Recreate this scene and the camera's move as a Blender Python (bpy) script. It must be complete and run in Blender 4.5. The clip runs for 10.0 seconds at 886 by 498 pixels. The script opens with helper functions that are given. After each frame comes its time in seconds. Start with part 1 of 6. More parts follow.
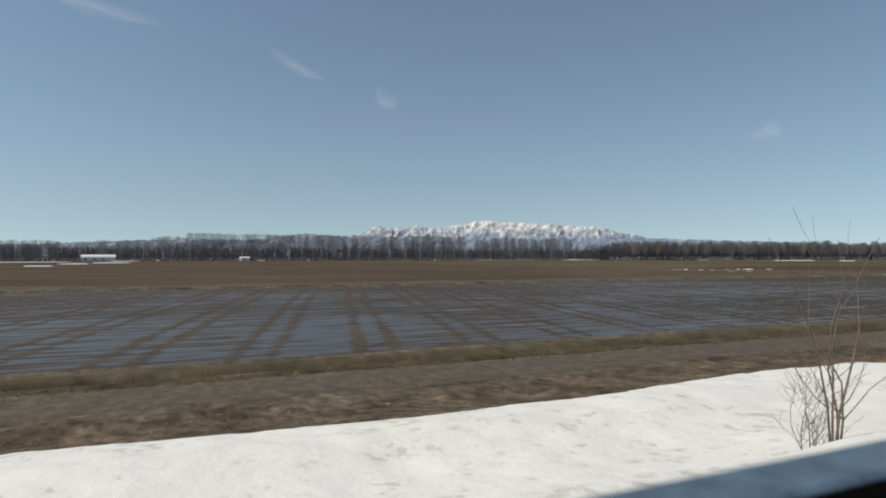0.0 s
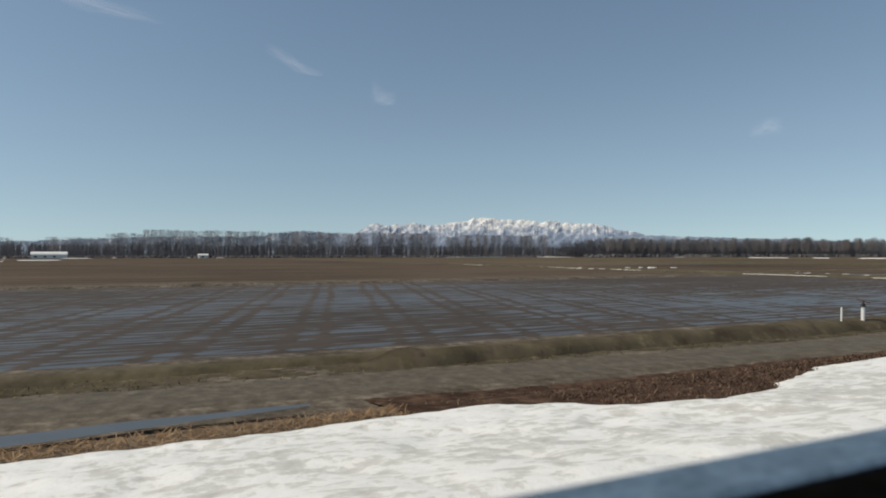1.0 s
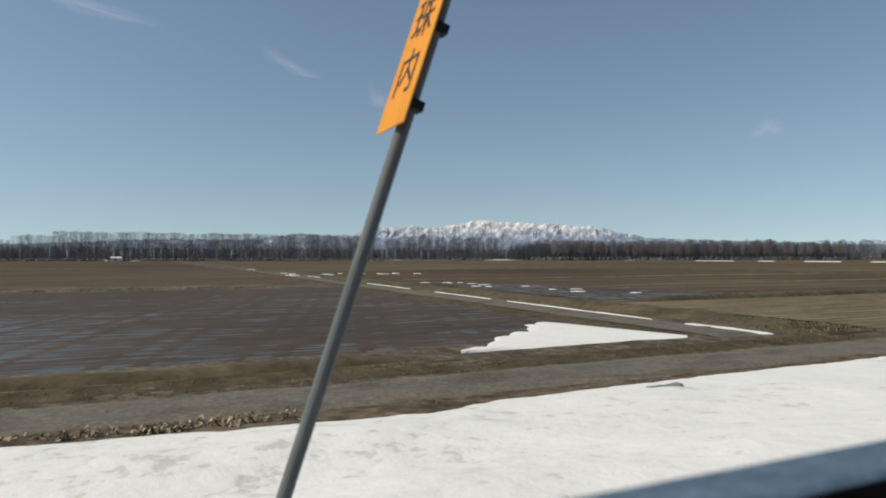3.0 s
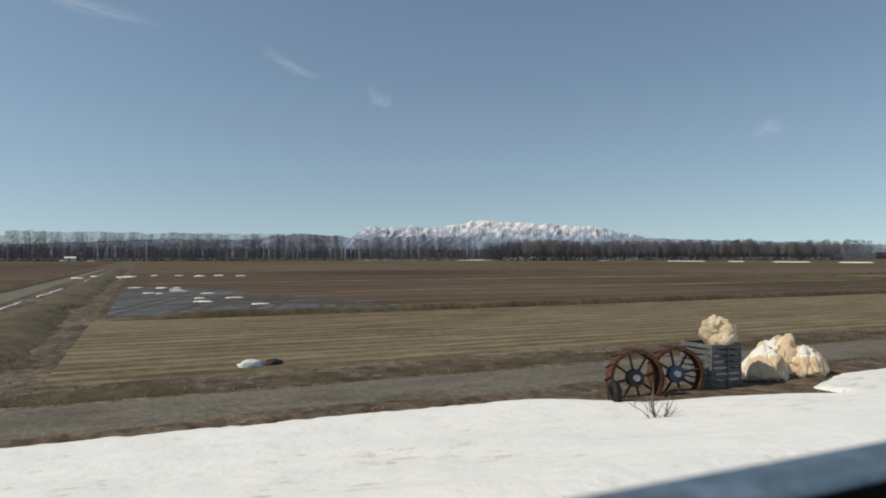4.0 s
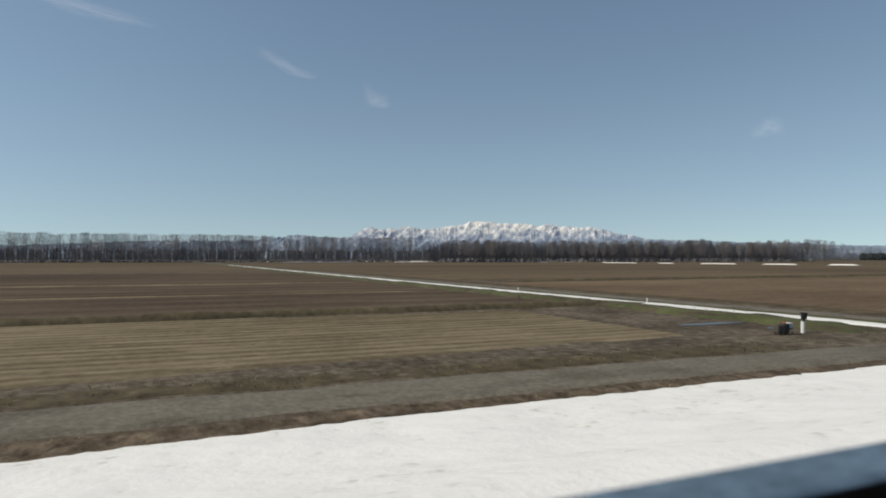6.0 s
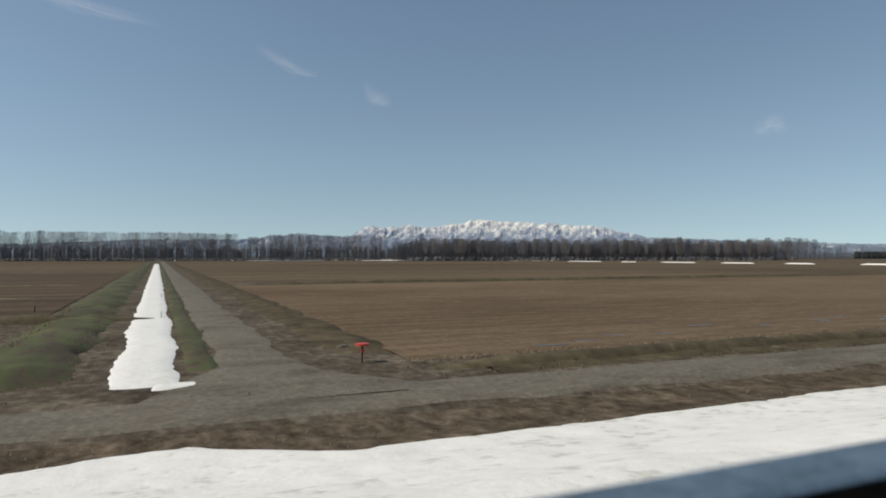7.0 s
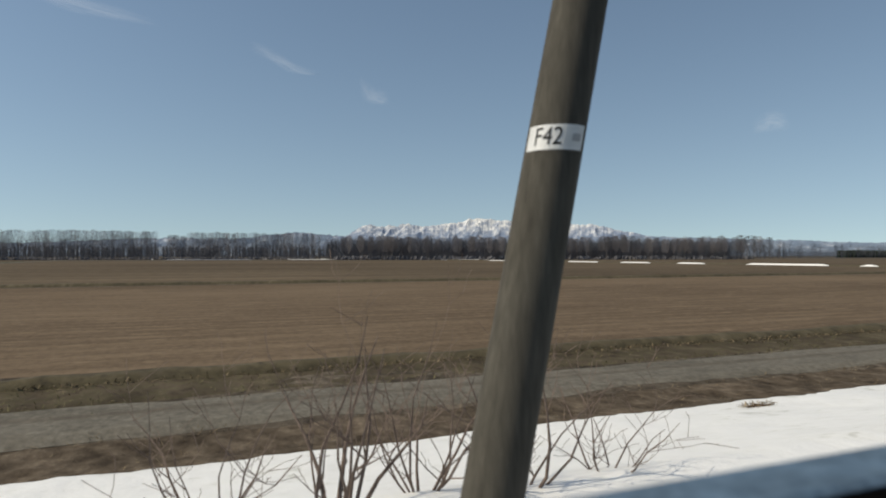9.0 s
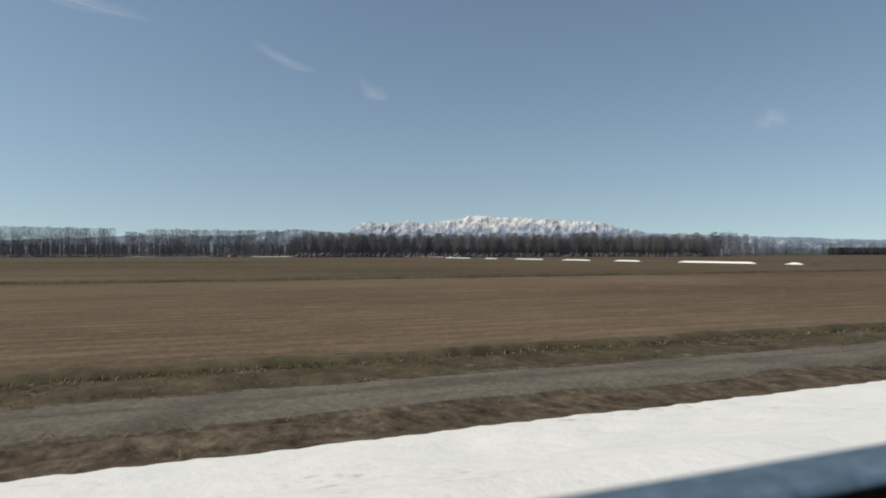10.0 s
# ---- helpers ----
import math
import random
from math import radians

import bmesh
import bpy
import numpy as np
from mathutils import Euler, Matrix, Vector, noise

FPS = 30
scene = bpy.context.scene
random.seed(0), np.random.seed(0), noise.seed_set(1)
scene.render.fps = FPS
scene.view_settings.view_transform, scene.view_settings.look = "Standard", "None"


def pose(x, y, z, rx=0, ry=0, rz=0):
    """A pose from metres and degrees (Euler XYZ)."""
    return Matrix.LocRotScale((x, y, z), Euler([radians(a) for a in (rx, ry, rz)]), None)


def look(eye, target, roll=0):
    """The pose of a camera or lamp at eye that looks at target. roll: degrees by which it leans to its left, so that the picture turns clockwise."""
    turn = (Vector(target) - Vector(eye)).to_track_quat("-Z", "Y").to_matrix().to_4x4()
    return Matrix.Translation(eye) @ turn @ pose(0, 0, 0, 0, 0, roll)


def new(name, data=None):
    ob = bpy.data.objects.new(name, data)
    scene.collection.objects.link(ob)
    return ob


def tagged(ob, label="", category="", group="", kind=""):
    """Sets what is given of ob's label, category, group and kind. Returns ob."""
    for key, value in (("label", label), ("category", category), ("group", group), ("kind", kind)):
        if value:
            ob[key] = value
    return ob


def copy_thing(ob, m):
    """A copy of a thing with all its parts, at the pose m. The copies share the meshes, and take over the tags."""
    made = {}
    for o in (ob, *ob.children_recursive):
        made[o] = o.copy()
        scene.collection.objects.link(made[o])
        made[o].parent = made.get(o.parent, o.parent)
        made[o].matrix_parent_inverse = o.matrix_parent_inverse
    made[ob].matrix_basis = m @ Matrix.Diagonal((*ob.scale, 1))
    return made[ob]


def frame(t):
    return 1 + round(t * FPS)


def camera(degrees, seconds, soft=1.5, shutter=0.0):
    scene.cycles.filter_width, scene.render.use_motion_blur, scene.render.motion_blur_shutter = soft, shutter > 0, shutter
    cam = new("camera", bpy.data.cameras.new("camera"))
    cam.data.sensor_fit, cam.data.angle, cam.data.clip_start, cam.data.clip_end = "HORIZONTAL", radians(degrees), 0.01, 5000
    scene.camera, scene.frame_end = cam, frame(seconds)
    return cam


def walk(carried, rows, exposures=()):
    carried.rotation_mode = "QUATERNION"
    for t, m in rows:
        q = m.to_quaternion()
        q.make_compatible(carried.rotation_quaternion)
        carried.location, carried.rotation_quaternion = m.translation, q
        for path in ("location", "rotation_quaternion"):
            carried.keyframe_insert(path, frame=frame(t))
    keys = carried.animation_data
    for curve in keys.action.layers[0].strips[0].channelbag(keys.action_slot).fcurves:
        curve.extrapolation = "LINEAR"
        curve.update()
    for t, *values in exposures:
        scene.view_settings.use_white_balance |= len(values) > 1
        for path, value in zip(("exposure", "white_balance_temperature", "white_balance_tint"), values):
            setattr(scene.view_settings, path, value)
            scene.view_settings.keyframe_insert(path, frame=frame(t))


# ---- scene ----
FOV = 67.87
EYE = 3.4          # lens above the fields
cam = camera(FOV, 10.0, 1.9)
cam.data.dof.use_dof, cam.data.dof.focus_distance, cam.data.dof.aperture_fstop = True, 120.0, 2.4
PATH = [  # seconds, metres along the line, tilt, turn
    (0.0, 0.00, 90.664, -25.594), (0.5, 17.05, 89.877, -25.551), (1.0, 34.10, 90.418, -25.417),
    (1.5, 51.15, 90.861, -25.328), (2.0, 68.20, 90.811, -25.058), (2.5, 85.25, 90.418, -25.012),
    (3.0, 102.30, 90.664, -24.831), (4.5, 153.45, 90.664, -24.284), (5.0, 170.50, 90.713, -24.100),
    (5.5, 187.55, 90.811, -24.051), (7.0, 238.70, 90.664, -23.449), (7.5, 255.75, 90.516, -23.262),
    (8.0, 272.80, 90.270, -23.075), (8.5, 289.85, 90.270, -22.932), (9.0, 306.90, 90.566, -22.833),
    (9.5, 323.95, 90.516, -22.644), (10.0, 341.00, 90.320, -22.454)]
walk(cam, [(t, pose(x, 0, EYE, tilt, 0, turn)) for t, x, tilt, turn in PATH], exposures=[(0.0, -0.03, 7300, 6), (10.0, -0.03, 7300, 6)])

# ---- daylight ----
SUN_UP, SUN_FROM = 44.0, (-0.985, 0.17)   # elevation, and the side that it stands on (x, y)
world = bpy.data.worlds.new("sky")
scene.world = world
world.use_nodes = True
wn, wl = world.node_tree.nodes, world.node_tree.links
sky = wn.new("ShaderNodeTexSky")
sky.sky_type, sky.sun_disc = "NISHITA", False
sky.sun_elevation, sky.sun_rotation = radians(SUN_UP), math.atan2(SUN_FROM[0], SUN_FROM[1])
sky.air_density, sky.dust_density, sky.ozone_density, sky.altitude = 1.0, 0.22, 1.0, 0
# the air is clear: the pale band at the horizon is kept thin
way = wn.new("ShaderNodeTexCoord").outputs["Generated"]
lifted = wn.new("ShaderNodeVectorMath")
lifted.operation, lifted.inputs[1].default_value, lifted.inputs[2].default_value = "MULTIPLY_ADD", (1, 1, 0.88), (0, 0, 0.105)
wl.new(way, lifted.inputs[0])
wl.new(lifted.outputs[0], sky.inputs[0])
wl.new(sky.outputs[0], wn["Background"].inputs[0])
wn["Background"].inputs[1].default_value = 0.113
sun = new("sun", bpy.data.lights.new("sun", "SUN"))
sun.data.energy, sun.data.angle, sun.data.color = 3.45, radians(0.55), (1.0, 0.935, 0.84)
c = math.cos(radians(SUN_UP))
sun.matrix_world = look((SUN_FROM[0] * c * 100, SUN_FROM[1] * c * 100, math.sin(radians(SUN_UP)) * 100), (0, 0, 0))


# ---- materials ----
def shader(name, rough=0.9, metal=0.0, spec=0.3):
    m = bpy.data.materials.new(name)
    m.use_nodes = True
    b = m.node_tree.nodes["Principled BSDF"]
    b.inputs["Roughness"].default_value, b.inputs["Metallic"].default_value = rough, metal
    b.inputs["Specular IOR Level"].default_value = spec
    return m, m.node_tree.nodes, m.node_tree.links, b


def place(n, l, at, stretch):
    """Coordinates in metres, squeezed by stretch."""
    src = n.new("ShaderNodeNewGeometry").outputs["Position"] if at == "world" else n.new("ShaderNodeTexCoord").outputs["Object"]
    mp = n.new("ShaderNodeMapping")
    mp.inputs["Scale"].default_value = stretch
    l.new(src, mp.inputs[0])
    return mp.outputs[0]


def cloudy(n, l, vec, scale, detail=5.0, rough=0.6):
    t = n.new("ShaderNodeTexNoise")
    t.inputs["Scale"].default_value, t.inputs["Detail"].default_value, t.inputs["Roughness"].default_value = scale, detail, rough
    l.new(vec, t.inputs[0])
    return t.outputs[0]


def ramp(n, l, fac, stops):
    r = n.new("ShaderNodeValToRGB")
    e = r.color_ramp.elements
    while len(e) < len(stops):
        e.new(0.5)
    for el, (p, col) in zip(e, stops):
        el.position, el.color = p, (*col, 1) if len(col) == 3 else col
    l.new(fac, r.inputs[0])
    return r.outputs[0]


def num(n, l, op, a, b=None, c=None):
    m = n.new("ShaderNodeMath")
    m.operation = op
    for i, v in enumerate((a, b, c)):
        if v is None:
            continue
        if isinstance(v, (int, float)):
            m.inputs[i].default_value = v
        else:
            l.new(v, m.inputs[i])
    return m.outputs[0]


def blend(n, l, fac, a, b, how="MIX"):
    m = n.new("ShaderNodeMix")
    m.data_type, m.blend_type = "RGBA", how
    for s, v in ((m.inputs["Factor"], fac), (m.inputs["A"], a), (m.inputs["B"], b)):
        if isinstance(v, (int, float)):
            s.default_value = v
        elif isinstance(v, tuple):
            s.default_value = (*v, 1)
        else:
            l.new(v, s)
    return m.outputs["Result"]


def relief(n, l, b, height, strength, dist):
    u = n.new("ShaderNodeBump")
    u.inputs["Strength"].default_value, u.inputs["Distance"].default_value = strength, dist
    l.new(height, u.inputs["Height"])
    l.new(u.outputs[0], b.inputs["Normal"])


def matter(name, stops, scale, patch=None, at="thing", stretch=(1, 1, 1), rough=0.9, bump=0.4, dist=0.02, metal=0.0, spec=0.3, jitter=0.0):
    """Two scales of mottling: grain through the stops, and patches (scale, dark, light) over it."""
    m, n, l, b = shader(name, rough, metal, spec)
    v = place(n, l, at, stretch)
    g = cloudy(n, l, v, scale, 8.0, 0.65)
    col = ramp(n, l, g, stops)
    if patch:
        p = cloudy(n, l, v, patch[0], 4.0)
        col = blend(n, l, 1.0, col, ramp(n, l, p, [(0.32, (patch[1],) * 3), (0.68, (patch[2],) * 3)]), "MULTIPLY")
    if jitter:
        o = n.new("ShaderNodeObjectInfo").outputs["Random"]
        h = n.new("ShaderNodeHueSaturation")
        l.new(num(n, l, "MULTIPLY_ADD", o, 2 * jitter, 1 - jitter), h.inputs["Value"])
        l.new(col, h.inputs["Color"])
        col = h.outputs[0]
    l.new(col, b.inputs["Base Color"])
    if bump:
        relief(n, l, b, g, bump, dist)
    return m


def field(name, dark, light, row=1.0, row_amount=0.5, grain=1.6, patch=0.03, rough=0.95, stretch=1.5, even=0.17):
    """Bare soil with rows along the line, clods and large damp patches."""
    m, n, l, b = shader(name, rough, 0, 0.03)
    pos = n.new("ShaderNodeNewGeometry").outputs["Position"]
    sep = n.new("ShaderNodeSeparateXYZ")
    l.new(pos, sep.inputs[0])
    mp = n.new("ShaderNodeMapping")
    mp.inputs["Scale"].default_value = (stretch, 1, 1)
    l.new(pos, mp.inputs[0])
    clod = cloudy(n, l, mp.outputs[0], grain, 10.0, 0.7)
    mp2 = n.new("ShaderNodeMapping")
    mp2.inputs["Scale"].default_value = (0.6, 1.2, 1)
    l.new(pos, mp2.inputs[0])
    damp = cloudy(n, l, mp2.outputs[0], patch, 5.0, 0.6)
    wob = cloudy(n, l, pos, 0.05, 2.0)
    yy = num(n, l, "MULTIPLY_ADD", wob, 0.9, sep.outputs[1])
    wave = num(n, l, "SINE", num(n, l, "MULTIPLY", yy, 2 * math.pi / row))
    mp3 = n.new("ShaderNodeMapping")
    mp3.inputs["Scale"].default_value = (0.16, 1, 1)
    l.new(pos, mp3.inputs[0])
    streak = cloudy(n, l, mp3.outputs[0], 1.1 / row, 6.0, 0.7)
    wave = num(n, l, "ADD", num(n, l, "MULTIPLY_ADD", wave, even, even), num(n, l, "MULTIPLY_ADD", streak, 2.2, -0.61 - even))
    wave = num(n, l, "MINIMUM", num(n, l, "MAXIMUM", wave, 0.0), 1.2)
    thin = num(n, l, "POWER", wave, 2.0)
    f = num(n, l, "ADD", num(n, l, "MULTIPLY", thin, row_amount), num(n, l, "MULTIPLY", clod, 1.0 - row_amount * 0.5))
    f = num(n, l, "ADD", f, num(n, l, "MULTIPLY_ADD", damp, 0.9, -0.45))
    # thin pale lines of straw and dry crumbs left by the plough
    mp4 = n.new("ShaderNodeMapping")
    mp4.inputs["Scale"].default_value = (0.20, 1, 1)
    l.new(pos, mp4.inputs[0])
    thread = ramp(n, l, cloudy(n, l, mp4.outputs[0], 1.9, 5.0, 0.7), [(0.58, (0, 0, 0)), (0.66, (1, 1, 1))])
    f = num(n, l, "MULTIPLY_ADD", num(n, l, "MULTIPLY", thread, num(n, l, "ADD", clod, 0.2)), 0.60, f)
    col = ramp(n, l, f, [(0.22, dark), (0.85, light)])
    l.new(col, b.inputs["Base Color"])
    relief(n, l, b, num(n, l, "ADD", clod, num(n, l, "MULTIPLY", wave, 0.6)), 0.6, 0.08)
    return m


def flooded():
    """Mud with standing water in the low places, driven on in pairs of tracks."""
    m, n, l, b = shader("flooded mud", 0.9, 0, 0.24)
    pos = n.new("ShaderNodeNewGeometry").outputs["Position"]
    sep = n.new("ShaderNodeSeparateXYZ")
    l.new(pos, sep.inputs[0])
    x, y = sep.outputs[0], sep.outputs[1]

    def noise_at(sx, sy, scale, det=5.0, r=0.6):
        mp = n.new("ShaderNodeMapping")
        mp.inputs["Scale"].default_value = (sx, sy, 1)
        l.new(pos, mp.inputs[0])
        return cloudy(n, l, mp.outputs[0], scale, det, r)

    big = noise_at(0.5, 1.0, 0.05, 3.0)
    fine = noise_at(0.4, 1.0, 1.2, 7.0)
    furrow = noise_at(0.07, 1.0, 1.9, 3.0, 0.6)
    dash = noise_at(0.30, 1.0, 1.5, 4.0, 0.6)
    s = num(n, l, "MULTIPLY_ADD", y, -0.30, x)
    s = num(n, l, "MULTIPLY_ADD", noise_at(1, 0.5, 0.045, 2.0), 1.4, s)
    ph = num(n, l, "FRACT", num(n, l, "DIVIDE", s, 4.45))

    def track(centre, half):
        d = num(n, l, "ABSOLUTE", num(n, l, "SUBTRACT", ph, centre))
        d = num(n, l, "MULTIPLY_ADD", fine, 0.05, d)
        return num(n, l, "SUBTRACT", 1.0, num(n, l, "SMOOTH_MIN", num(n, l, "DIVIDE", d, half), 1.0, 0.35))

    tr = num(n, l, "ADD", track(0.32, 0.115), track(0.62, 0.115))
    tr = num(n, l, "MULTIPLY", tr, num(n, l, "MULTIPLY_ADD", noise_at(0.5, 0.35, 0.12, 3.0), 3.4, -0.85))
    wet_x = n.new("ShaderNodeMapRange")
    wet_x.inputs["From Min"].default_value, wet_x.inputs["From Max"].default_value = 62.0, 118.0
    wet_x.inputs["To Min"].default_value, wet_x.inputs["To Max"].default_value = 0.055, -0.025
    l.new(x, wet_x.inputs[0])
    wet_y = n.new("ShaderNodeMapRange")
    wet_y.inputs["From Min"].default_value, wet_y.inputs["From Max"].default_value = 34.0, 74.0
    wet_y.inputs["To Min"].default_value, wet_y.inputs["To Max"].default_value = 0.0, -0.12
    l.new(y, wet_y.inputs[0])
    h = num(n, l, "ADD", num(n, l, "MULTIPLY", dash, 0.42), num(n, l, "MULTIPLY", big, 0.58))
    h = num(n, l, "ADD", h, num(n, l, "MULTIPLY_ADD", fine, 0.14, -0.03))
    h = num(n, l, "SUBTRACT", h, num(n, l, "MULTIPLY", tr, 0.28))
    pools = n.new("ShaderNodeMapRange")
    pools.inputs["From Min"].default_value, pools.inputs["From Max"].default_value = 126.0, 134.0
    pools.inputs["To Min"].default_value, pools.inputs["To Max"].default_value = -0.06, 0.05
    l.new(x, pools.inputs[0])
    h = num(n, l, "ADD", h, num(n, l, "ADD", num(n, l, "MAXIMUM", wet_x.outputs[0], pools.outputs[0]), wet_y.outputs[0]))
    h = num(n, l, "MULTIPLY_ADD", num(n, l, "SUBTRACT", furrow, 0.5), 1.05, h)
    water = ramp(n, l, h, [(0.535, (0, 0, 0)), (0.56, (0.45, 0.45, 0.45)), (0.61, (0.9, 0.9, 0.9))])
    mud = ramp(n, l, fine, [(0.3, (0.052, 0.041, 0.033)), (0.7, (0.105, 0.083, 0.066))])
    mud = blend(n, l, 1.0, mud, ramp(n, l, big, [(0.35, (0.75, 0.75, 0.75)), (0.65, (1.15, 1.1, 1.05))]), "MULTIPLY")
    l.new(blend(n, l, water, mud, (0.070, 0.064, 0.058)), b.inputs["Base Color"])
    l.new(num(n, l, "MULTIPLY_ADD", water, -0.58, 0.85), b.inputs["Roughness"])
    dry = num(n, l, "MULTIPLY", num(n, l, "SUBTRACT", 1.0, water), num(n, l, "ADD", fine, dash))
    relief(n, l, b, dry, 0.5, 0.05)
    return m


def snowy(name, dirt=0.5):
    """Old granular snow: creamy white, melt dimples with grey-tan floors, a dusty thawed stretch."""
    m, n, l, b = shader(name, 0.6, 0, 0.2)
    v = place(n, l, "world", (1.05, 1, 1))
    big = cloudy(n, l, v, 0.22, 4.0)
    mid = cloudy(n, l, v, 1.5, 5.0, 0.6)
    cup = cloudy(n, l, v, 4.0, 4.0, 0.6)
    fine = cloudy(n, l, v, 11.0, 6.0, 0.7)
    d = num(n, l, "ADD", num(n, l, "MULTIPLY_ADD", big, 0.36, -0.06), num(n, l, "MULTIPLY", mid, 0.48))
    d = num(n, l, "ADD", d, num(n, l, "MULTIPLY_ADD", cup, 0.53, num(n, l, "MULTIPLY_ADD", fine, 0.10, -0.18)))
    # the stretch below the old fern bank is thawed and dusty
    sep = n.new("ShaderNodeSeparateXYZ")
    l.new(n.new("ShaderNodeNewGeometry").outputs["Position"], sep.inputs[0])
    for a, b2, amount in ((-10.0, 0.0, 0.012), (22.0, 36.0, 0.058), (70.0, 84.0, -0.046), (92.0, 106.0, -0.035), (150.0, 160.0, -0.015), (225.0, 240.0, 0.045), (262.0, 278.0, -0.030), (300.0, 325.0, -0.02)):
        mr = n.new("ShaderNodeMapRange")
        mr.inputs["From Min"].default_value, mr.inputs["From Max"].default_value = a, b2
        mr.inputs["To Max"].default_value = amount
        l.new(sep.outputs[0], mr.inputs[0])
        d = num(n, l, "ADD", d, mr.outputs[0])
    k = dirt * 2
    col = ramp(n, l, d, [(0.45, (0.84, 0.83, 0.81)), (0.575, (0.80, 0.79, 0.76)), (0.60, (0.83 - 0.20 * k, 0.825 - 0.205 * k, 0.80 - 0.23 * k)),
                         (0.64, (0.83 - 0.27 * k, 0.825 - 0.28 * k, 0.80 - 0.30 * k)), (0.76, (0.83 - 0.42 * k, 0.825 - 0.435 * k, 0.80 - 0.45 * k))])
    l.new(col, b.inputs["Base Color"])
    hgt = num(n, l, "ADD", num(n, l, "MULTIPLY", mid, -0.6), num(n, l, "MULTIPLY_ADD", cup, -0.9, num(n, l, "MULTIPLY", fine, 0.12)))
    relief(n, l, b, hgt, 0.32, 0.08)
    return m


def gravelled():
    """Grey crushed stone, worn bare in the wheel lines and grown over with turf towards the west."""
    m, n, l, b = shader("crushed gravel", 0.92, 0, 0.3)
    v = place(n, l, "world", (1.3, 1, 1))
    g = cloudy(n, l, v, 5.0, 8.0, 0.75)
    patch = cloudy(n, l, place(n, l, "world", (0.5, 1, 1)), 0.6, 6.0)
    col = ramp(n, l, g, [(0.28, (0.092, 0.082, 0.066)), (0.52, (0.172, 0.156, 0.126)), (0.75, (0.28, 0.255, 0.208))])
    col = blend(n, l, 1.0, col, ramp(n, l, patch, [(0.35, (0.60, 0.58, 0.55)), (0.66, (1.12, 1.12, 1.12))]), "MULTIPLY")
    turf = ramp(n, l, cloudy(n, l, v, 2.0, 8.0, 0.7), [(0.30, (0.062, 0.050, 0.038)), (0.55, (0.115, 0.096, 0.072)), (0.75, (0.19, 0.16, 0.125))])
    geo = n.new("ShaderNodeNewGeometry")
    sep = n.new("ShaderNodeSeparateXYZ")
    l.new(geo.outputs["Position"], sep.inputs[0])
    west = n.new("ShaderNodeMapRange")
    west.inputs["From Min"].default_value, west.inputs["From Max"].default_value = 30.0, 75.0
    west.inputs["To Min"].default_value, west.inputs["To Max"].default_value = 0.42, -0.03
    l.new(sep.outputs[0], west.inputs[0])
    k = ramp(n, l, num(n, l, "ADD", patch, west.outputs[0]), [(0.52, (0, 0, 0)), (0.66, (1, 1, 1))])
    mid = num(n, l, "ABSOLUTE", num(n, l, "ADD", sep.outputs[1], num(n, l, "MULTIPLY_ADD", patch, 0.5, -15.85)))
    east = n.new("ShaderNodeMapRange")
    east.inputs["From Min"].default_value, east.inputs["From Max"].default_value = 245.0, 275.0
    l.new(sep.outputs[0], east.inputs[0])
    crown = num(n, l, "MULTIPLY", ramp(n, l, num(n, l, "MULTIPLY_ADD", g, 0.25, mid), [(0.18, (0.85, 0.85, 0.85)), (0.42, (0, 0, 0))]), east.outputs[0])
    l.new(blend(n, l, num(n, l, "MAXIMUM", k, crown), col, turf), b.inputs["Base Color"])
    relief(n, l, b, g, 0.6, 0.03)
    return m


def turfed(*args):
    """Turf that grows darker and damper towards the east."""
    m = matter(*args)
    n, l = m.node_tree.nodes, m.node_tree.links
    b = n["Principled BSDF"]
    col = b.inputs["Base Color"].links[0].from_socket
    sep = n.new("ShaderNodeSeparateXYZ")
    l.new(n.new("ShaderNodeNewGeometry").outputs["Position"], sep.inputs[0])
    damp = n.new("ShaderNodeMapRange")
    damp.inputs["From Min"].default_value, damp.inputs["From Max"].default_value = 130.0, 260.0
    damp.inputs["To Max"].default_value = 0.42
    l.new(sep.outputs[0], damp.inputs[0])
    patch = ramp(n, l, cloudy(n, l, place(n, l, "world", (0.3, 1, 1)), 0.8, 5.0), [(0.3, (0.55, 0.55, 0.55)), (0.7, (1, 1, 1))])
    l.new(blend(n, l, num(n, l, "MULTIPLY", damp.outputs[0], patch), col, blend(n, l, 1.0, col, (0.52, 0.50, 0.47), "MULTIPLY")), b.inputs["Base Color"])
    return m


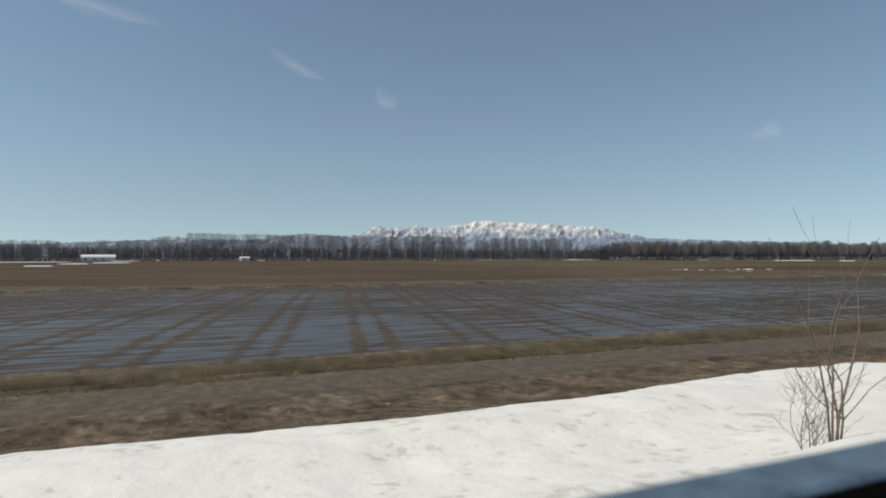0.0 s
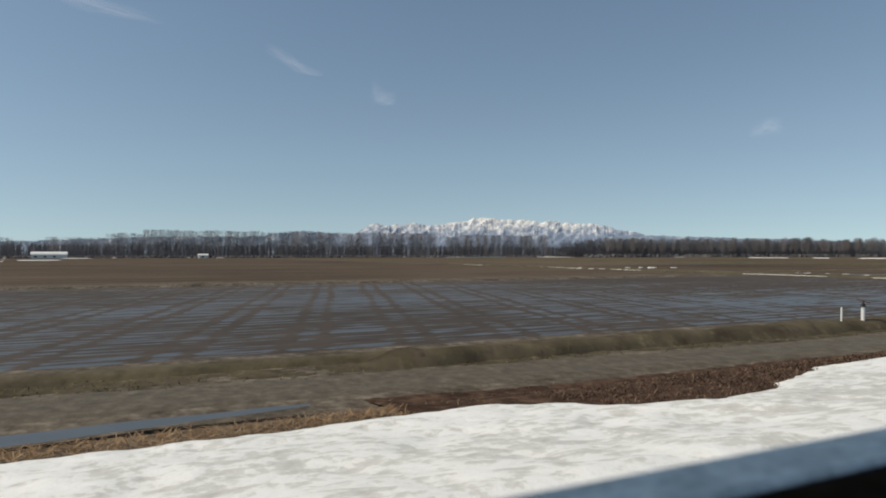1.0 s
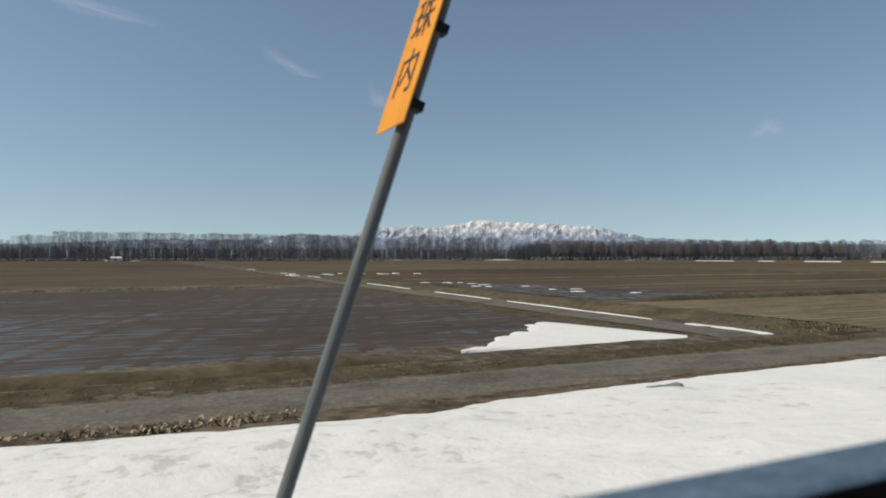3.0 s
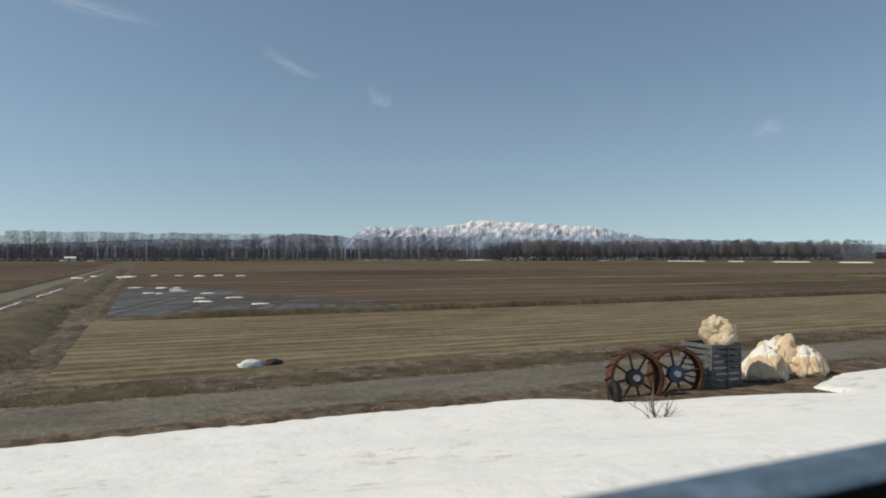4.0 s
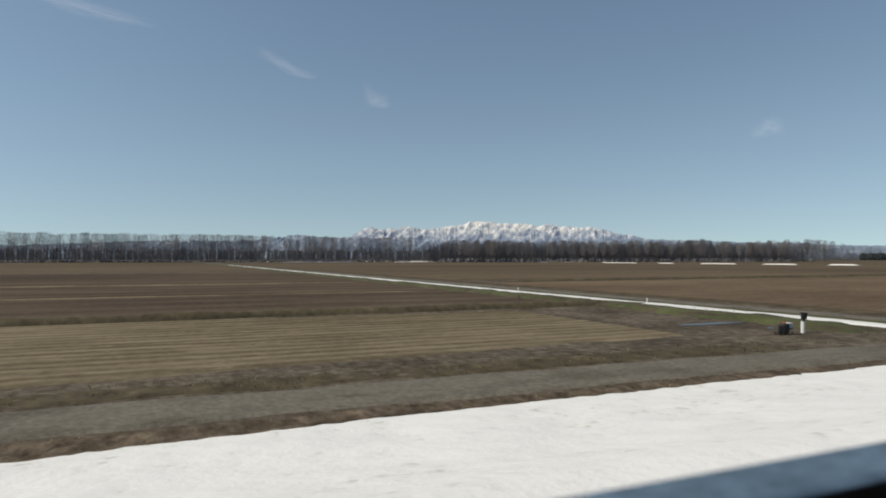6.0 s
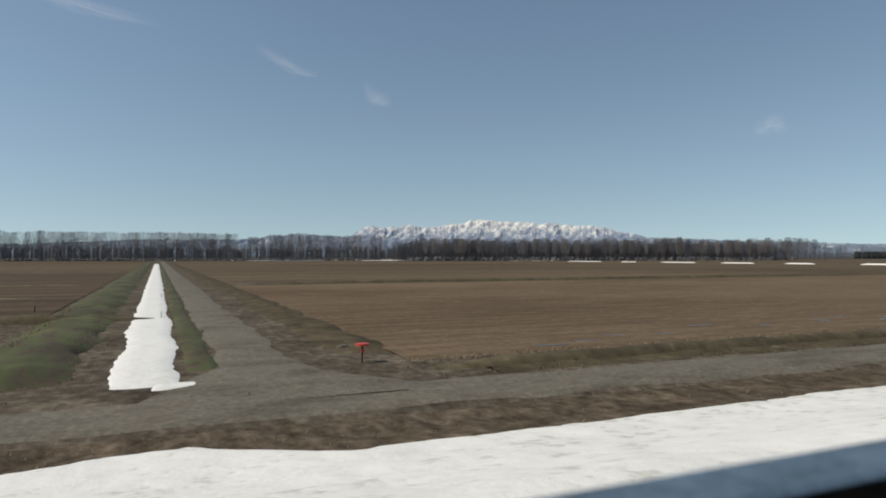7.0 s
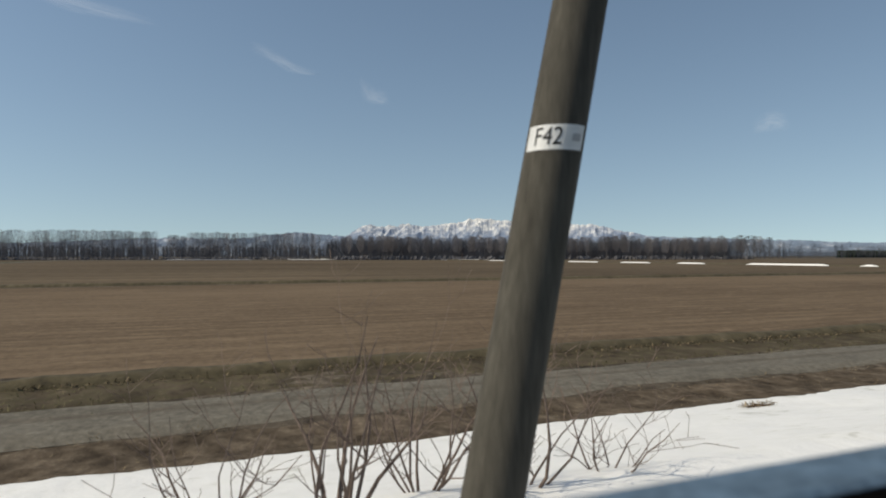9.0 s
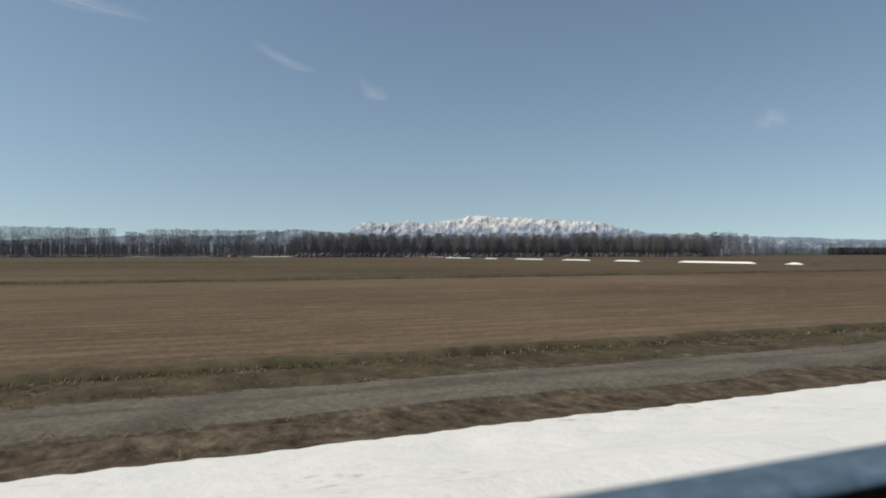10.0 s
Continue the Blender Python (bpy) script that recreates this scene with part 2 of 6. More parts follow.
MAT = dict(
    grass=turfed("dead grass turf", [(0.30, (0.060, 0.049, 0.039)), (0.50, (0.125, 0.104, 0.082)), (0.72, (0.24, 0.205, 0.163))], 1.8, (0.22, 0.55, 1.35), "world", (1.4, 1, 1), 0.95, 0.8, 0.06, 0, 0.03),
    verge=matter("verge turf", [(0.30, (0.052, 0.041, 0.026)), (0.50, (0.098, 0.080, 0.045)), (0.60, (0.110, 0.088, 0.055)), (0.78, (0.20, 0.16, 0.10))], 1.6, (0.3, 0.65, 1.2), "world", (1.3, 1, 1), 0.95, 0.7, 0.05),
    lush=matter("green ditch turf", [(0.32, (0.046, 0.038, 0.022)), (0.48, (0.090, 0.074, 0.044)), (0.55, (0.070, 0.088, 0.030)), (0.64, (0.095, 0.098, 0.046)), (0.76, (0.16, 0.135, 0.085))], 0.8, (0.25, 0.6, 1.2), "world", (1.6, 0.7, 1), 0.95, 0.7, 0.06),
    gravel=gravelled(),
    far_land=field("far farmland", (0.066, 0.050, 0.035), (0.170, 0.130, 0.088), 14.0, 0.30, 0.3, 0.012),
    brown=field("ploughed field", (0.084, 0.061, 0.042), (0.220, 0.162, 0.110), 1.55, 0.34, 2.0, 0.030, even=0.13),
    brown2=field("dark ploughed field", (0.050, 0.038, 0.029), (0.155, 0.116, 0.084), 6.0, 0.50, 1.4, 0.022),
    stubble=field("stubble field", (0.088, 0.069, 0.045), (0.245, 0.200, 0.135), 1.05, 0.60, 1.6, 0.030, even=0.26),
    paddy=flooded(),
    snow=snowy("old snow", 0.38),
    snow_far=snowy("far snow", 0.15),
    pond=matter("still ditch water", [(0.3, (0.060, 0.056, 0.050)), (0.7, (0.085, 0.080, 0.074))], 0.8, None, "world", (1, 1, 1), 0.28, 0.0, 0.01, 0, 0.4),
    bark=matter("grey bark", [(0.3, (0.075, 0.062, 0.052)), (0.7, (0.215, 0.180, 0.150))], 14.0, (3.0, 0.6, 1.2), "thing", (1, 1, 0.25), 0.9, 0.7, 0.006),
    twig=matter("reddish twigs", [(0.3, (0.085, 0.062, 0.050)), (0.7, (0.215, 0.158, 0.128))], 20.0, None, "thing", (1, 1, 0.3), 0.85, 0.4, 0.003),
    # distance haze is put into the far bark, twig and woodland colours
    far_bark=matter("haze-paled far bark", [(0.3, (0.105, 0.098, 0.098)), (0.7, (0.18, 0.168, 0.168))], 1.5, None, "thing", (1, 1, 0.2), 0.95, 0.0, jitter=0.25),
    far_twig=matter("haze-paled far twigs", [(0.3, (0.185, 0.172, 0.178)), (0.7, (0.27, 0.253, 0.262))], 0.6, None, "thing", (1, 1, 1), 0.95, 0.0, jitter=0.15),
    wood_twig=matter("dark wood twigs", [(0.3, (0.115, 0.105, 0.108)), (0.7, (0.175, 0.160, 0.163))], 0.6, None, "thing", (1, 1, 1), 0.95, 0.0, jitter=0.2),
    far_wood=matter("haze-paled far woodland", [(0.3, (0.110, 0.108, 0.116)), (0.7, (0.17, 0.165, 0.175))], 0.05, None, "world", (1, 1, 1), 0.95, 0.0),
    conifer=matter("dark conifers", [(0.3, (0.012, 0.018, 0.013)), (0.7, (0.030, 0.040, 0.026))], 0.3, None, "world", (1, 1, 1), 0.95, 0.0),
)


# ---- building helpers ----
def solid(name, verts, faces, mat, parent=None, smooth=False, label=""):
    me = bpy.data.meshes.new(name)
    me.from_pydata([tuple(v) for v in verts], [], faces)
    me.validate()
    me.materials.append(mat)
    if smooth:
        me.shade_smooth()
    ob = new(name, me)
    if parent:
        ob.parent = parent
    if label:
        ob["label"] = label
    return ob


def part(name, bm, mat, parent=None, label="", smooth=False):
    me = bpy.data.meshes.new(name)
    bm.to_mesh(me)
    bm.free()
    me.materials.append(mat)
    if smooth:
        me.shade_smooth()
    ob = new(name, me)
    if parent:
        ob.parent = parent
    if label:
        ob["label"] = label
    return ob


def thing(name, x, y, z, label, category, group="", lean=0.0, turn=0.0, kind=""):
    """An Empty at the base of a thing. lean: how far its top stands off towards +x, per metre of height."""
    ob = new(name)
    ob.matrix_basis = pose(x, y, z, 0, math.degrees(math.atan(lean)), 0) @ pose(0, 0, 0, 0, 0, turn)
    return tagged(ob, label, category, group, kind)


def box(bm, size, at=(0, 0, 0), bevel=0.0, turn=None):
    m = Matrix.Translation(at) @ (turn or Matrix()) @ Matrix.Diagonal((*size, 1))
    made = bmesh.ops.create_cube(bm, size=1.0, matrix=m)
    if bevel:
        es = list({e for v in made["verts"] for e in v.link_edges})
        bmesh.ops.bevel(bm, geom=es, offset=bevel, segments=2, affect="EDGES", profile=0.6)
    return made["verts"]


def rod(bm, a, b, r0, r1=None, n=10, caps=True):
    a, b = Vector(a), Vector(b)
    q = (b - a).to_track_quat("Z", "Y").to_matrix().to_4x4()
    return bmesh.ops.create_cone(bm, cap_ends=caps, segments=n, radius1=r0, radius2=r0 if r1 is None else r1, depth=(b - a).length,
                                 matrix=Matrix.Translation((a + b) / 2) @ q)["verts"]


def hill(x, y, scale, seed=0.0):
    return noise.noise((x * scale + seed, y * scale - seed, seed * 1.7))


def smooth01(u):
    u = min(1.0, max(0.0, u))
    return u * u * (3 - 2 * u)


def along(table, x):
    return float(np.interp(x, [a for a, _ in table], [b for _, b in table]))


# the bank that carries the line falls to the fields
BANK = [(-4000, 0), (-14.0, 0), (-9.0, 1.5), (4.8, 1.5), (6.5, 1.0), (8.0, 0.66), (9.5, 0.38), (11.0, 0.18), (12.5, 0.03), (13.5, -0.03), (14.3, 0.0), (4000, 0)]


# the shoulder stands higher in the west and a little lower in the east
RISE = [(-60, 0.20), (15, 0.22), (40, 0.22), (54, 0.34), (64, 0.55), (100, 0.56), (112, 0.42), (124, 0.12), (140, 0), (225, 0), (245, -0.10), (275, -0.14), (420, -0.14)]
SHOULDER = [(5.0, 0), (6.5, 0.2), (8.0, 0.85), (9.5, 1), (11.0, 1), (12.3, 0.85), (14.3, 0)]


def bank(y, x=180.0):
    z = along(BANK, y) + along(RISE, x) * along(SHOULDER, y)
    if x < 20:        # the slope begins nearer to the line in the west
        z -= 0.42 * smooth01((20 - x) / 5) * smooth01((y - 4.3) / 0.9) * (1 - smooth01((y - 7.2) / 3))
    elif 181 < x < 191 and 5 < y < 14:   # thawed hollow round the saplings
        z -= 0.38 * math.exp(-((x - 186.1) / 2.0) ** 2 - ((y - 9.6) / 1.5) ** 2)
    return z


def road_y(x):
    return 15.9 + 1.5 * (1 - smooth01((x - 15) / 45)) - 0.5 * smooth01((x - 205) / 40)


def sheet(name, mat, xs, y0, y1, steps, lift, rag=0.0, label="", category="", seed=1.0, bumpy=0.0, feather=True):
    """A strip of ground along the line between y0(x) and y1(x), its rim let into the ground."""
    v, f = [], []
    k = steps + 1
    for x in xs:
        a = y0(x) + rag * (hill(x, 0, 0.35, seed) + 0.6 * hill(x, 0, 1.3, seed + 3))
        b = y1(x) + rag * (hill(x, 9, 0.35, seed) + 0.6 * hill(x, 9, 1.3, seed + 3))
        for i in range(k):
            y = a + (b - a) * i / steps
            z = bank(y) + lift + bumpy * hill(x, y, 0.8, seed)
            if feather and i in (0, steps):
                z = bank(y) - 0.05
            v.append((x, y, z))
    for j in range(len(xs) - 1):
        for i in range(steps):
            q = j * k + i
            f.append((q, q + k, q + k + 1, q + 1))
    return tagged(solid(name, v, f, mat, smooth=True), label, category, kind="structure")


def span(a, b, step):
    return [a + (b - a) * i / max(1, round((b - a) / step)) for i in range(max(1, round((b - a) / step)) + 1)]


# ---- ground ----
xs = [-4600, -2500, -1200, -600, -300] + span(-150, 520, 2.5) + [700, 1000, 1600, 2600, 4900]
ys = [-4600, -2000, -700, -200, -60, -30, -20] + span(-14, 20, 0.5) + [22, 26, 34, 50, 80, 130, 220, 400, 700, 1200, 2200, 4900]
verts = [(x, y, bank(y, x) + (0.05 * hill(x, y, 0.5, 2) if 6 < y < 20 and -160 < x < 530 else 0) - (0.20 * smooth01(((10.2 if 20 < x < 41 else 13.8) - y) / 1.5) if -60 < x < 420 and y > 1.4 else 0)) for x in xs for y in ys]
nk = len(ys)
faces = [(j * nk + i, (j + 1) * nk + i, (j + 1) * nk + i + 1, j * nk + i + 1) for j in range(len(xs) - 1) for i in range(nk - 1)]
tagged(solid("ground", verts, faces, MAT["grass"], smooth=True), "flat ground and railway bank with brown dead grass", "ground", kind="structure")

# fields, from the bank outwards
sheet("field_flooded", MAT["paddy"], span(-160, 122.6, 2), lambda x: 21.2 + 0.5 * hill(x, 0, 0.05, 5), lambda x: 73, 24, 0.03, 0.25, "flooded brown rice field with tractor tracks", "field", 4)
sheet("field_far_west", MAT["brown2"], span(-700, 122.6, 12), lambda x: 74.5, lambda x: 545, 30, 0.04, 0.6, "far brown ploughed field", "field", 6)
sheet("field_pooled", MAT["paddy"], span(134.5, 158, 0.8), lambda x: 40.2, lambda x: 41.5 + 38 * (1 - smooth01((x - 138) / 17)), 24, 0.07, 0.6, "wet corner of the dark field with pools and scraps of snow", "field", 5)
sheet("farm_track", MAT["gravel"], span(124.5, 127.3, 0.4), lambda x: 18.9, lambda x: 200, 90, 0.035, 0.0, "muddy farm track between two fields", "track", 9)
sheet("field_stubble", MAT["stubble"], span(134, 226, 1), lambda x: 19.6 + 2.2 * smooth01((x - 195) / 30), lambda x: 38.7 - 1.4 * smooth01((x - 205) / 20), 24, 0.05, 0.3, "pale stubble field in straight rows", "field", 8)
sheet("field_dark", MAT["brown2"], span(134, 233, 2), lambda x: 39.6, lambda x: 160, 24, 0.04, 0.4, "dark brown ploughed field", "field", 10)
sheet("field_dark_far", MAT["far_land"], span(134, 233, 6), lambda x: 161, lambda x: 560, 24, 0.05, 0.8, "far brown field in long bands", "field", 11)
sheet("field_brown", MAT["brown"], span(246.3, 720, 2), lambda x: 19.0 + 1.4 * smooth01((x - 270) / 50), lambda x: 81.5, 24, 0.05, 0.35, "brown ploughed field with pale furrow lines", "field", 12)
sheet("field_brown_far", MAT["far_land"], span(246.3, 1500, 12), lambda x: 83.5, lambda x: 430, 30, 0.05, 0.8, "far brown field beyond a low ridge", "field", 14)

# tussocky dead turf on the foot of the bank and on the verge beyond the road
def tussocks(name, mat, x0, x1, near, far, rise, label, seed, keep=lambda x: 1.0):
    v, f = [], []
    xs2, n = span(x0, x1, 0.24), 18
    for x in xs2:
        a, b = near(x), far(x)
        for j in range(n + 1):
            y = a + (b - a) * j / n
            lump = max(0.0, hill(x, y, 1.9, seed)) + 0.6 * abs(hill(x, y, 4.3, seed + 2)) + 0.5 * hill(x, y, 0.6, seed + 5)
            edge = smooth01(min(j, n - j) / 2.5)
            v.append((x, y, bank(y, x) - 0.04 + (0.05 + rise * keep(x) * lump) * edge))
    k = n + 1
    for i in range(len(xs2) - 1):
        if keep(xs2[i]) > 0:
            for j in range(n):
                q = i * k + j
                f.append((q, q + k, q + k + 1, q + 1))
    return tagged(solid(name, v, f, mat, smooth=True), label, "turf", kind="structure")


TURF = turfed("tussocky dead turf", [(0.28, (0.045, 0.034, 0.025)), (0.48, (0.115, 0.090, 0.067)), (0.62, (0.175, 0.140, 0.105)), (0.78, (0.27, 0.225, 0.172))], 1.7, (0.5, 0.60, 1.30), "world", (1.7, 1, 1), 0.95, 0.9, 0.06, 0, 0.03)
FERN_BED = matter("dark fern litter bed", [(0.30, (0.034, 0.021, 0.015)), (0.48, (0.074, 0.044, 0.031)), (0.62, (0.115, 0.074, 0.052)), (0.80, (0.20, 0.145, 0.105))], 1.9, (0.6, 0.60, 1.25), "world", (1.5, 1, 1), 0.95, 0.9, 0.06, 0, 0.03)
VERGE_TURF = matter("rough verge turf", [(0.28, (0.048, 0.038, 0.028)), (0.46, (0.096, 0.077, 0.055)), (0.56, (0.094, 0.081, 0.051)), (0.66, (0.140, 0.111, 0.080)), (0.82, (0.26, 0.21, 0.15))], 1.4, (0.45, 0.60, 1.25), "world", (1.5, 1, 1), 0.95, 0.8, 0.05, 0, 0.03)


# field banks, low ridges of turf
def ridge(name, mat, pts, width, height, label, seed):
    v, f = [], []
    prof = [(-0.5, -0.05), (-0.36, 0.45), (-0.15, 1.0), (0.15, 0.95), (0.36, 0.5), (0.5, -0.05)]
    k = len(prof)
    n = len(pts)
    for i, (x, y) in enumerate(pts):
        x2, y2 = pts[min(i + 1, n - 1)]
        x1, y1 = pts[max(i - 1, 0)]
        d = Vector((x2 - x1, y2 - y1)).normalized()
        end = smooth01(min(i, n - 1 - i) / 4)
        for u, h in prof:
            h = h * end if h > 0 else h
            w = width * (1 + 0.30 * hill(x, y, 0.3, seed + u) + 0.22 * hill(x, y, 1.3, seed + u + 4))
            v.append((x + d.y * u * w, y - d.x * u * w, max(-0.05, height * h * (1 + 0.35 * hill(x, y, 0.7, seed + u))) if h > 0 else -0.05))
    for i in range(n - 1):
        for j in range(k - 1):
            q = i * k + j
            f.append((q, q + 1, q + k + 1, q + k))
    return tagged(solid(name, v, f, mat, smooth=True), label, "field bank", kind="structure")


ridge("bank_paddy", MAT["verge"], [(x, 20.35) for x in span(-160, 112, 1)], 1.5, 0.20, "low turf bank along the flooded field", 3)
ridge("bank_valves", VERGE_TURF, [(x, 18.85) for x in span(40, 96, 0.5)], 1.7, 0.44, "low turf bank that carries the field valves", 21)
ridge("bank_paddy_far", MAT["grass"], [(x, 73.7) for x in span(-160, 122.5, 3)], 1.6, 0.20, "low bank at the far side of the flooded field", 4)
ridge("bank_cross", MAT["verge"], [(130.9 + 0.4 * hill(0, y, 0.1), y) for y in span(18.8, 200, 1)], 3.9, 0.34, "dry grass bank between two fields", 5)
ridge("bank_track", VERGE_TURF, [(123.2 + 0.012 * (y - 21) + 0.3 * hill(2, y, 0.12), y) for y in span(20.6, 200, 0.7)], 2.3, 0.15, "low turf bank between the flooded field and a farm track", 24)
ridge("bank_stubble", MAT["verge"], [(x, 39.15) for x in span(134, 240, 1.5)], 1.2, 0.36, "dark turf ridge behind the stubble field", 6)
ridge("bank_furrow", MAT["stubble"], [(x, 88 + 0.8 * hill(x, 0, 0.03, 4)) for x in span(134, 233, 2)], 1.3, 0.16, "pale dry grass line across the dark field", 16)
ridge("bank_furrow_near", MAT["stubble"], [(x, 62 + 0.6 * hill(x, 0, 0.03, 7)) for x in span(150, 233, 2)], 0.9, 0.12, "pale dry grass line across the dark field", 17)
ridge("bank_brown_far", MAT["verge"], [(x, 82.5) for x in span(246, 900, 3)], 1.6, 0.32, "low turf ridge across the brown field", 7)
ridge("bank_brown", MAT["verge"], [(x, 18.6 + 1.4 * smooth01((x - 270) / 50)) for x in span(246, 520, 1)], 1.1, 0.26, "rough turf bank along the brown field", 8)
ridge("bank_ditch", MAT["lush"], [(234.9, y) for y in span(19.5, 60, 0.5)[:-1] + span(60, 420, 2)], 3.4, 0.29, "green turf bank beside a snow-filled ditch", 9)
ridge("bank_ditch_inner", MAT["lush"], [(239.95, y) for y in span(20.5, 60, 0.5)[:-1] + span(60, 330, 2)], 1.1, 0.08, "green turf between the ditch and the side road", 23)
ridge("bank_side_road", VERGE_TURF, [(245.6, y) for y in span(22, 60, 0.5)[:-1] + span(60, 420, 2)], 2.8, 0.10, "turf strip beside the side road", 10)

# roads of gravel
sheet("road", MAT["gravel"], span(-160, 520, 1), lambda x: road_y(x) - 1.6, lambda x: road_y(x) + 1.5, 8, 0.045, 0.22, "grey gravel farm road", "road", 16, 0.02)
v, f = [], []
for y in span(15.6, 520, 1.2):
    w = 1.45 + 3.2 * (1 - smooth01((y - 15.6) / 6.0))
    for u in (-1, -0.6, -0.2, 0.2, 0.6, 1):
        v.append((241.6 + u * w + 0.25 * hill(u, y, 0.4, 9) + 0.26 * hill(u, y, 1.7, 12), y, 0.055 - (0.11 if abs(u) == 1 else 0.0) + 0.015 * hill(u, y, 1.2, 4)))
nr = len(v) // 6
tagged(solid("side_road", v, [(i * 6 + j, i * 6 + j + 1, i * 6 + j + 7, i * 6 + j + 6) for i in range(nr - 1) for j in range(5)], MAT["gravel"], smooth=True),
       "gravel side road running away between fields", "road", kind="structure")

# ---- snow ----
EDGE = [(-60, 11.8), (-2, 12.6), (5, 11.4), (10, 11.5), (14.3, 12.6), (16.3, 12.7), (18.6, 12.3), (19.2, 10.8), (20, 10.2), (23, 9.8), (25, 10.4), (27, 10.1), (30, 11.4), (32.5, 11.0),
        (36, 11.1), (40.3, 11.6), (41.5, 10.6), (42.1, 9.2), (43.4, 8.3), (45.4, 8.6), (46.5, 9.5), (48, 10.0), (50, 11.1), (53, 11.4), (56, 11.1), (57.2, 9.6), (58.4, 8.3), (60, 7.4), (61.3, 7.5), (63, 8.1),
        (64.4, 8.3), (65.2, 8.8), (65.8, 7.8), (67, 6.9), (69.7, 7.1), (70.7, 8.0), (72, 8.3), (73, 7.7), (73.8, 8.3), (74.5, 9.8), (76.7, 10.7), (79.4, 11.2), (81.3, 10.8), (82.2, 9.9),
        (84, 10.5), (90, 11.0), (93.5, 10.6), (100, 10.6), (103.7, 10.0), (106.7, 9.8), (108.5, 10.8), (111, 11.2), (117, 12.9), (119.5, 13.6), (130, 14), (144.3, 13.6), (145.6, 12.8),
        (146.4, 11.6), (148.4, 11.0), (149.3, 10.4), (150.2, 9.5), (150.7, 9.6), (151.3, 10.9), (152.5, 11.5), (154.5, 12.3), (164, 12.5), (175, 13.1), (188, 12.9), (196, 12.3), (209, 13.3), (229, 13.4), (236, 11.6), (238, 12.5),
        (239.2, 12.6), (239.9, 12.0), (241.6, 10.7), (250, 10.9), (277, 11.25), (331, 11.3), (400, 12)]


def snow_edge(x):
    return along(EDGE, x) + 0.12 + 0.16 * hill(x, 0, 0.5, 21) + 0.10 * hill(x, 0, 1.9, 22) + 0.07 * abs(hill(x, 0, 1.1, 23)) + 0.11 * hill(x, 0, 2.7, 24) + 0.07 * hill(x, 0, 6.1, 25)


# how rough the thaw has left the surface, by x: cups and dents in the west and past the side road
CUPS = [(-20, 0.6), (20, 0.8), (30, 1.0), (72, 1.0), (90, 0.5), (110, 0.3), (160, 0.2), (220, 0.3), (232, 0.7), (255, 0.6), (275, 0.2), (400, 0.2)]


def snow_top(x, y, edge=None):
    d = (snow_edge(x) if edge is None else edge) - y
    t = 0.08 * smooth01(d / 0.10) + 0.06 * smooth01(d / 0.5) - 0.05 - 0.05 * smooth01((d - 1) / 3)
    c = along(CUPS, x)
    t += (0.06 * hill(x * 0.6, y, 0.7, 5) + 0.03 * hill(x * 0.6, y, 2.0, 6)) * smooth01(d / 1.2)
    t -= c * (0.07 * max(0.0, hill(x, y, 1.3, 7)) + 0.06 * max(0.0, hill(x, y, 2.9, 8) - 0.05)) * smooth01(d / 0.5)
    return bank(y, x) + t


v, f = [], []
COL = [0, 0.1, 0.2, 0.29, 0.37, 0.44, 0.5, 0.55, 0.6, 0.645, 0.69, 0.73, 0.77, 0.805, 0.84, 0.87, 0.9, 0.925, 0.945, 0.962, 0.975, 0.986, 0.994, 1.0]
COL = sorted(COL + [0.5 * (p + q) for p, q in zip(COL, COL[1:])])
sx = span(-60, -14, 1.0)[:-1] + span(-14, 376, 0.2) + span(377, 420, 1.0)
for x in sx:
    e = snow_edge(x)
    for u in COL:
        y = 1.4 + (e - 1.4) * u
        v.append((x, y, snow_top(x, y, e)))
nk = len(COL)
tagged(solid("snow_bank", v, [(j * nk + i, (j + 1) * nk + i, (j + 1) * nk + i + 1, j * nk + i + 1) for j in range(len(sx) - 1) for i in range(nk - 1)], MAT["snow"], smooth=True),
       "melting old snow along the railway bank", "snow", kind="structure")


def top(x, y):
    """Height of what lies on the ground at x, y."""
    return snow_top(x, y) if y < snow_edge(x) - 0.2 else bank(y, x)


def foot(x):
    return snow_edge(x) - 0.35


def kerb(x):
    return max(snow_edge(x) + 0.5, road_y(x) - 1.55)


tussocks("turf_bank_west", TURF, -20, 21.5, foot, kerb, 0.09, "tussocky brown dead turf at the foot of the bank", 61)
tussocks("fern_bank", FERN_BED, 39, 79, foot, kerb, 0.07, "dark red-brown bed of dead fern at the foot of the bank", 62)
tussocks("turf_bank_east", TURF, 79, 392, foot, kerb, 0.09, "tussocky brown dead turf at the foot of the bank", 61)
tussocks("turf_verge", VERGE_TURF, -20, 392, lambda x: road_y(x) + 1.45, lambda x: 19.8 if x < 112 else 19.3 if x < 132 else 19.2 + 1.4 * smooth01((x - 270) / 50), 0.07,
         "rough yellow-brown turf between road and field", 64, lambda x: 0.0 if 226 < x < 248 else 1.0)


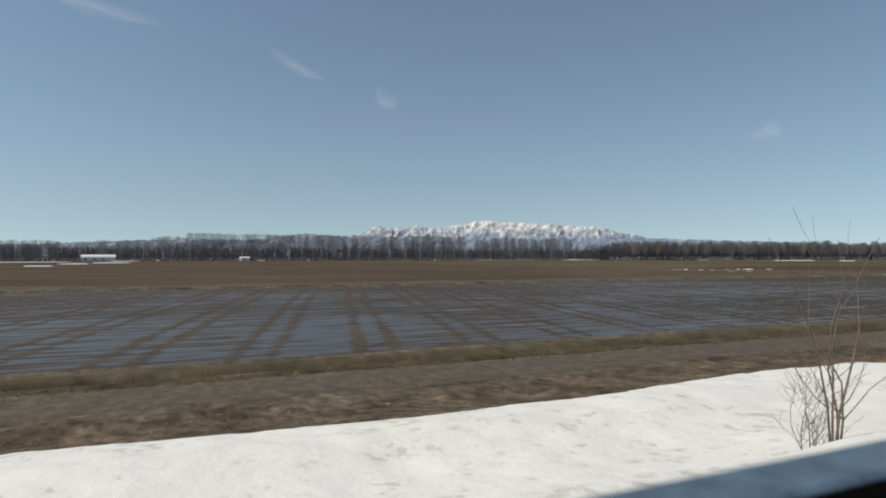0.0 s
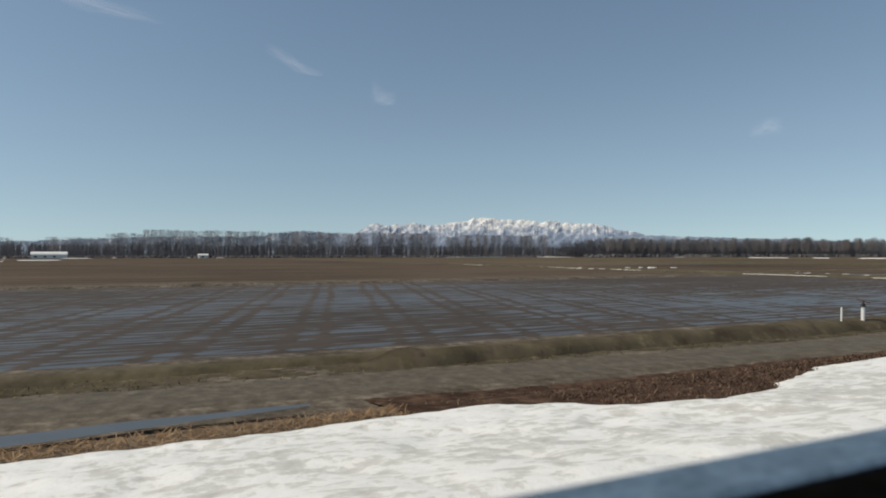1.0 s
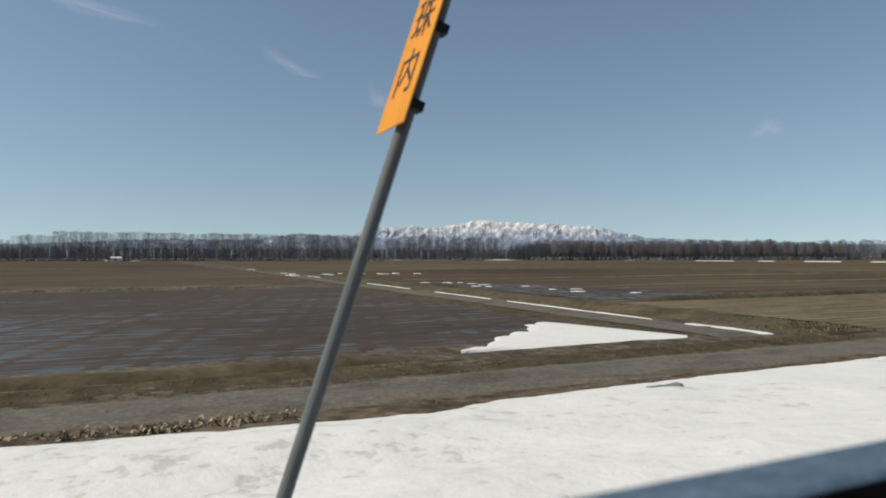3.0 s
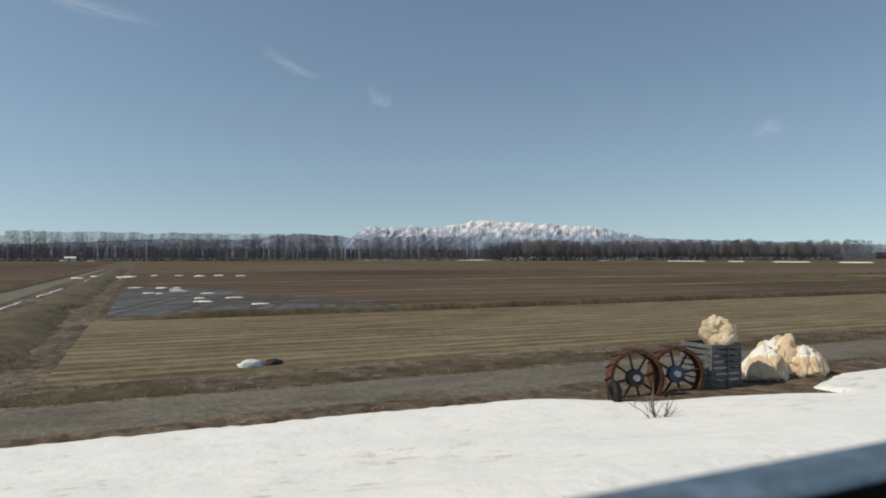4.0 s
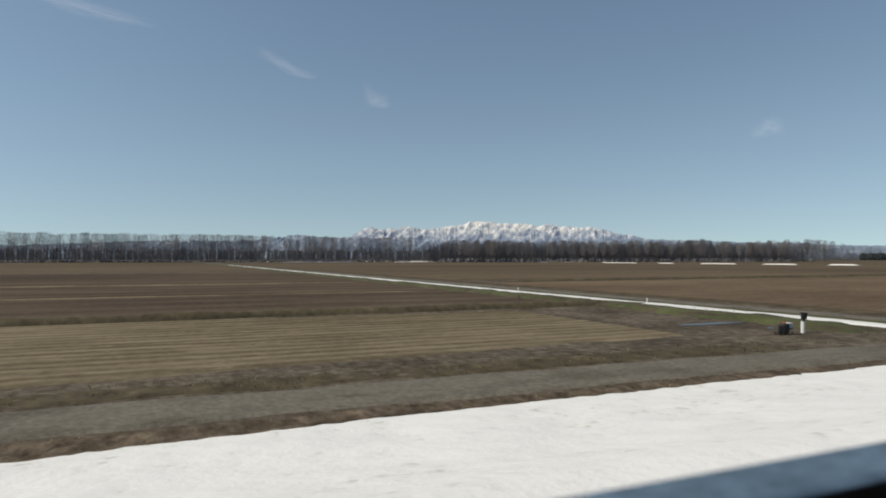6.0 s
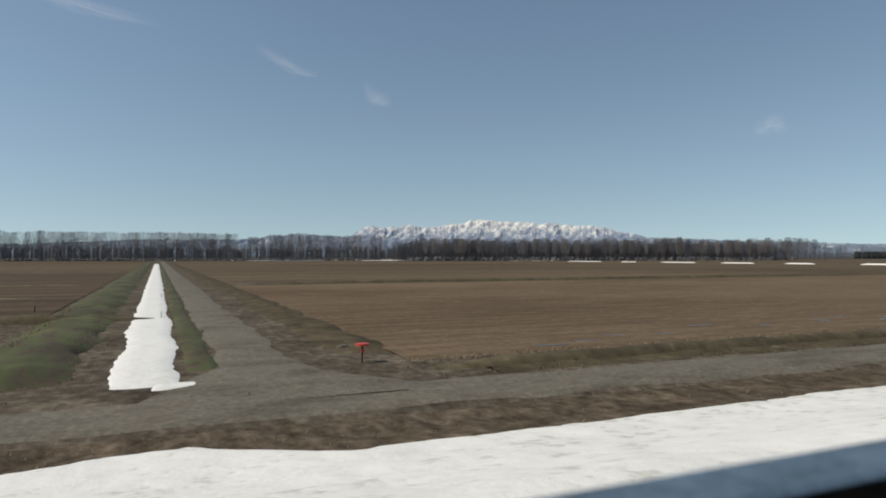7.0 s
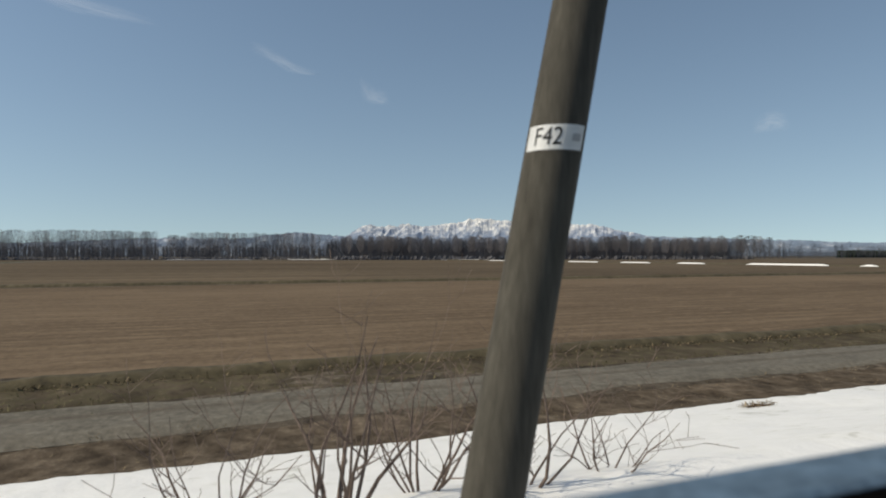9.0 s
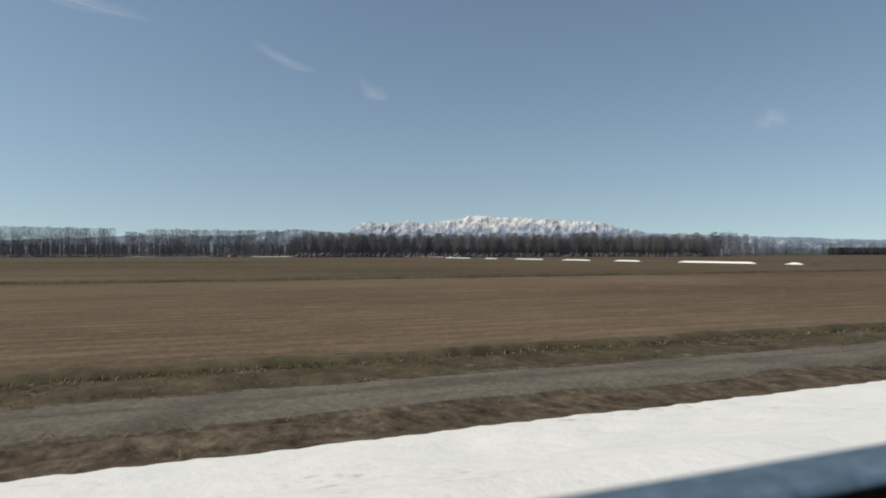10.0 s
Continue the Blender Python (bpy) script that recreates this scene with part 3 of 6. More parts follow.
def snow_patch(x0, x1, y0, y1, seed, rag=0.35, lift=0.07, label="thin patch of melting snow on the ground"):
    """A melting patch within a frame, with an uneven rim."""
    v, f, nring, seg = [((x0 + x1) / 2, (y0 + y1) / 2, lift + 0.03)], [], 5, 44
    for r in range(1, nring + 1):
        for s in range(seg):
            a = 2 * math.pi * s / seg
            ca, sa = math.cos(a), math.sin(a)
            q = 1 / max(abs(ca), abs(sa)) ** 0.55
            w = 1 + rag * (hill(ca * 2, sa * 2, 1.0, seed) + 0.6 * hill(ca * 6, sa * 6, 1.0, seed + 5))
            k = r / nring * q * w * 0.85
            v.append(((x0 + x1) / 2 + ca * k * (x1 - x0) / 2, (y0 + y1) / 2 + sa * k * (y1 - y0) / 2, lift * (1 if r < nring - 1 else 0.8 if r == nring - 1 else -0.6)))
    for s in range(seg):
        f.append((0, 1 + s, 1 + (s + 1) % seg))
        for r in range(nring - 1):
            a, b = 1 + r * seg + s, 1 + r * seg + (s + 1) % seg
            f.append((a, a + seg, b + seg, b))
    return tagged(solid("snow_patch", v, f, MAT["snow_far"], smooth=True), label, "snow", "snow patches", "structure")


# ---- mountains and hills ----
def massif(name, dist, depth, skyline, az0, az1, mat, label, seed, rough=0.025, spur=0.17):
    """A range seen from the line: az in degrees from straight out (+y) towards +x; skyline gives the crest by az, with spurs running down from it."""
    v, f = [], []
    na, nd = int((az1 - az0) * 26), 22
    for i in range(na + 1):
        az = az0 + (az1 - az0) * i / na
        h = along(skyline, az) * (1 + rough * noise.fractal((az * 2.6, 0, seed), 0.9, 2.1, 4))
        for j in range(nd + 1):
            u = j / nd
            r = dist + depth * u
            x, y = 170 + r * math.sin(radians(az)), r * math.cos(radians(az))
            if u <= 0.75:
                q = u / 0.75
                w = az * 0.9 + 3.0 * (1 - q) + 0.8 * noise.noise((az * 0.8, q * 2, seed))
                cut = abs(noise.noise((w, q * 2.5, seed + 4))) + 0.35 * abs(noise.noise((w * 2.7 - 3 * q, q * 5, seed + 9)))
                z = h * q ** 0.85 * (1 - spur * cut * 2.2 * q ** 0.5 * (1 - q) ** 0.35)
            else:
                z = h * (1 - 0.9 * ((u - 0.75) / 0.25))
            v.append((x, y, -40 if j == 0 else z - 4 * (1 - min(1, u * 3))))
    k = nd + 1
    for i in range(na):
        for j in range(nd):
            q = i * k + j
            f.append((q, q + k, q + k + 1, q + 1))
    return tagged(solid(name, v, f, mat), label, "mountain", kind="structure")


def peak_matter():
    m, n, l, b = shader("snow on rock, haze-blue low down", 0.9, 0, 0.1)
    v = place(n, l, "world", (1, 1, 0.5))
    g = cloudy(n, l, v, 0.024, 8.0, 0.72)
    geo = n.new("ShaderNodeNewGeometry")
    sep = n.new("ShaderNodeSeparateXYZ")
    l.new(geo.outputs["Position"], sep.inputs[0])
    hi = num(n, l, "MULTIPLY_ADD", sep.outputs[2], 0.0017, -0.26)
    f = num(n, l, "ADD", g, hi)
    # distance haze is mixed into the colour: bluer and greyer low down
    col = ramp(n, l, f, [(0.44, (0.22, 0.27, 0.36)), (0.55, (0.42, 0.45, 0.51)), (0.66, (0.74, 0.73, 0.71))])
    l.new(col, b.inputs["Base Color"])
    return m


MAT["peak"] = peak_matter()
# the blue of the hills is distance haze, put into the base colour
MAT["hills"] = matter("haze-blue wooded hills with snow", [(0.42, (0.17, 0.22, 0.29)), (0.58, (0.25, 0.30, 0.37)), (0.66, (0.52, 0.55, 0.60))], 0.012, None, "world", (1, 1, 0.4), 0.95, 0.0)
SKYLINE = [(14.0, 120), (16.0, 150), (16.6, 175), (17.2, 208), (17.6, 224), (18.2, 232), (18.8, 225), (19.4, 217), (19.8, 229), (20.3, 217), (20.9, 234), (21.4, 242), (22.0, 230), (22.9, 226),
           (23.7, 230), (24.5, 247), (25.3, 247), (26.0, 263), (26.8, 275), (27.4, 283), (27.9, 283), (28.5, 271), (29.5, 262), (30.3, 250), (30.7, 262), (31.5, 258), (32.5, 249),
           (33.2, 257), (33.7, 256), (34.4, 236), (35.1, 239), (35.9, 231), (37.3, 226), (37.9, 217), (38.5, 201), (39.1, 188), (39.8, 172), (41.1, 150), (42.4, 132), (44.2, 112), (48, 80), (56, 50)]
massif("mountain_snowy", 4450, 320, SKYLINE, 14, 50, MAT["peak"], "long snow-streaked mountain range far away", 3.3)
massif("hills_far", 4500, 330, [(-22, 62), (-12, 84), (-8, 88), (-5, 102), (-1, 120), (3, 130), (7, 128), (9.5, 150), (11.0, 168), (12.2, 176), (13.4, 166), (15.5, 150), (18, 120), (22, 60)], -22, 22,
       MAT["hills"], "low haze-blue hills with streaks of snow", 8.1, 0.03, 0.2)
massif("hills_low", 4300, 300, [(34, 50), (38, 110), (40, 140), (42, 132), (46, 120), (50, 105), (60, 72), (75, 60)], 34, 75, MAT["hills"], "low haze-blue hills beyond the woods", 5.7, 0.03, 0.2)


# thin wisps of high cloud
def wisp_matter():
    m, n, l, b = shader("thin cloud", 1.0, 0, 0)
    v = n.new("ShaderNodeTexCoord").outputs["UV"]
    sep = n.new("ShaderNodeSeparateXYZ")
    l.new(v, sep.inputs[0])
    mp = n.new("ShaderNodeMapping")
    mp.inputs["Scale"].default_value = (3.0, 6.0, 1)
    l.new(v, mp.inputs[0])
    g = cloudy(n, l, mp.outputs[0], 1.6, 6.0, 0.6)

    def hump(s):
        return num(n, l, "MULTIPLY", num(n, l, "MULTIPLY", s, num(n, l, "SUBTRACT", 1.0, s)), 4.0)

    rim = num(n, l, "MULTIPLY", hump(sep.outputs[0]), num(n, l, "POWER", hump(sep.outputs[1]), 2.0))
    a = num(n, l, "MULTIPLY", rim, num(n, l, "MULTIPLY_ADD", g, 3.0, -0.8))
    n.remove(b)
    thin = n.new("ShaderNodeBsdfTranslucent")
    thin.inputs[0].default_value = (0.95, 0.96, 0.98, 1)
    clear = n.new("ShaderNodeBsdfTransparent")
    both = n.new("ShaderNodeMixShader")
    l.new(num(n, l, "MULTIPLY", num(n, l, "MINIMUM", num(n, l, "MAXIMUM", a, 0.0), 1.0), 0.13), both.inputs[0])
    l.new(clear.outputs[0], both.inputs[1])
    l.new(thin.outputs[0], both.inputs[2])
    l.new(both.outputs[0], n["Material Output"].inputs[0])
    return m


MAT["wisp"] = wisp_matter()


def wisp(az0, up0, az1, up1, wide, seed):
    """A flat streak of high cloud, between two bearings and heights in degrees."""
    v, f, uv, n = [], [], [], 16
    z = 4450 * math.tan(radians((up0 + up1) / 2))
    for i in range(n + 1):
        t = i / n
        az, up = radians(az0 + (az1 - az0) * t), radians(up0 + (up1 - up0) * t + 0.25 * math.sin(t * 5 + seed))
        for s in (-1, 0, 1):
            r = min(4700, z / math.tan(up + radians(wide * s / 2)))
            v.append((170 + r * math.sin(az), r * math.cos(az), 3.4 + z))
            uv.append((t, (s + 1) / 2))
    for i in range(n):
        for j in (0, 1):
            f.append((i * 3 + j, i * 3 + j + 3, i * 3 + j + 4, i * 3 + j + 1))
    ob = tagged(solid("cloud", v, f, MAT["wisp"], smooth=True), "thin white wisp of high cloud", "cloud", "clouds", "structure")
    layer = ob.data.uv_layers.new(name="UVMap")
    for lp in ob.data.loops:
        layer.data[lp.index].uv = uv[lp.vertex_index]
    ob.visible_shadow = False
    return ob


def tube(v, f, pts, rads, n):
    """A bent, tapering branch through pts, appended to v and f."""
    base = len(v)
    for i, p in enumerate(pts):
        d = (pts[min(i + 1, len(pts) - 1)] - pts[max(i - 1, 0)]).normalized()
        s = d.orthogonal().normalized()
        t = d.cross(s)
        for k in range(n):
            a = 2 * math.pi * k / n
            v.append(p + (s * math.cos(a) + t * math.sin(a)) * rads[i])
    for i in range(len(pts) - 1):
        for k in range(n):
            a, b = base + i * n + k, base + i * n + (k + 1) % n
            f.append((a, b, b + n, a + n))
    f.append(tuple(base + (len(pts) - 1) * n + k for k in range(n)))


# ---- the windbreak, a long row of bare trees ----
def bare_tree(rng, h, wide, fine):
    """Vertices and faces of a slim straight trunk with rising limbs, and of a close oval crown of fine twigs."""
    tv, tf, cv, cf = [], [], [], []
    pts = [Vector((0, 0, -0.3))]
    for i in range(1, 7):
        pts.append(Vector((rng.uniform(-0.006, 0.006) * h * i / 3, rng.uniform(-0.006, 0.006) * h, h * i / 6.3)))
    tube(tv, tf, pts, [0.17 * (1 - 0.14 * i) for i in range(7)], 5)

    def reach(z):
        t = max(0.0, (z / h - 0.30) / 0.70)
        return wide * 0.5 * min(1.0, (t / 0.32) ** 0.6) * math.sqrt(max(0.0, 1 - max(0.0, (t - 0.60) / 0.42) ** 2))

    for i in range(16):
        z = h * rng.uniform(0.28, 0.72)
        a = rng.uniform(0, 6.283)
        z2 = min(h * 0.97, z + h * rng.uniform(0.12, 0.26))
        w = reach(z2) * rng.uniform(0.6, 0.95)
        out = Vector((math.cos(a), math.sin(a), 0))
        p0, p2 = Vector((0, 0, z)), out * w + Vector((0, 0, z2))
        p1 = out * w * 0.6 + Vector((0, 0, z + (z2 - z) * 0.42))
        tube(tv, tf, [p0, p1, p2], [0.055, 0.035, 0.012], 3)
    for i in range(fine):
        z = h * (0.30 + 0.67 * rng.random() ** 0.8)
        a, rr = rng.uniform(0, 6.283), reach(z) * math.sqrt(rng.random())
        q = Vector((math.cos(a) * rr, math.sin(a) * rr, z))
        e = (Vector((math.cos(a) * 0.6, math.sin(a) * 0.6, 1.0)) + Vector((rng.gauss(0, 0.45), rng.gauss(0, 0.45), 0))).normalized() * rng.uniform(0.6, 1.5)
        e.z = min(e.z, h * rng.uniform(0.97, 1.02) - z)
        s = Vector((rng.uniform(0.018, 0.040), rng.uniform(-0.02, 0.02), 0))
        b = len(cv)
        cv += [q - s, q + s, q + e + s * 0.4, q + e - s * 0.4]
        cf.append((b, b + 1, b + 2, b + 3))
    return tv, tf, cv, cf


rng = random.Random(5)
TREE = []
for i in range(9):
    tv, tf, cv, cf = bare_tree(rng, 20.0, 4.6 if i < 6 else 6.2, 900 if i < 6 else 1500)
    t = new("tree")
    tagged(t, "tall bare leafless tree in a windbreak row" if i < 6 else "broad bare leafless tree at the edge of a wood", "tree", "windbreak trees")
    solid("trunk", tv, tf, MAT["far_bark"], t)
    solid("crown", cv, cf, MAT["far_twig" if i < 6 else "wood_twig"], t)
    TREE.append(t)


def plant(kinds, x, y, h):
    m = pose(x, y, 0, 0, 0, rng.uniform(0, 360))
    k = rng.choice(kinds)
    if not k.get("used"):
        k["used"] = 1
        k.matrix_basis = m @ Matrix.Diagonal((h / 20,) * 3 + (1,))
        return k
    ob = copy_thing(k, m)
    ob.matrix_basis = m @ Matrix.Diagonal((h / 20,) * 3 + (1,))
    return ob


x = -150.0
while x < 430:
    if not -45 < x < -22 and not 300 < x < 309:
        low = 0.70 if -22 < x < 18 else 0.86 if x < 45 or 309 < x < 322 else 1.0
        plant(TREE[:6], x, 572 + rng.uniform(-4, 4), low * (22.7 + 1.6 * hill(x, 0, 0.045, 6) + rng.uniform(-0.6, 0.5)) * (0.80 if x < -45 else 1))
    x += rng.uniform(2.0, 3.4)
x = 435.0
while x < 800:
    plant(TREE[6:] if rng.random() < 0.7 else TREE[:6], x, 505 - 0.20 * (x - 435) + rng.uniform(-22, 22), 19.4 + 2.4 * hill(x, 0, 0.03, 2) + rng.uniform(-1.8, 0.8))
    x += rng.uniform(1.5, 2.7)
for k in TREE:
    if "used" in k:
        del k["used"]


# undergrowth and woods behind, too far to count
def far_woods(name, mat, strips, label, seed):
    g = random.Random(seed)
    v, f = [], []
    for x0, x1, y0, y1, h0, h1, count in strips:
        for _ in range(count):
            u = g.random()
            x, y = x0 + (x1 - x0) * u, y0 + (y1 - y0) * u + g.uniform(-14, 14)
            h, w = g.uniform(h0, h1), g.uniform(1.2, 2.6)
            b = len(v)
            n = 5
            for lvl, rr in ((0, 0.8), (0.4, 1.0), (0.85, 0.75)):
                for k in range(n):
                    a = 2 * math.pi * k / n + lvl
                    v.append((x + math.cos(a) * w * rr * g.uniform(0.7, 1.2), y + math.sin(a) * w * rr, h * lvl * g.uniform(0.9, 1.1)))
            v.append((x, y, h))
            for l2 in range(2):
                for k in range(n):
                    f.append((b + l2 * n + k, b + l2 * n + (k + 1) % n, b + (l2 + 1) * n + (k + 1) % n, b + (l2 + 1) * n + k))
            for k in range(n):
                f.append((b + 2 * n + k, b + 2 * n + (k + 1) % n, b + 3 * n))
    return tagged(solid(name, v, f, mat), label, "woods", kind="stuff")


def bare_woods(name, strips, label, seed):
    """Many small leafless trees in one sheet of twigs and trunks."""
    g = random.Random(seed)
    v, f = [], []
    for x0, x1, y0, y1, deep, h0, h1, count in strips:
        for _ in range(count):
            u = g.random()
            base = Vector((x0 + (x1 - x0) * u, y0 + (y1 - y0) * u + g.uniform(-deep, deep), 0))
            h = g.uniform(h0, h1)
            b = len(v)
            v += [base + Vector((-0.14, 0, 0)), base + Vector((0.14, 0, 0)), base + Vector((0.06, 0, h * 0.9)), base + Vector((-0.06, 0, h * 0.9))]
            f.append((b, b + 1, b + 2, b + 3))
            for _ in range(46):
                q = base + Vector((g.gauss(0, 0.09) * h, g.gauss(0, 0.09) * h, h * g.uniform(0.12, 0.97)))
                e = Vector((g.gauss(0, 0.6), g.gauss(0, 0.3), g.uniform(0.3, 1.0))).normalized() * g.uniform(0.10, 0.22) * h
                s = Vector((g.uniform(0.03, 0.07), g.uniform(-0.04, 0.04), 0))
                b = len(v)
                v += [q - s, q + s, q + e + s * 0.3, q + e - s * 0.3]
                f.append((b, b + 1, b + 2, b + 3))
    return tagged(solid(name, v, f, MAT["far_wood"]), label, "woods", kind="stuff")


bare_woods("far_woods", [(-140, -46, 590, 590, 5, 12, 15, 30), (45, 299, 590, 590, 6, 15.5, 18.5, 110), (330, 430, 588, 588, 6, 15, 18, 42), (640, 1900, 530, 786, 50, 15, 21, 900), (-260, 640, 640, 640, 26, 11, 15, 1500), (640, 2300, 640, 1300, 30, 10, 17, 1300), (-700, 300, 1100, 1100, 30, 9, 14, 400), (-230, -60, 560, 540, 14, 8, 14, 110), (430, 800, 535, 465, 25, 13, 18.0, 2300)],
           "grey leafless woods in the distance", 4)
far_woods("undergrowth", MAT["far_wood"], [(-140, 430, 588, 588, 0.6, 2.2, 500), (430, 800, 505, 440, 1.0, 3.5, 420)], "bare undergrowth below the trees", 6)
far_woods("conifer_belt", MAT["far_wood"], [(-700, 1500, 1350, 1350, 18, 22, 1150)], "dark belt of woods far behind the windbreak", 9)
far_woods("conifer_wood", MAT["conifer"], [(1330, 1560, 740, 760, 10, 13, 420)], "dark block of conifers far off", 7)


# ---- poles along the line ----
MAT["concrete"] = matter("weathered pole concrete", [(0.25, (0.050, 0.045, 0.036)), (0.55, (0.085, 0.077, 0.062)), (0.8, (0.122, 0.111, 0.090))], 30.0, (2.2, 0.75, 1.12), "thing", (1, 1, 0.12), 0.9, 0.25, 0.004)
MAT["plate"] = matter("white enamel plate", [(0.3, (0.62, 0.62, 0.60)), (0.7, (0.78, 0.78, 0.76))], 8.0, (2.0, 0.88, 1.0), "thing", (1, 1, 1), 0.45, 0.05, 0.001, 0, 0.5)
MAT["ink"] = matter("black paint", [(0.3, (0.020, 0.020, 0.020)), (0.7, (0.045, 0.045, 0.045))], 20.0, None, "thing", (1, 1, 1), 0.6, 0.05, 0.001)
MAT["faint"] = matter("faded grey paint", [(0.3, (0.36, 0.36, 0.36)), (0.7, (0.48, 0.48, 0.48))], 20.0, None, "thing", (1, 1, 1), 0.6, 0.0)
MAT["steel"] = matter("galvanised steel", [(0.3, (0.30, 0.31, 0.31)), (0.7, (0.46, 0.47, 0.47))], 25.0, (3.0, 0.8, 1.1), "thing", (1, 1, 0.3), 0.5, 0.1, 0.001, 0.7, 0.5)
MAT["dull"] = matter("dull grey paint", [(0.3, (0.095, 0.105, 0.108)), (0.7, (0.165, 0.175, 0.178))], 18.0, (2.0, 0.75, 1.1), "thing", (1, 1, 0.2), 0.65, 0.1, 0.001)
MAT["rust"] = matter("rusted iron", [(0.3, (0.050, 0.026, 0.018)), (0.55, (0.115, 0.055, 0.036)), (0.8, (0.20, 0.105, 0.068))], 14.0, (2.5, 0.6, 1.2), "thing", (1, 1, 1), 0.9, 0.5, 0.004, 0.2)
MAT["wood"] = matter("weathered timber", [(0.3, (0.085, 0.070, 0.056)), (0.7, (0.22, 0.185, 0.15))], 9.0, (1.5, 0.7, 1.1), "thing", (1, 1, 0.12), 0.9, 0.5, 0.004)
MAT["orange"] = matter("orange sign paint", [(0.3, (0.72, 0.27, 0.015)), (0.7, (0.83, 0.33, 0.02))], 5.0, (1.2, 0.9, 1.0), "thing", (1, 1, 1), 0.5, 0.03, 0.001, 0, 0.4)
MAT["rubber"] = matter("black rubber", [(0.3, (0.006, 0.006, 0.007)), (0.7, (0.016, 0.016, 0.017))], 12.0, None, "thing", (1, 1, 1), 0.7, 0.1, 0.002)


def writing(text, size):
    """Flat vertices and faces of a text in the built-in font, centred at 0, 0."""
    cu = bpy.data.curves.new("writing", "FONT")
    cu.body, cu.size, cu.align_x, cu.align_y = text, size, "CENTER", "CENTER"
    cu.resolution_u = 3
    ob = bpy.data.objects.new("writing", cu)
    me = ob.to_mesh()
    v, f = [tuple(p.co) for p in me.vertices], [tuple(p.vertices) for p in me.polygons]
    ob.to_mesh_clear()
    bpy.data.objects.remove(ob)
    bpy.data.curves.remove(cu)
    return v, f


def wrapped(name, v, f, mat, parent, radius, facing, z, label="", slant=0.0):
    """Lay a flat pattern round a post, reading upright from outside; facing: degrees of its middle, seen from above."""
    out = []
    for x, y, *_ in v:
        a = radians(facing) + x / radius
        out.append((radius * math.cos(a) + slant * (z + y), radius * math.sin(a), z + y))
    return solid(name, out, f, mat, parent, False, label)


def patch_grid(w, h, n=14):
    v = [(w * (i / n - 0.5), h * (j - 0.5), 0) for j in (0, 1) for i in range(n + 1)]
    return v, [(i, i + 1, n + 2 + i, n + 1 + i) for i in range(n)]


def line_pole(x, plates, dark=None, lean=0.205):
    """A round concrete pole; plates: height of the middle, size, text."""
    z0 = 1.35
    p = thing("utility_pole", x - lean * (3.44 - z0), 2.62, z0, "grey concrete line pole with a white number plate" if len(plates) == 1 else "grey concrete line pole with two white plates", "pole", "line poles")
    v, f, n = [], [], 28
    for z, r in ((-0.4, 0.150), (2.0, 0.138), (4.5, 0.124), (8.2, 0.10)):
        v += [(r * math.cos(6.2832 * k / n) + lean * z, r * math.sin(6.2832 * k / n), z) for k in range(n)]
    f = [(i * n + k, i * n + (k + 1) % n, (i + 1) * n + (k + 1) % n, (i + 1) * n + k) for i in range(3) for k in range(n)] + [tuple(3 * n + k for k in range(n))]
    solid("shaft", v, f, MAT["concrete"], p, True)
    for z, h, text in plates:
        zz = z - z0
        r = along([(-0.4, 0.150), (2.0, 0.138), (4.5, 0.124)], zz) + 0.003
        pv, pf = patch_grid(0.30, h)
        plate = wrapped("number_plate", pv, pf, MAT["plate"], p, r, 238, zz, "white enamel plate", lean)
        if text:
            tv, tf = writing(text, h * 1.02)
            tv = [(q[0] * 0.80 - 0.035, q[1] * 1.0, 0) for q in tv]
            wrapped("lettering", tv, tf, MAT["ink"], plate, r + 0.002, 238, zz, "", lean)
            bv, bf = patch_grid(0.05, h * 0.30, 4)
            wrapped("mark", [(q[0] + 0.105, q[1], 0) for q in bv], bf, MAT["faint"], plate, r + 0.002, 238, zz, "", lean)
        else:
            bv, bf = patch_grid(0.22, h * 0.14, 8)
            wrapped("mark", [(q[0], q[1] - h * 0.32, 0) for q in bv], bf, MAT["faint"], plate, r + 0.002, 238, zz, "", lean)
    if dark:
        bm = bmesh.new()
        box(bm, (0.10, 0.05, 0.13), (0, 0, 0), 0.008)
        ob = part("junction_box", bm, MAT["rubber"], p, "small black box")
        a = radians(268)
        ob.matrix_basis = pose(0.145 * math.cos(a) + lean * (dark - z0), 0.145 * math.sin(a), dark - z0, 0, 0, -2)
    return p


line_pole(8.37, [(3.80, 0.115, "F37")], 3.44)
line_pole(68.82, [(4.06, 0.125, "F38")], None, 0.235)
line_pole(128.50, [(3.85, 0.115, "F39")])
line_pole(188.28, [(3.96, 0.20, ""), (3.62, 0.24, "40")], None, 0.235)
line_pole(248.02, [(3.65, 0.115, "F41")], 3.52)
line_pole(308.47, [(3.93, 0.115, "F42")])


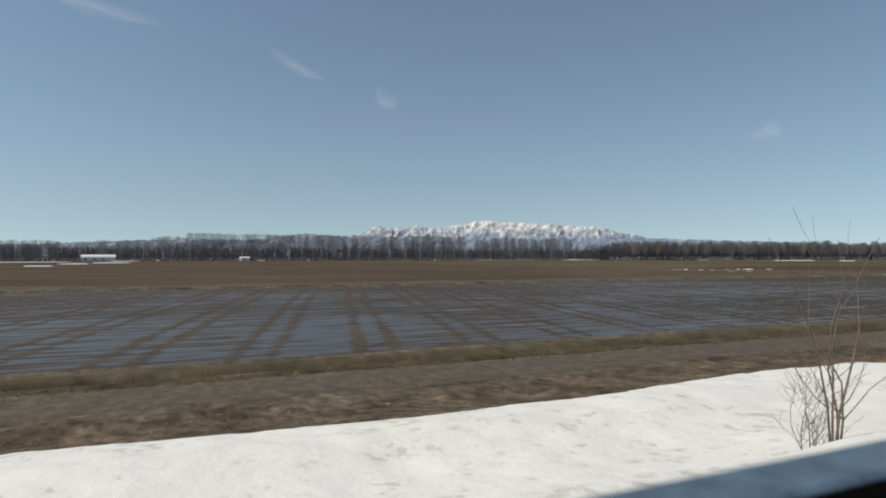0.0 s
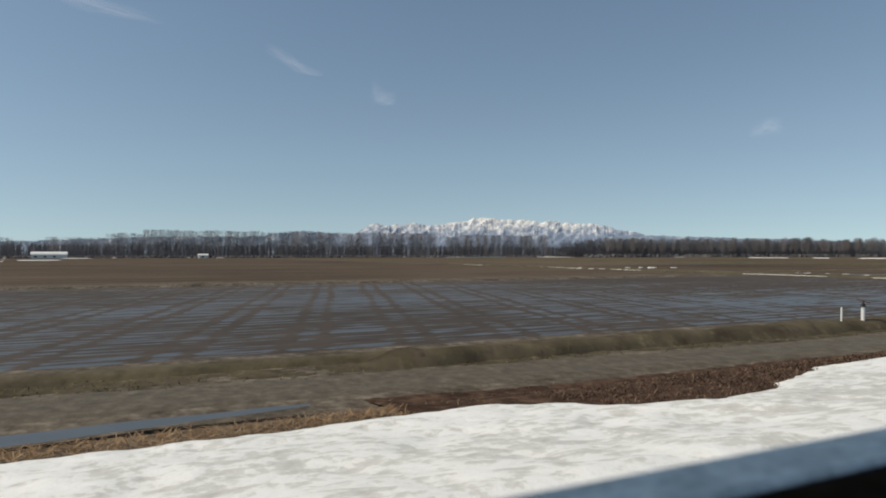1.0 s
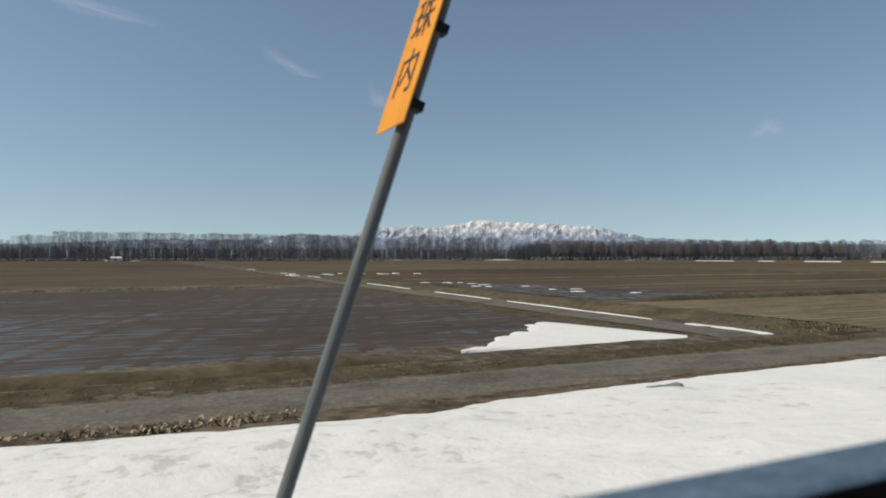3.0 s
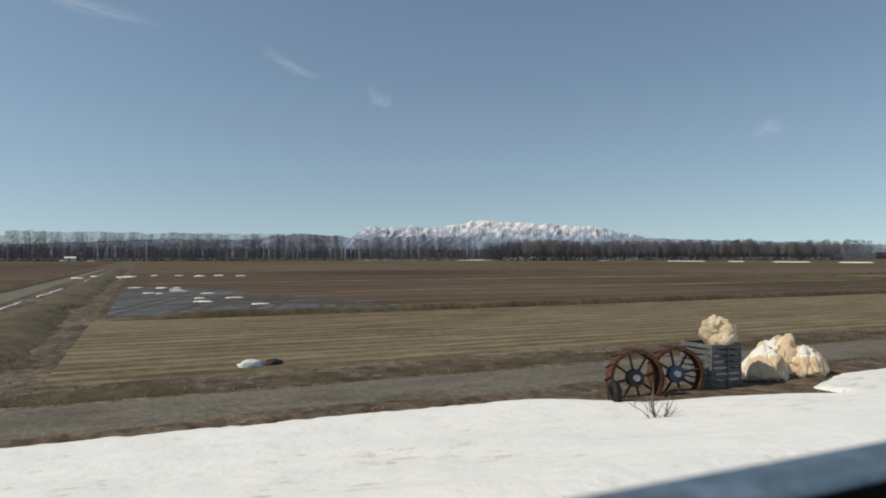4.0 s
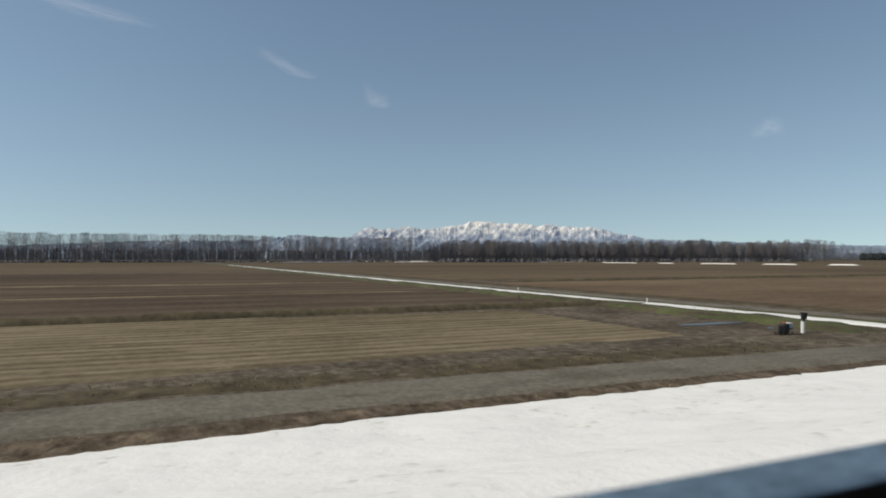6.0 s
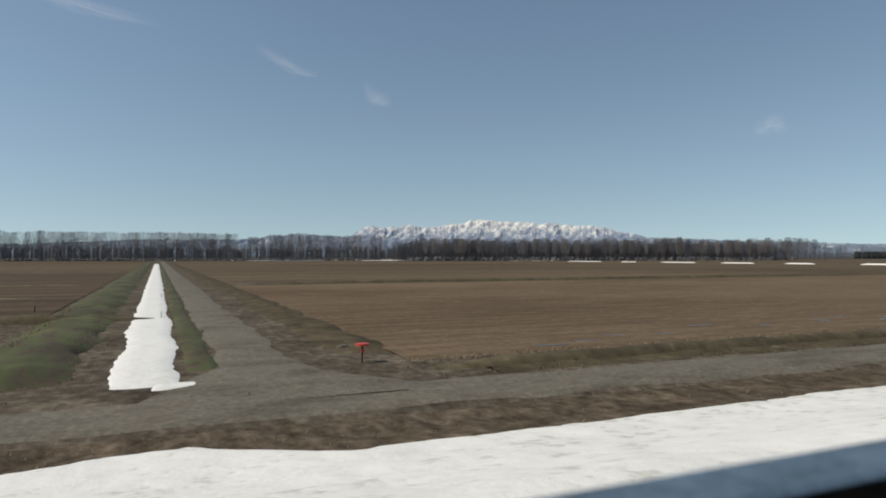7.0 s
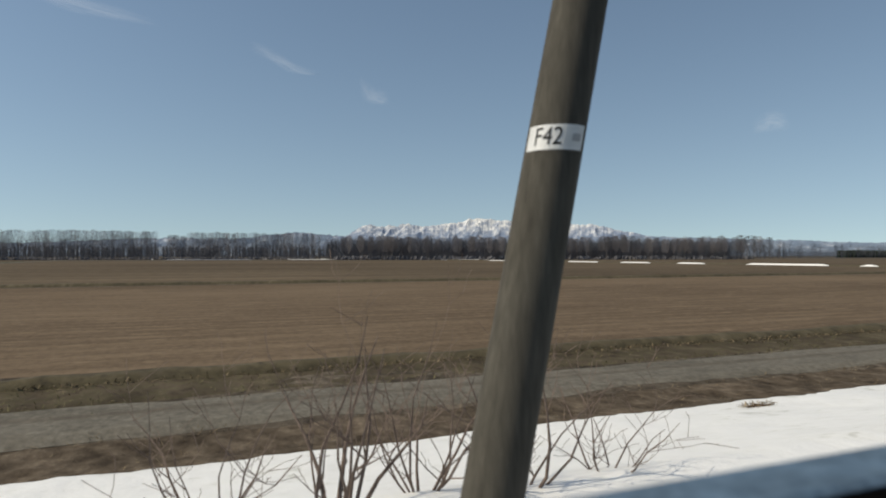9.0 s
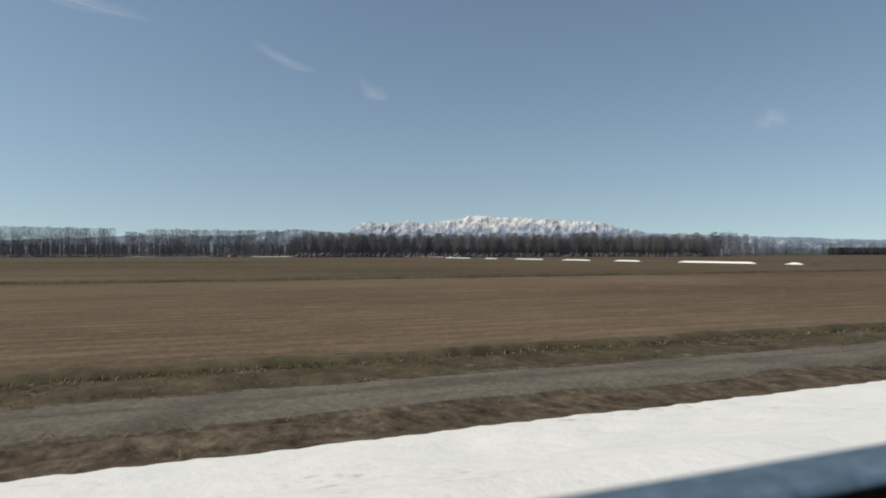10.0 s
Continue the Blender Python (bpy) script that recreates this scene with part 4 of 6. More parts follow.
def hectometre_post(x, digit, lift):
    y = 2.6
    p = thing("distance_post", x, y, top(x, y), "white angled distance post with a black number, in the snow", "sign", "distance posts", 0.13)
    bm = bmesh.new()
    box(bm, (0.040, 0.03, 1.2), (0.0, 0.03, 0.30), 0.004)
    part("post", bm, MAT["rust"], p, "rusty iron post")
    for way, face in (((-0.88, 0.47), True), ((0.45, 0.89), False)):
        d = Vector((*way, 0)).normalized()
        out = Vector((-0.47, -0.88, 0)) if face else Vector((0.89, -0.45, 0))
        m = Matrix((( d.x, out.x, 0, d.x * 0.078), (d.y, out.y, 0, d.y * 0.078), (0, 0, 1, lift), (0, 0, 0, 1)))
        bm = bmesh.new()
        box(bm, (0.155, 0.010, 0.215), (0, 0, 0), 0.003)
        bmesh.ops.transform(bm, matrix=m, verts=bm.verts)
        pl = part("number_plate", bm, MAT["plate"], p)
        tv, tf = writing(digit, 0.19)
        flip = -1 if face else 1
        solid("digit", [m @ Vector((flip * q[0], 0.008, q[1])) for q in tv], tf, MAT["ink"], pl)
    return p


for x, d, up in ((22.39, "6", 0.90), (122.4, "7", 0.92), (222.5, "8", 0.92), (322.69, "9", 0.98)):
    hectometre_post(x, d, up)


def station_sign():
    z0, lean = 1.45, 0.335
    p = thing("station_sign", 103.16 - lean * (3.44 - z0), 2.64, z0, "tall orange warning plate with black writing on a grey steel post", "sign", "", lean)
    bm = bmesh.new()
    rod(bm, (0, 0, -0.3), (0, 0, 3.6), 0.030, 0.030, 14)
    part("post", bm, MAT["dull"], p)
    bm = bmesh.new()
    rod(bm, (0, 0, -0.3), (0, 0, 0.65), 0.042, 0.040, 14)
    part("base_sleeve", bm, MAT["dull"], p)
    bm = bmesh.new()
    box(bm, (0.008, 0.34, 1.02), (-0.05, 0.02, 3.13), 0.003)
    plate = part("sign_plate", bm, MAT["orange"], p)
    for k, ch in enumerate(("光", "珠", "内")):
        tv, tf = writing(ch, 0.24)
        solid("lettering", [(-0.056, 0.02 - q[0], 3.41 - 0.27 * k + q[1]) for q in tv], tf, MAT["ink"], plate)
    for z in (2.75, 3.12, 3.49):
        bm = bmesh.new()
        box(bm, (0.10, 0.07, 0.045), (0.0, -0.01, z), 0.006)
        part("bracket", bm, MAT["rubber"], p)


station_sign()


def arrow_marker():
    z0, lean = 1.45, 0.175
    p = thing("line_marker", 152.26 - lean * (3.44 - z0), 2.75, z0, "thin grey steel pole with a yellow triangular head", "sign", "", lean)
    bm = bmesh.new()
    rod(bm, (0, 0, -0.3), (0, 0, 3.12), 0.026, 0.024, 12)
    part("post", bm, MAT["steel"], p)
    v = [(-0.12, -0.035, 2.86), (0.12, -0.035, 2.86), (0.0, -0.035, 3.16), (-0.12, -0.028, 2.86), (0.12, -0.028, 2.86), (0.0, -0.028, 3.16)]
    solid("head", v, [(0, 1, 2), (5, 4, 3), (0, 3, 4, 1), (1, 4, 5, 2), (2, 5, 3, 0)], MAT["orange"], p)


arrow_marker()


def stake():
    z0, lean = 1.45, 0.19
    p = thing("wooden_post", 91.2 - lean * (3.44 - z0), 2.6, z0, "bare weathered round wooden post", "post", "", lean)
    v, f = [], []
    tube(v, f, [Vector((0, 0, z)) for z in (-0.3, 0.7, 1.5, 2.17, 2.19)], [0.075, 0.070, 0.066, 0.064, 0.055], 18)
    solid("shaft", v, f, MAT["wood"], p, True)


stake()


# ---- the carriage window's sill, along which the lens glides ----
# no carriage body shades the sill: its bluish shade is in the base colour
MAT["sill"] = matter("dusty sill, blue-grey shade in colour", [(0.3, (0.065, 0.110, 0.165)), (0.7, (0.130, 0.195, 0.265))], 60.0, (14.0, 0.7, 1.2), "world", (1, 1, 1), 0.8, 0.1, 0.002)


# how far the sill hangs below the lens' level line, by the car's sway
SAG = [(0, 0.015), (18, 0.016), (35, 0.000), (69, 0.0055), (86, 0.0125), (103, 0.0095), (171, 0.0065), (188, 0.005), (239, -0.002), (256, 0.007), (290, 0.005), (307, 0.004), (341, 0.003)]


def long_bar(name, mat, prof, label, category):
    v, f = [], []
    k = len(prof)
    stations = span(-12, 372, 4)
    n = len(stations) - 1
    for x in stations:
        v += [(x, y, z - along(SAG, x)) for y, z in prof]
    for i in range(n):
        for j in range(k):
            a, b = i * k + j, i * k + (j + 1) % k
            f.append((a, b, b + k, a + k))
    f += [tuple(range(k))[::-1], tuple(n * k + j for j in range(k))]
    return tagged(solid(name, v, f, mat), label, category, kind="structure")


long_bar("window_sill", MAT["sill"], [(0.50, EYE - 0.258), (0.508, EYE - 0.252), (0.60, EYE - 0.256), (0.606, EYE - 0.262), (0.606, EYE - 0.29), (0.50, EYE - 0.29)], "train window sill, blue-grey shade put into its colour", "window sill")
# black rubber, darkened further: the carriage's inner shade is put into the colour
MAT["trim"] = matter("black rubber, deepened by painted shade", [(0.3, (0.002, 0.002, 0.002)), (0.7, (0.005, 0.005, 0.005))], 30.0, None, "world", (1, 1, 1), 1.0, 0.0, spec=0.0)
long_bar("window_trim", MAT["trim"], [(0.38, EYE - 0.262), (0.49, EYE - 0.255), (0.497, EYE - 0.262), (0.497, EYE - 0.40), (0.38, EYE - 0.40)], "black rubber trim below the window", "trim")


# ---- snow left in ditches and hollows, and standing water ----
def strip_snow(name, pts, label, seed, lift=0.06):
    """A ribbon of snow; pts: centre x, y and half width."""
    v, f = [], []
    n = len(pts)
    for i, (x, y, w) in enumerate(pts):
        x1, y1, _ = pts[max(i - 1, 0)]
        x2, y2, _ = pts[min(i + 1, n - 1)]
        d = Vector((x2 - x1, y2 - y1)).normalized()
        e = smooth01(min(i, n - 1 - i) / 2)
        for k, (u, h) in enumerate(((-1, -0.5), (-0.8, 0.9), (-0.3, 1.0), (0.3, 1.0), (0.8, 0.9), (1, -0.5))):
            r = w * (u + 0.07 * hill(x, y, 0.30, seed + (u > 0) * 7) + 0.10 * hill(x, y, 1.7, seed + (u > 0) * 9))
            px, py = x + d.y * r, y - d.x * r
            v.append((px, py, bank(py, px) + lift * h * e - 0.03 * (1 - e) + 0.02 * hill(px, py, 0.9, seed)))
    for i in range(n - 1):
        for j in range(5):
            q = i * 6 + j
            f.append((q, q + 1, q + 7, q + 6))
    return tagged(solid(name, v, f, MAT["snow_far"], smooth=True), label, "snow", "snow remnants", "structure")


strip_snow("snow_ditch", [(238.4 + 0.15 * hill(0, y, 0.2), y, 0.95 + 0.10 * hill(3, y, 0.15)) for y in span(18.4, 60, 0.35)[:-1] + span(60, 330, 1.0)], "long white strip of snow filling a field ditch", 31, 0.05)
strip_snow("snow_ditch_end", [(x, 18.75 - 0.04 * (x - 238), 0.62 * (1 - 0.85 * (x - 238.4) / 2.1) + 0.02) for x in span(238.5, 240.5, 0.12)], "melting end of the snow in the ditch", 32, 0.04)
strip_snow("snow_strip", [(x, 12.85 - 0.05 * (x - 64), 0.03 + 0.58 * smooth01((x - 63.6) / 2) * (1 - smooth01((x - 67.8) / 4.0))) for x in span(63.4, 73, 0.25)], "thin strip of snow left beside the road", 33)
for i, (y0, y1, w) in enumerate([(19.9, 25.6, 0.42), (27.2, 44, 0.08), (46, 58, 0.09), (64, 80, 0.10), (104, 118, 0.3), (126, 143, 0.6), (172, 186, 0.6)]):
    strip_snow("snow_path", [(127.35 + 0.022 * (min(y, 120) - 20) + 0.15 * hill(0, y, 0.25), y, w * (1 + 0.35 * hill(5, y, 0.5, 3))) for y in span(y0, y1, 0.3 if y0 < 100 else 0.8)], "narrow ribbon of snow along a farm track", 34 + i, 0.045)
# the triangle of snow in the corner of the flooded field
v, f = [], []
for i in range(25):
    t = i / 24
    x = 112.6 + 10.6 * t
    near = 20.75 + 0.10 * hill(x, 0, 0.8, 3)
    far = near + 0.12 + 8.6 * (min(1.0, t / 0.80) ** 1.15) * (1 - max(0.0, (t - 0.80) / 0.20)) + (1.3 * hill(x, 0, 1.6, 8) if 0.1 < t < 0.85 else 0)
    for j in range(9):
        y = near + (far - near) * j / 8
        v.append((x, y, 0.10 if 0 < j < 8 else -0.03))
tagged(solid("snow_corner", v, [(i * 9 + j, (i + 1) * 9 + j, (i + 1) * 9 + j + 1, i * 9 + j + 1) for i in range(24) for j in range(8)], MAT["snow_far"], smooth=True),
       "white corner of snow at the edge of the flooded field", "snow", "snow remnants", "structure")
for i, (x0, x1, y0, y1) in enumerate([(500, 560, 470, 482),
                                      (-34, -22, 262, 272), (-30, -14, 330, 352), (-20, 4, 380, 405), (-12, 10, 540, 560), 
                                      (300, 380, 566, 570), (395, 450, 545, 560), (450, 500, 520, 530), (96, 104, 556, 559)]):
    snow_patch(x0, x1, y0, y1, i * 3.1, 0.3, 0.25 if y0 > 250 else 0.12)
# a farther field road on a low bank, with snow left along it
ridge("bank_far_road", MAT["verge"], [(506.5, y) for y in span(120, 470, 3)], 5.0, 0.45, "low turf bank of a far field road", 18)
for i, (y0, y1, up) in enumerate([(131, 138, 0.62), (147, 181, 0.60), (200, 217, 0.52), (232, 254, 0.46), (270, 298, 0.42), (318, 334, 0.38), (352, 392, 0.36)]):
    strip_snow("snow_road_side", [(504.6 + 0.5 * hill(0, y, 0.1), y, 0.8 + 0.5 * hill(4, y, 0.08, 3)) for y in span(y0, y1, 1.5)], "strip of old snow along a far field road", 70 + i, up)
for i, (x0, x1) in enumerate([(-300, -190), (-90, -48), (18, 34), (52, 60), (70, 84), (104, 112), (150, 158), (196, 226), (250, 262), (285, 330), (342, 372), (384, 432), (440, 470)]):
    snow_patch(x0, x1, 612, 640 if i % 2 else 630, 60 + i * 1.9, 0.3, 0.3, "snow left beyond the windbreak")
g0 = random.Random(91)
for i in range(16):
    x, y, w = g0.uniform(125, 152), 118 + g0.uniform(-5, 8), g0.uniform(0.5, 1.3)
    snow_patch(x - w, x + w, y - 0.5, y + 0.6, 90 + i * 2.3, 0.5, 0.14, "small scrap of snow on the ploughed field")
for i in range(14):
    y = 44 + 34 * g0.random()
    x, w = 134.5 + g0.uniform(0, 12 - 0.2 * (y - 44)), g0.uniform(0.4, 1.0)
    snow_patch(x - w, x + w, y - 0.4, y + 0.4, 130 + i * 2.7, 0.5, 0.12, "small scrap of snow in a wet field corner")
sheet("snow_west", MAT["snow_far"], span(-420, -30, 20), lambda x: 420 + 0.1 * x, lambda x: 450, 4, 0.3, 5, "snow-covered field beyond the plough land", "snow", 41, 0.3, False)


def pool(x0, x1, yc, half, z, seed, label):
    v, f = [], []
    pts = span(x0, x1, 0.4)
    for i, x in enumerate(pts):
        e = math.sin(math.pi * (i + 0.3) / (len(pts) - 0.4)) ** 0.5
        for u in (-1, 1):
            v.append((x, yc(x) + u * half * e * (1 + 0.35 * hill(x, u, 0.7, seed)), z))
    return tagged(solid("ditch_water", v, [(2 * i, 2 * i + 2, 2 * i + 3, 2 * i + 1) for i in range(len(pts) - 1)], MAT["pond"]), label, "water", kind="structure")


pool(23, 37.5, lambda x: 12.35 + 0.085 * (x - 23), 0.40, 0.265, 3, "still blue water in a shallow ditch")
for i, (x, y, w) in enumerate([(140.2, 45.6, 0.9), (143.0, 46.8, 1.3), (147.5, 46.2, 1.0), (151.0, 47.4, 1.4), (145.0, 52.0, 1.2), (149.6, 56.5, 1.5)]):
    pool(x - w, x + w, lambda q, y=y: y + 0.15 * math.sin(q * 2), 0.22, 0.048, 40 + i, "shallow puddle on the ploughed field")
pool(229, 233.5, lambda x: 25.5, 0.4, 0.02, 6, "shallow puddle on the field")
pool(231.8, 233.2, lambda x: 22.6, 0.4, 0.02, 7, "shallow puddle on the field")
for i, (x, y, w) in enumerate([(252.5, 21.4, 0.8), (254.5, 21.9, 0.5), (256.5, 23.0, 0.6), (259, 22.5, 0.6), (263, 24.6, 0.8), (266, 23.3, 0.5), (271, 24.2, 0.7), (276, 24.0, 0.5), (290.2, 20.9, 1.0), (273.6, 25.2, 0.6), (276.3, 21.1, 0.7), (279.6, 22.3, 0.6), (279.7, 20.7, 1.3), (282.6, 22.2, 0.4), (270.5, 23.5, 0.5), (272.3, 20.7, 0.7), (287.2, 21.0, 0.9), (274.6, 23.1, 0.4), (277.8, 24.0, 0.3), (281.0, 23.4, 0.3)]):
    pool(x - w, x + w, lambda q, y=y: y + 0.08 * math.sin(q * 3), 0.11, min(0.058, -0.04 + 0.1 * (y - 19.0 - 1.4 * smooth01((x - 270) / 50)) / 2.6), 10 + i, "small puddle in a furrow")


# ---- dead grass and reeds, uncountable ----
def blades(name, mat, count, where, length, width, flat, label, seed):
    g = random.Random(seed)
    v, f = [], []
    while len(f) < count:
        q = where(g)
        if q is None:
            continue
        x, y, z = q
        a, ln = g.uniform(0, 6.283), g.uniform(*length)
        t = g.uniform(*flat)
        d = Vector((math.cos(a) * math.sin(t), math.sin(a) * math.sin(t), math.cos(t))) * ln
        s = Vector((-math.sin(a + g.uniform(-0.6, 0.6)), math.cos(a), 0)) * g.uniform(*width)
        p = Vector((x, y, z - 0.02))
        bend = p + d * 0.6 + Vector((0, 0, ln * 0.08))
        b = len(v)
        v += [p - s, p + s, bend + s * 0.8, bend - s * 0.8, p + d]
        f += [(b, b + 1, b + 2, b + 3), (b + 3, b + 2, b + 4)]
    return tagged(solid(name, v, f, mat), label, "grass", kind="stuff")


def straw(name, stops):
    m, n, l, b = shader(name, 0.85, 0, 0.2)
    r = n.new("ShaderNodeNewGeometry").outputs["Random Per Island"]
    l.new(ramp(n, l, r, stops), b.inputs["Base Color"])
    return m


MAT["straw"] = straw("dry grass blades", [(0.0, (0.060, 0.042, 0.025)), (0.5, (0.15, 0.11, 0.065)), (1.0, (0.30, 0.23, 0.14))])
MAT["reed"] = straw("orange dead reeds", [(0.0, (0.10, 0.055, 0.028)), (0.5, (0.25, 0.15, 0.080)), (1.0, (0.42, 0.29, 0.17))])
MAT["fern"] = straw("dark red-brown litter", [(0.0, (0.034, 0.020, 0.014)), (0.6, (0.095, 0.054, 0.036)), (1.0, (0.20, 0.135, 0.090))])
MAT["sod"] = straw("yellow-green turf blades", [(0.0, (0.050, 0.045, 0.020)), (0.5, (0.10, 0.095, 0.040)), (1.0, (0.22, 0.18, 0.10))])


def on_bank(x0, x1, reach, lo=0.15):
    def pick(g):
        x = g.uniform(x0, x1)
        e = snow_edge(x)
        y = g.uniform(e - 0.05, max(e + 0.3, reach))
        if 73 < x < 90 and g.random() < 0.5:
            return None
        if hill(x, y, 0.45, 12) < g.uniform(-0.7, 0.25):
            return None
        return x, y, bank(y, x)
    return pick


blades("dry_grass", MAT["straw"], 80000, on_bank(-12, 378, 14.3), (0.06, 0.22), (0.004, 0.010), (1.0, 1.56), "flattened dry brown grass below the snow", 50)
blades("dead_reeds", MAT["reed"], 15000, lambda g: (lambda x, u: (x, snow_edge(x) - 0.1 + u * (12.0 + 0.085 * (x - 23) - snow_edge(x)), bank(snow_edge(x) + u * (12.0 + 0.085 * (x - 23) - snow_edge(x)), x) + 0.08 * g.random()))(g.uniform(19, 39), g.random()), (0.15, 0.4), (0.004, 0.009), (1.25, 1.6), "flattened orange-brown dead reeds", 51)
blades("leaf_litter", MAT["fern"], 60000, lambda g: (lambda x, u: (x, snow_edge(x) - 0.1 + u * (13.0 - snow_edge(x)), bank(snow_edge(x) + u * (13.0 - snow_edge(x)), x) + 0.08 * g.random()))(g.uniform(42, 77), g.random()), (0.06, 0.18), (0.006, 0.014), (0.9, 1.5), "dark red-brown dead fern litter", 52)


def verge_spot(g):
    x = g.uniform(-20, 380)
    y = (g.choice((road_y(x) + 1.7, 18.9)) + g.gauss(0, 0.55)) if x > 132 or x < 112 else road_y(x) + 1.8 + abs(g.gauss(0, 0.6))
    if 226 < x < 246 and y > 16.9 and (235.8 < x < 244):
        return None
    if hill(x, y, 0.35, 14) < g.uniform(-0.6, 0.2):
        return None
    return x, y, 0.03


blades("verge_grass", MAT["sod"], 44000, verge_spot, (0.06, 0.18), (0.006, 0.014), (0.8, 1.5), "rough yellow-brown grass between road and fields", 53)
blades("bank_grass", MAT["sod"], 12000, lambda g: (lambda y: (234.9 + g.gauss(0, 0.8), y, 0.20 * smooth01((y - 19.4) / 8)))(19.4 + 30 * g.random() ** 1.3), (0.04, 0.11), (0.010, 0.018), (0.7, 1.5), "green and brown grass on the ditch bank", 54)
blades("cross_bank_grass", MAT["straw"], 14000, lambda g: (lambda d: (130.9 + d, 18.8 + 32 * g.random() ** 1.5, max(0.0, 0.26 * (1 - (d / 1.9) ** 2))))(g.gauss(0, 0.9)), (0.06, 0.18), (0.010, 0.020), (0.7, 1.5), "dry grass on the bank between the fields", 55)
blades("ridge_grass", MAT["straw"], 16000, lambda g: (g.uniform(246, 400), 18.9 + 1.2 * g.random() + 1.4 * smooth01((0 - 270) / 50), 0.10), (0.07, 0.18), (0.010, 0.018), (0.7, 1.5), "tufts along the edge of the ploughed field", 56)


# ---- bamboo grass with broad leaves ----
def leafy_thicket():
    g = random.Random(60)
    MAT["cane_leaf"] = straw("bamboo grass leaves", [(0.0, (0.085, 0.095, 0.042)), (0.40, (0.165, 0.175, 0.080)), (0.65, (0.30, 0.275, 0.155)), (1.0, (0.56, 0.49, 0.35))])
    MAT["dry_leaf"] = straw("withered leaves", [(0.0, (0.10, 0.072, 0.046)), (0.5, (0.26, 0.20, 0.13)), (1.0, (0.55, 0.46, 0.34))])
    MAT["cane"] = straw("thin canes", [(0.0, (0.08, 0.065, 0.035)), (1.0, (0.21, 0.17, 0.095))])
    hgt = [(73.4, 0.25), (74.6, 0.52), (76, 0.72), (77.6, 0.95), (80, 1.22), (82, 1.55), (84.6, 1.35), (86, 1.0), (87.3, 0.75), (88.2, 0.5), (91, 0.38), (98, 0.22)]

    def clump(x0, x1, count, mat, leaf, label, dry):
        xm = (x0 + x1) / 2
        z0 = bank(10.9, xm)
        p = thing("bamboo_grass", xm, 10.9, z0, label, "shrub", "thicket clumps")
        cv, cf, lv, lf = [], [], [], []
        for _ in range(count):
            x = g.uniform(x0, x1)
            y = max(snow_edge(x) + 0.05, 10.0) + 0.35 + abs(g.gauss(0, 0.38))
            h = along(hgt, x) * g.uniform(0.45, 1.12)
            b = Vector((x - xm, y - 10.9, bank(y, x) - z0 - 0.05))
            t = b + Vector((g.gauss(0, 0.14) * h, g.gauss(0, 0.14) * h, h))
            tube(cv, cf, [b, b.lerp(t, 0.5) + Vector((g.gauss(0, 0.03), g.gauss(0, 0.03), 0)), t], [0.006, 0.005, 0.0025], 3)
            for _ in range(g.randint(7, 11)):
                q = b.lerp(t, g.uniform(0.06, 1.02))
                a = g.uniform(0, 6.283)
                dr = g.uniform(-0.9, 0.4) if dry else g.uniform(-0.5, 0.6)
                d = Vector((math.cos(a), math.sin(a), dr)).normalized() * g.uniform(*leaf)
                s = d.cross(Vector((g.gauss(0, 0.4), g.gauss(0, 0.4), 1))).normalized() * g.uniform(0.022, 0.042)
                mid = q + d * 0.45 + Vector((0, 0, 0.03))
                k = len(lv)
                lv += [q, mid + s, q + d - Vector((0, 0, 0.05)), mid - s]
                lf.append((k, k + 1, k + 2, k + 3))
        solid("canes", cv, cf, MAT["cane"], p)
        solid("leaves", lv, lf, mat, p)

    for x0 in (73.5, 75.3, 77.1, 78.9, 80.7):
        clump(x0, x0 + 2.2, 130, MAT["cane_leaf"], (0.18, 0.34), "dense bamboo grass with green and yellow leaves", False)
    for x0 in (80.2, 82.2, 84.2):
        clump(x0, x0 + 2.3, 60, MAT["dry_leaf"], (0.16, 0.32), "tall withered stalks with dry curled leaves", True)
    for x0 in (86.2, 89.4, 92.6, 95.6, 98.6, 101.6):
        clump(x0, x0 + 3.2, 60, MAT["dry_leaf"], (0.09, 0.20), "low withered stalks at the edge of the snow", True)


leafy_thicket()


# ---- bare shrubs and saplings on the bank ----
def grow(v, f, g, p, d, ln, r, level, up=0.12, kids=(3, 5), crook=0.22):
    pts, rad = [p.copy()], [r]
    n = 5
    for i in range(n):
        d = (d + Vector((g.gauss(0, crook), g.gauss(0, crook), g.gauss(0, crook * 0.6) + up))).normalized()
        p = p + d * ln / n
        pts.append(p.copy())
        rad.append(max(0.0025, r * (1 - 0.82 * (i + 1) / n)))
    tube(v, f, pts, rad, 6 if r > 0.02 else 4 if r > 0.008 else 3)
    if level <= 0:
        return
    for _ in range(g.randint(*kids)):
        i = g.randint(1, n - 1)
        a = g.uniform(0, 6.283)
        e = (d * 0.6 + Vector((math.cos(a), math.sin(a), g.uniform(-0.1, 0.6)))).normalized()
        grow(v, f, g, pts[i].copy(), e, ln * g.uniform(0.35, 0.62), max(0.003, rad[i] * 0.62), level - 1, up, kids, crook)


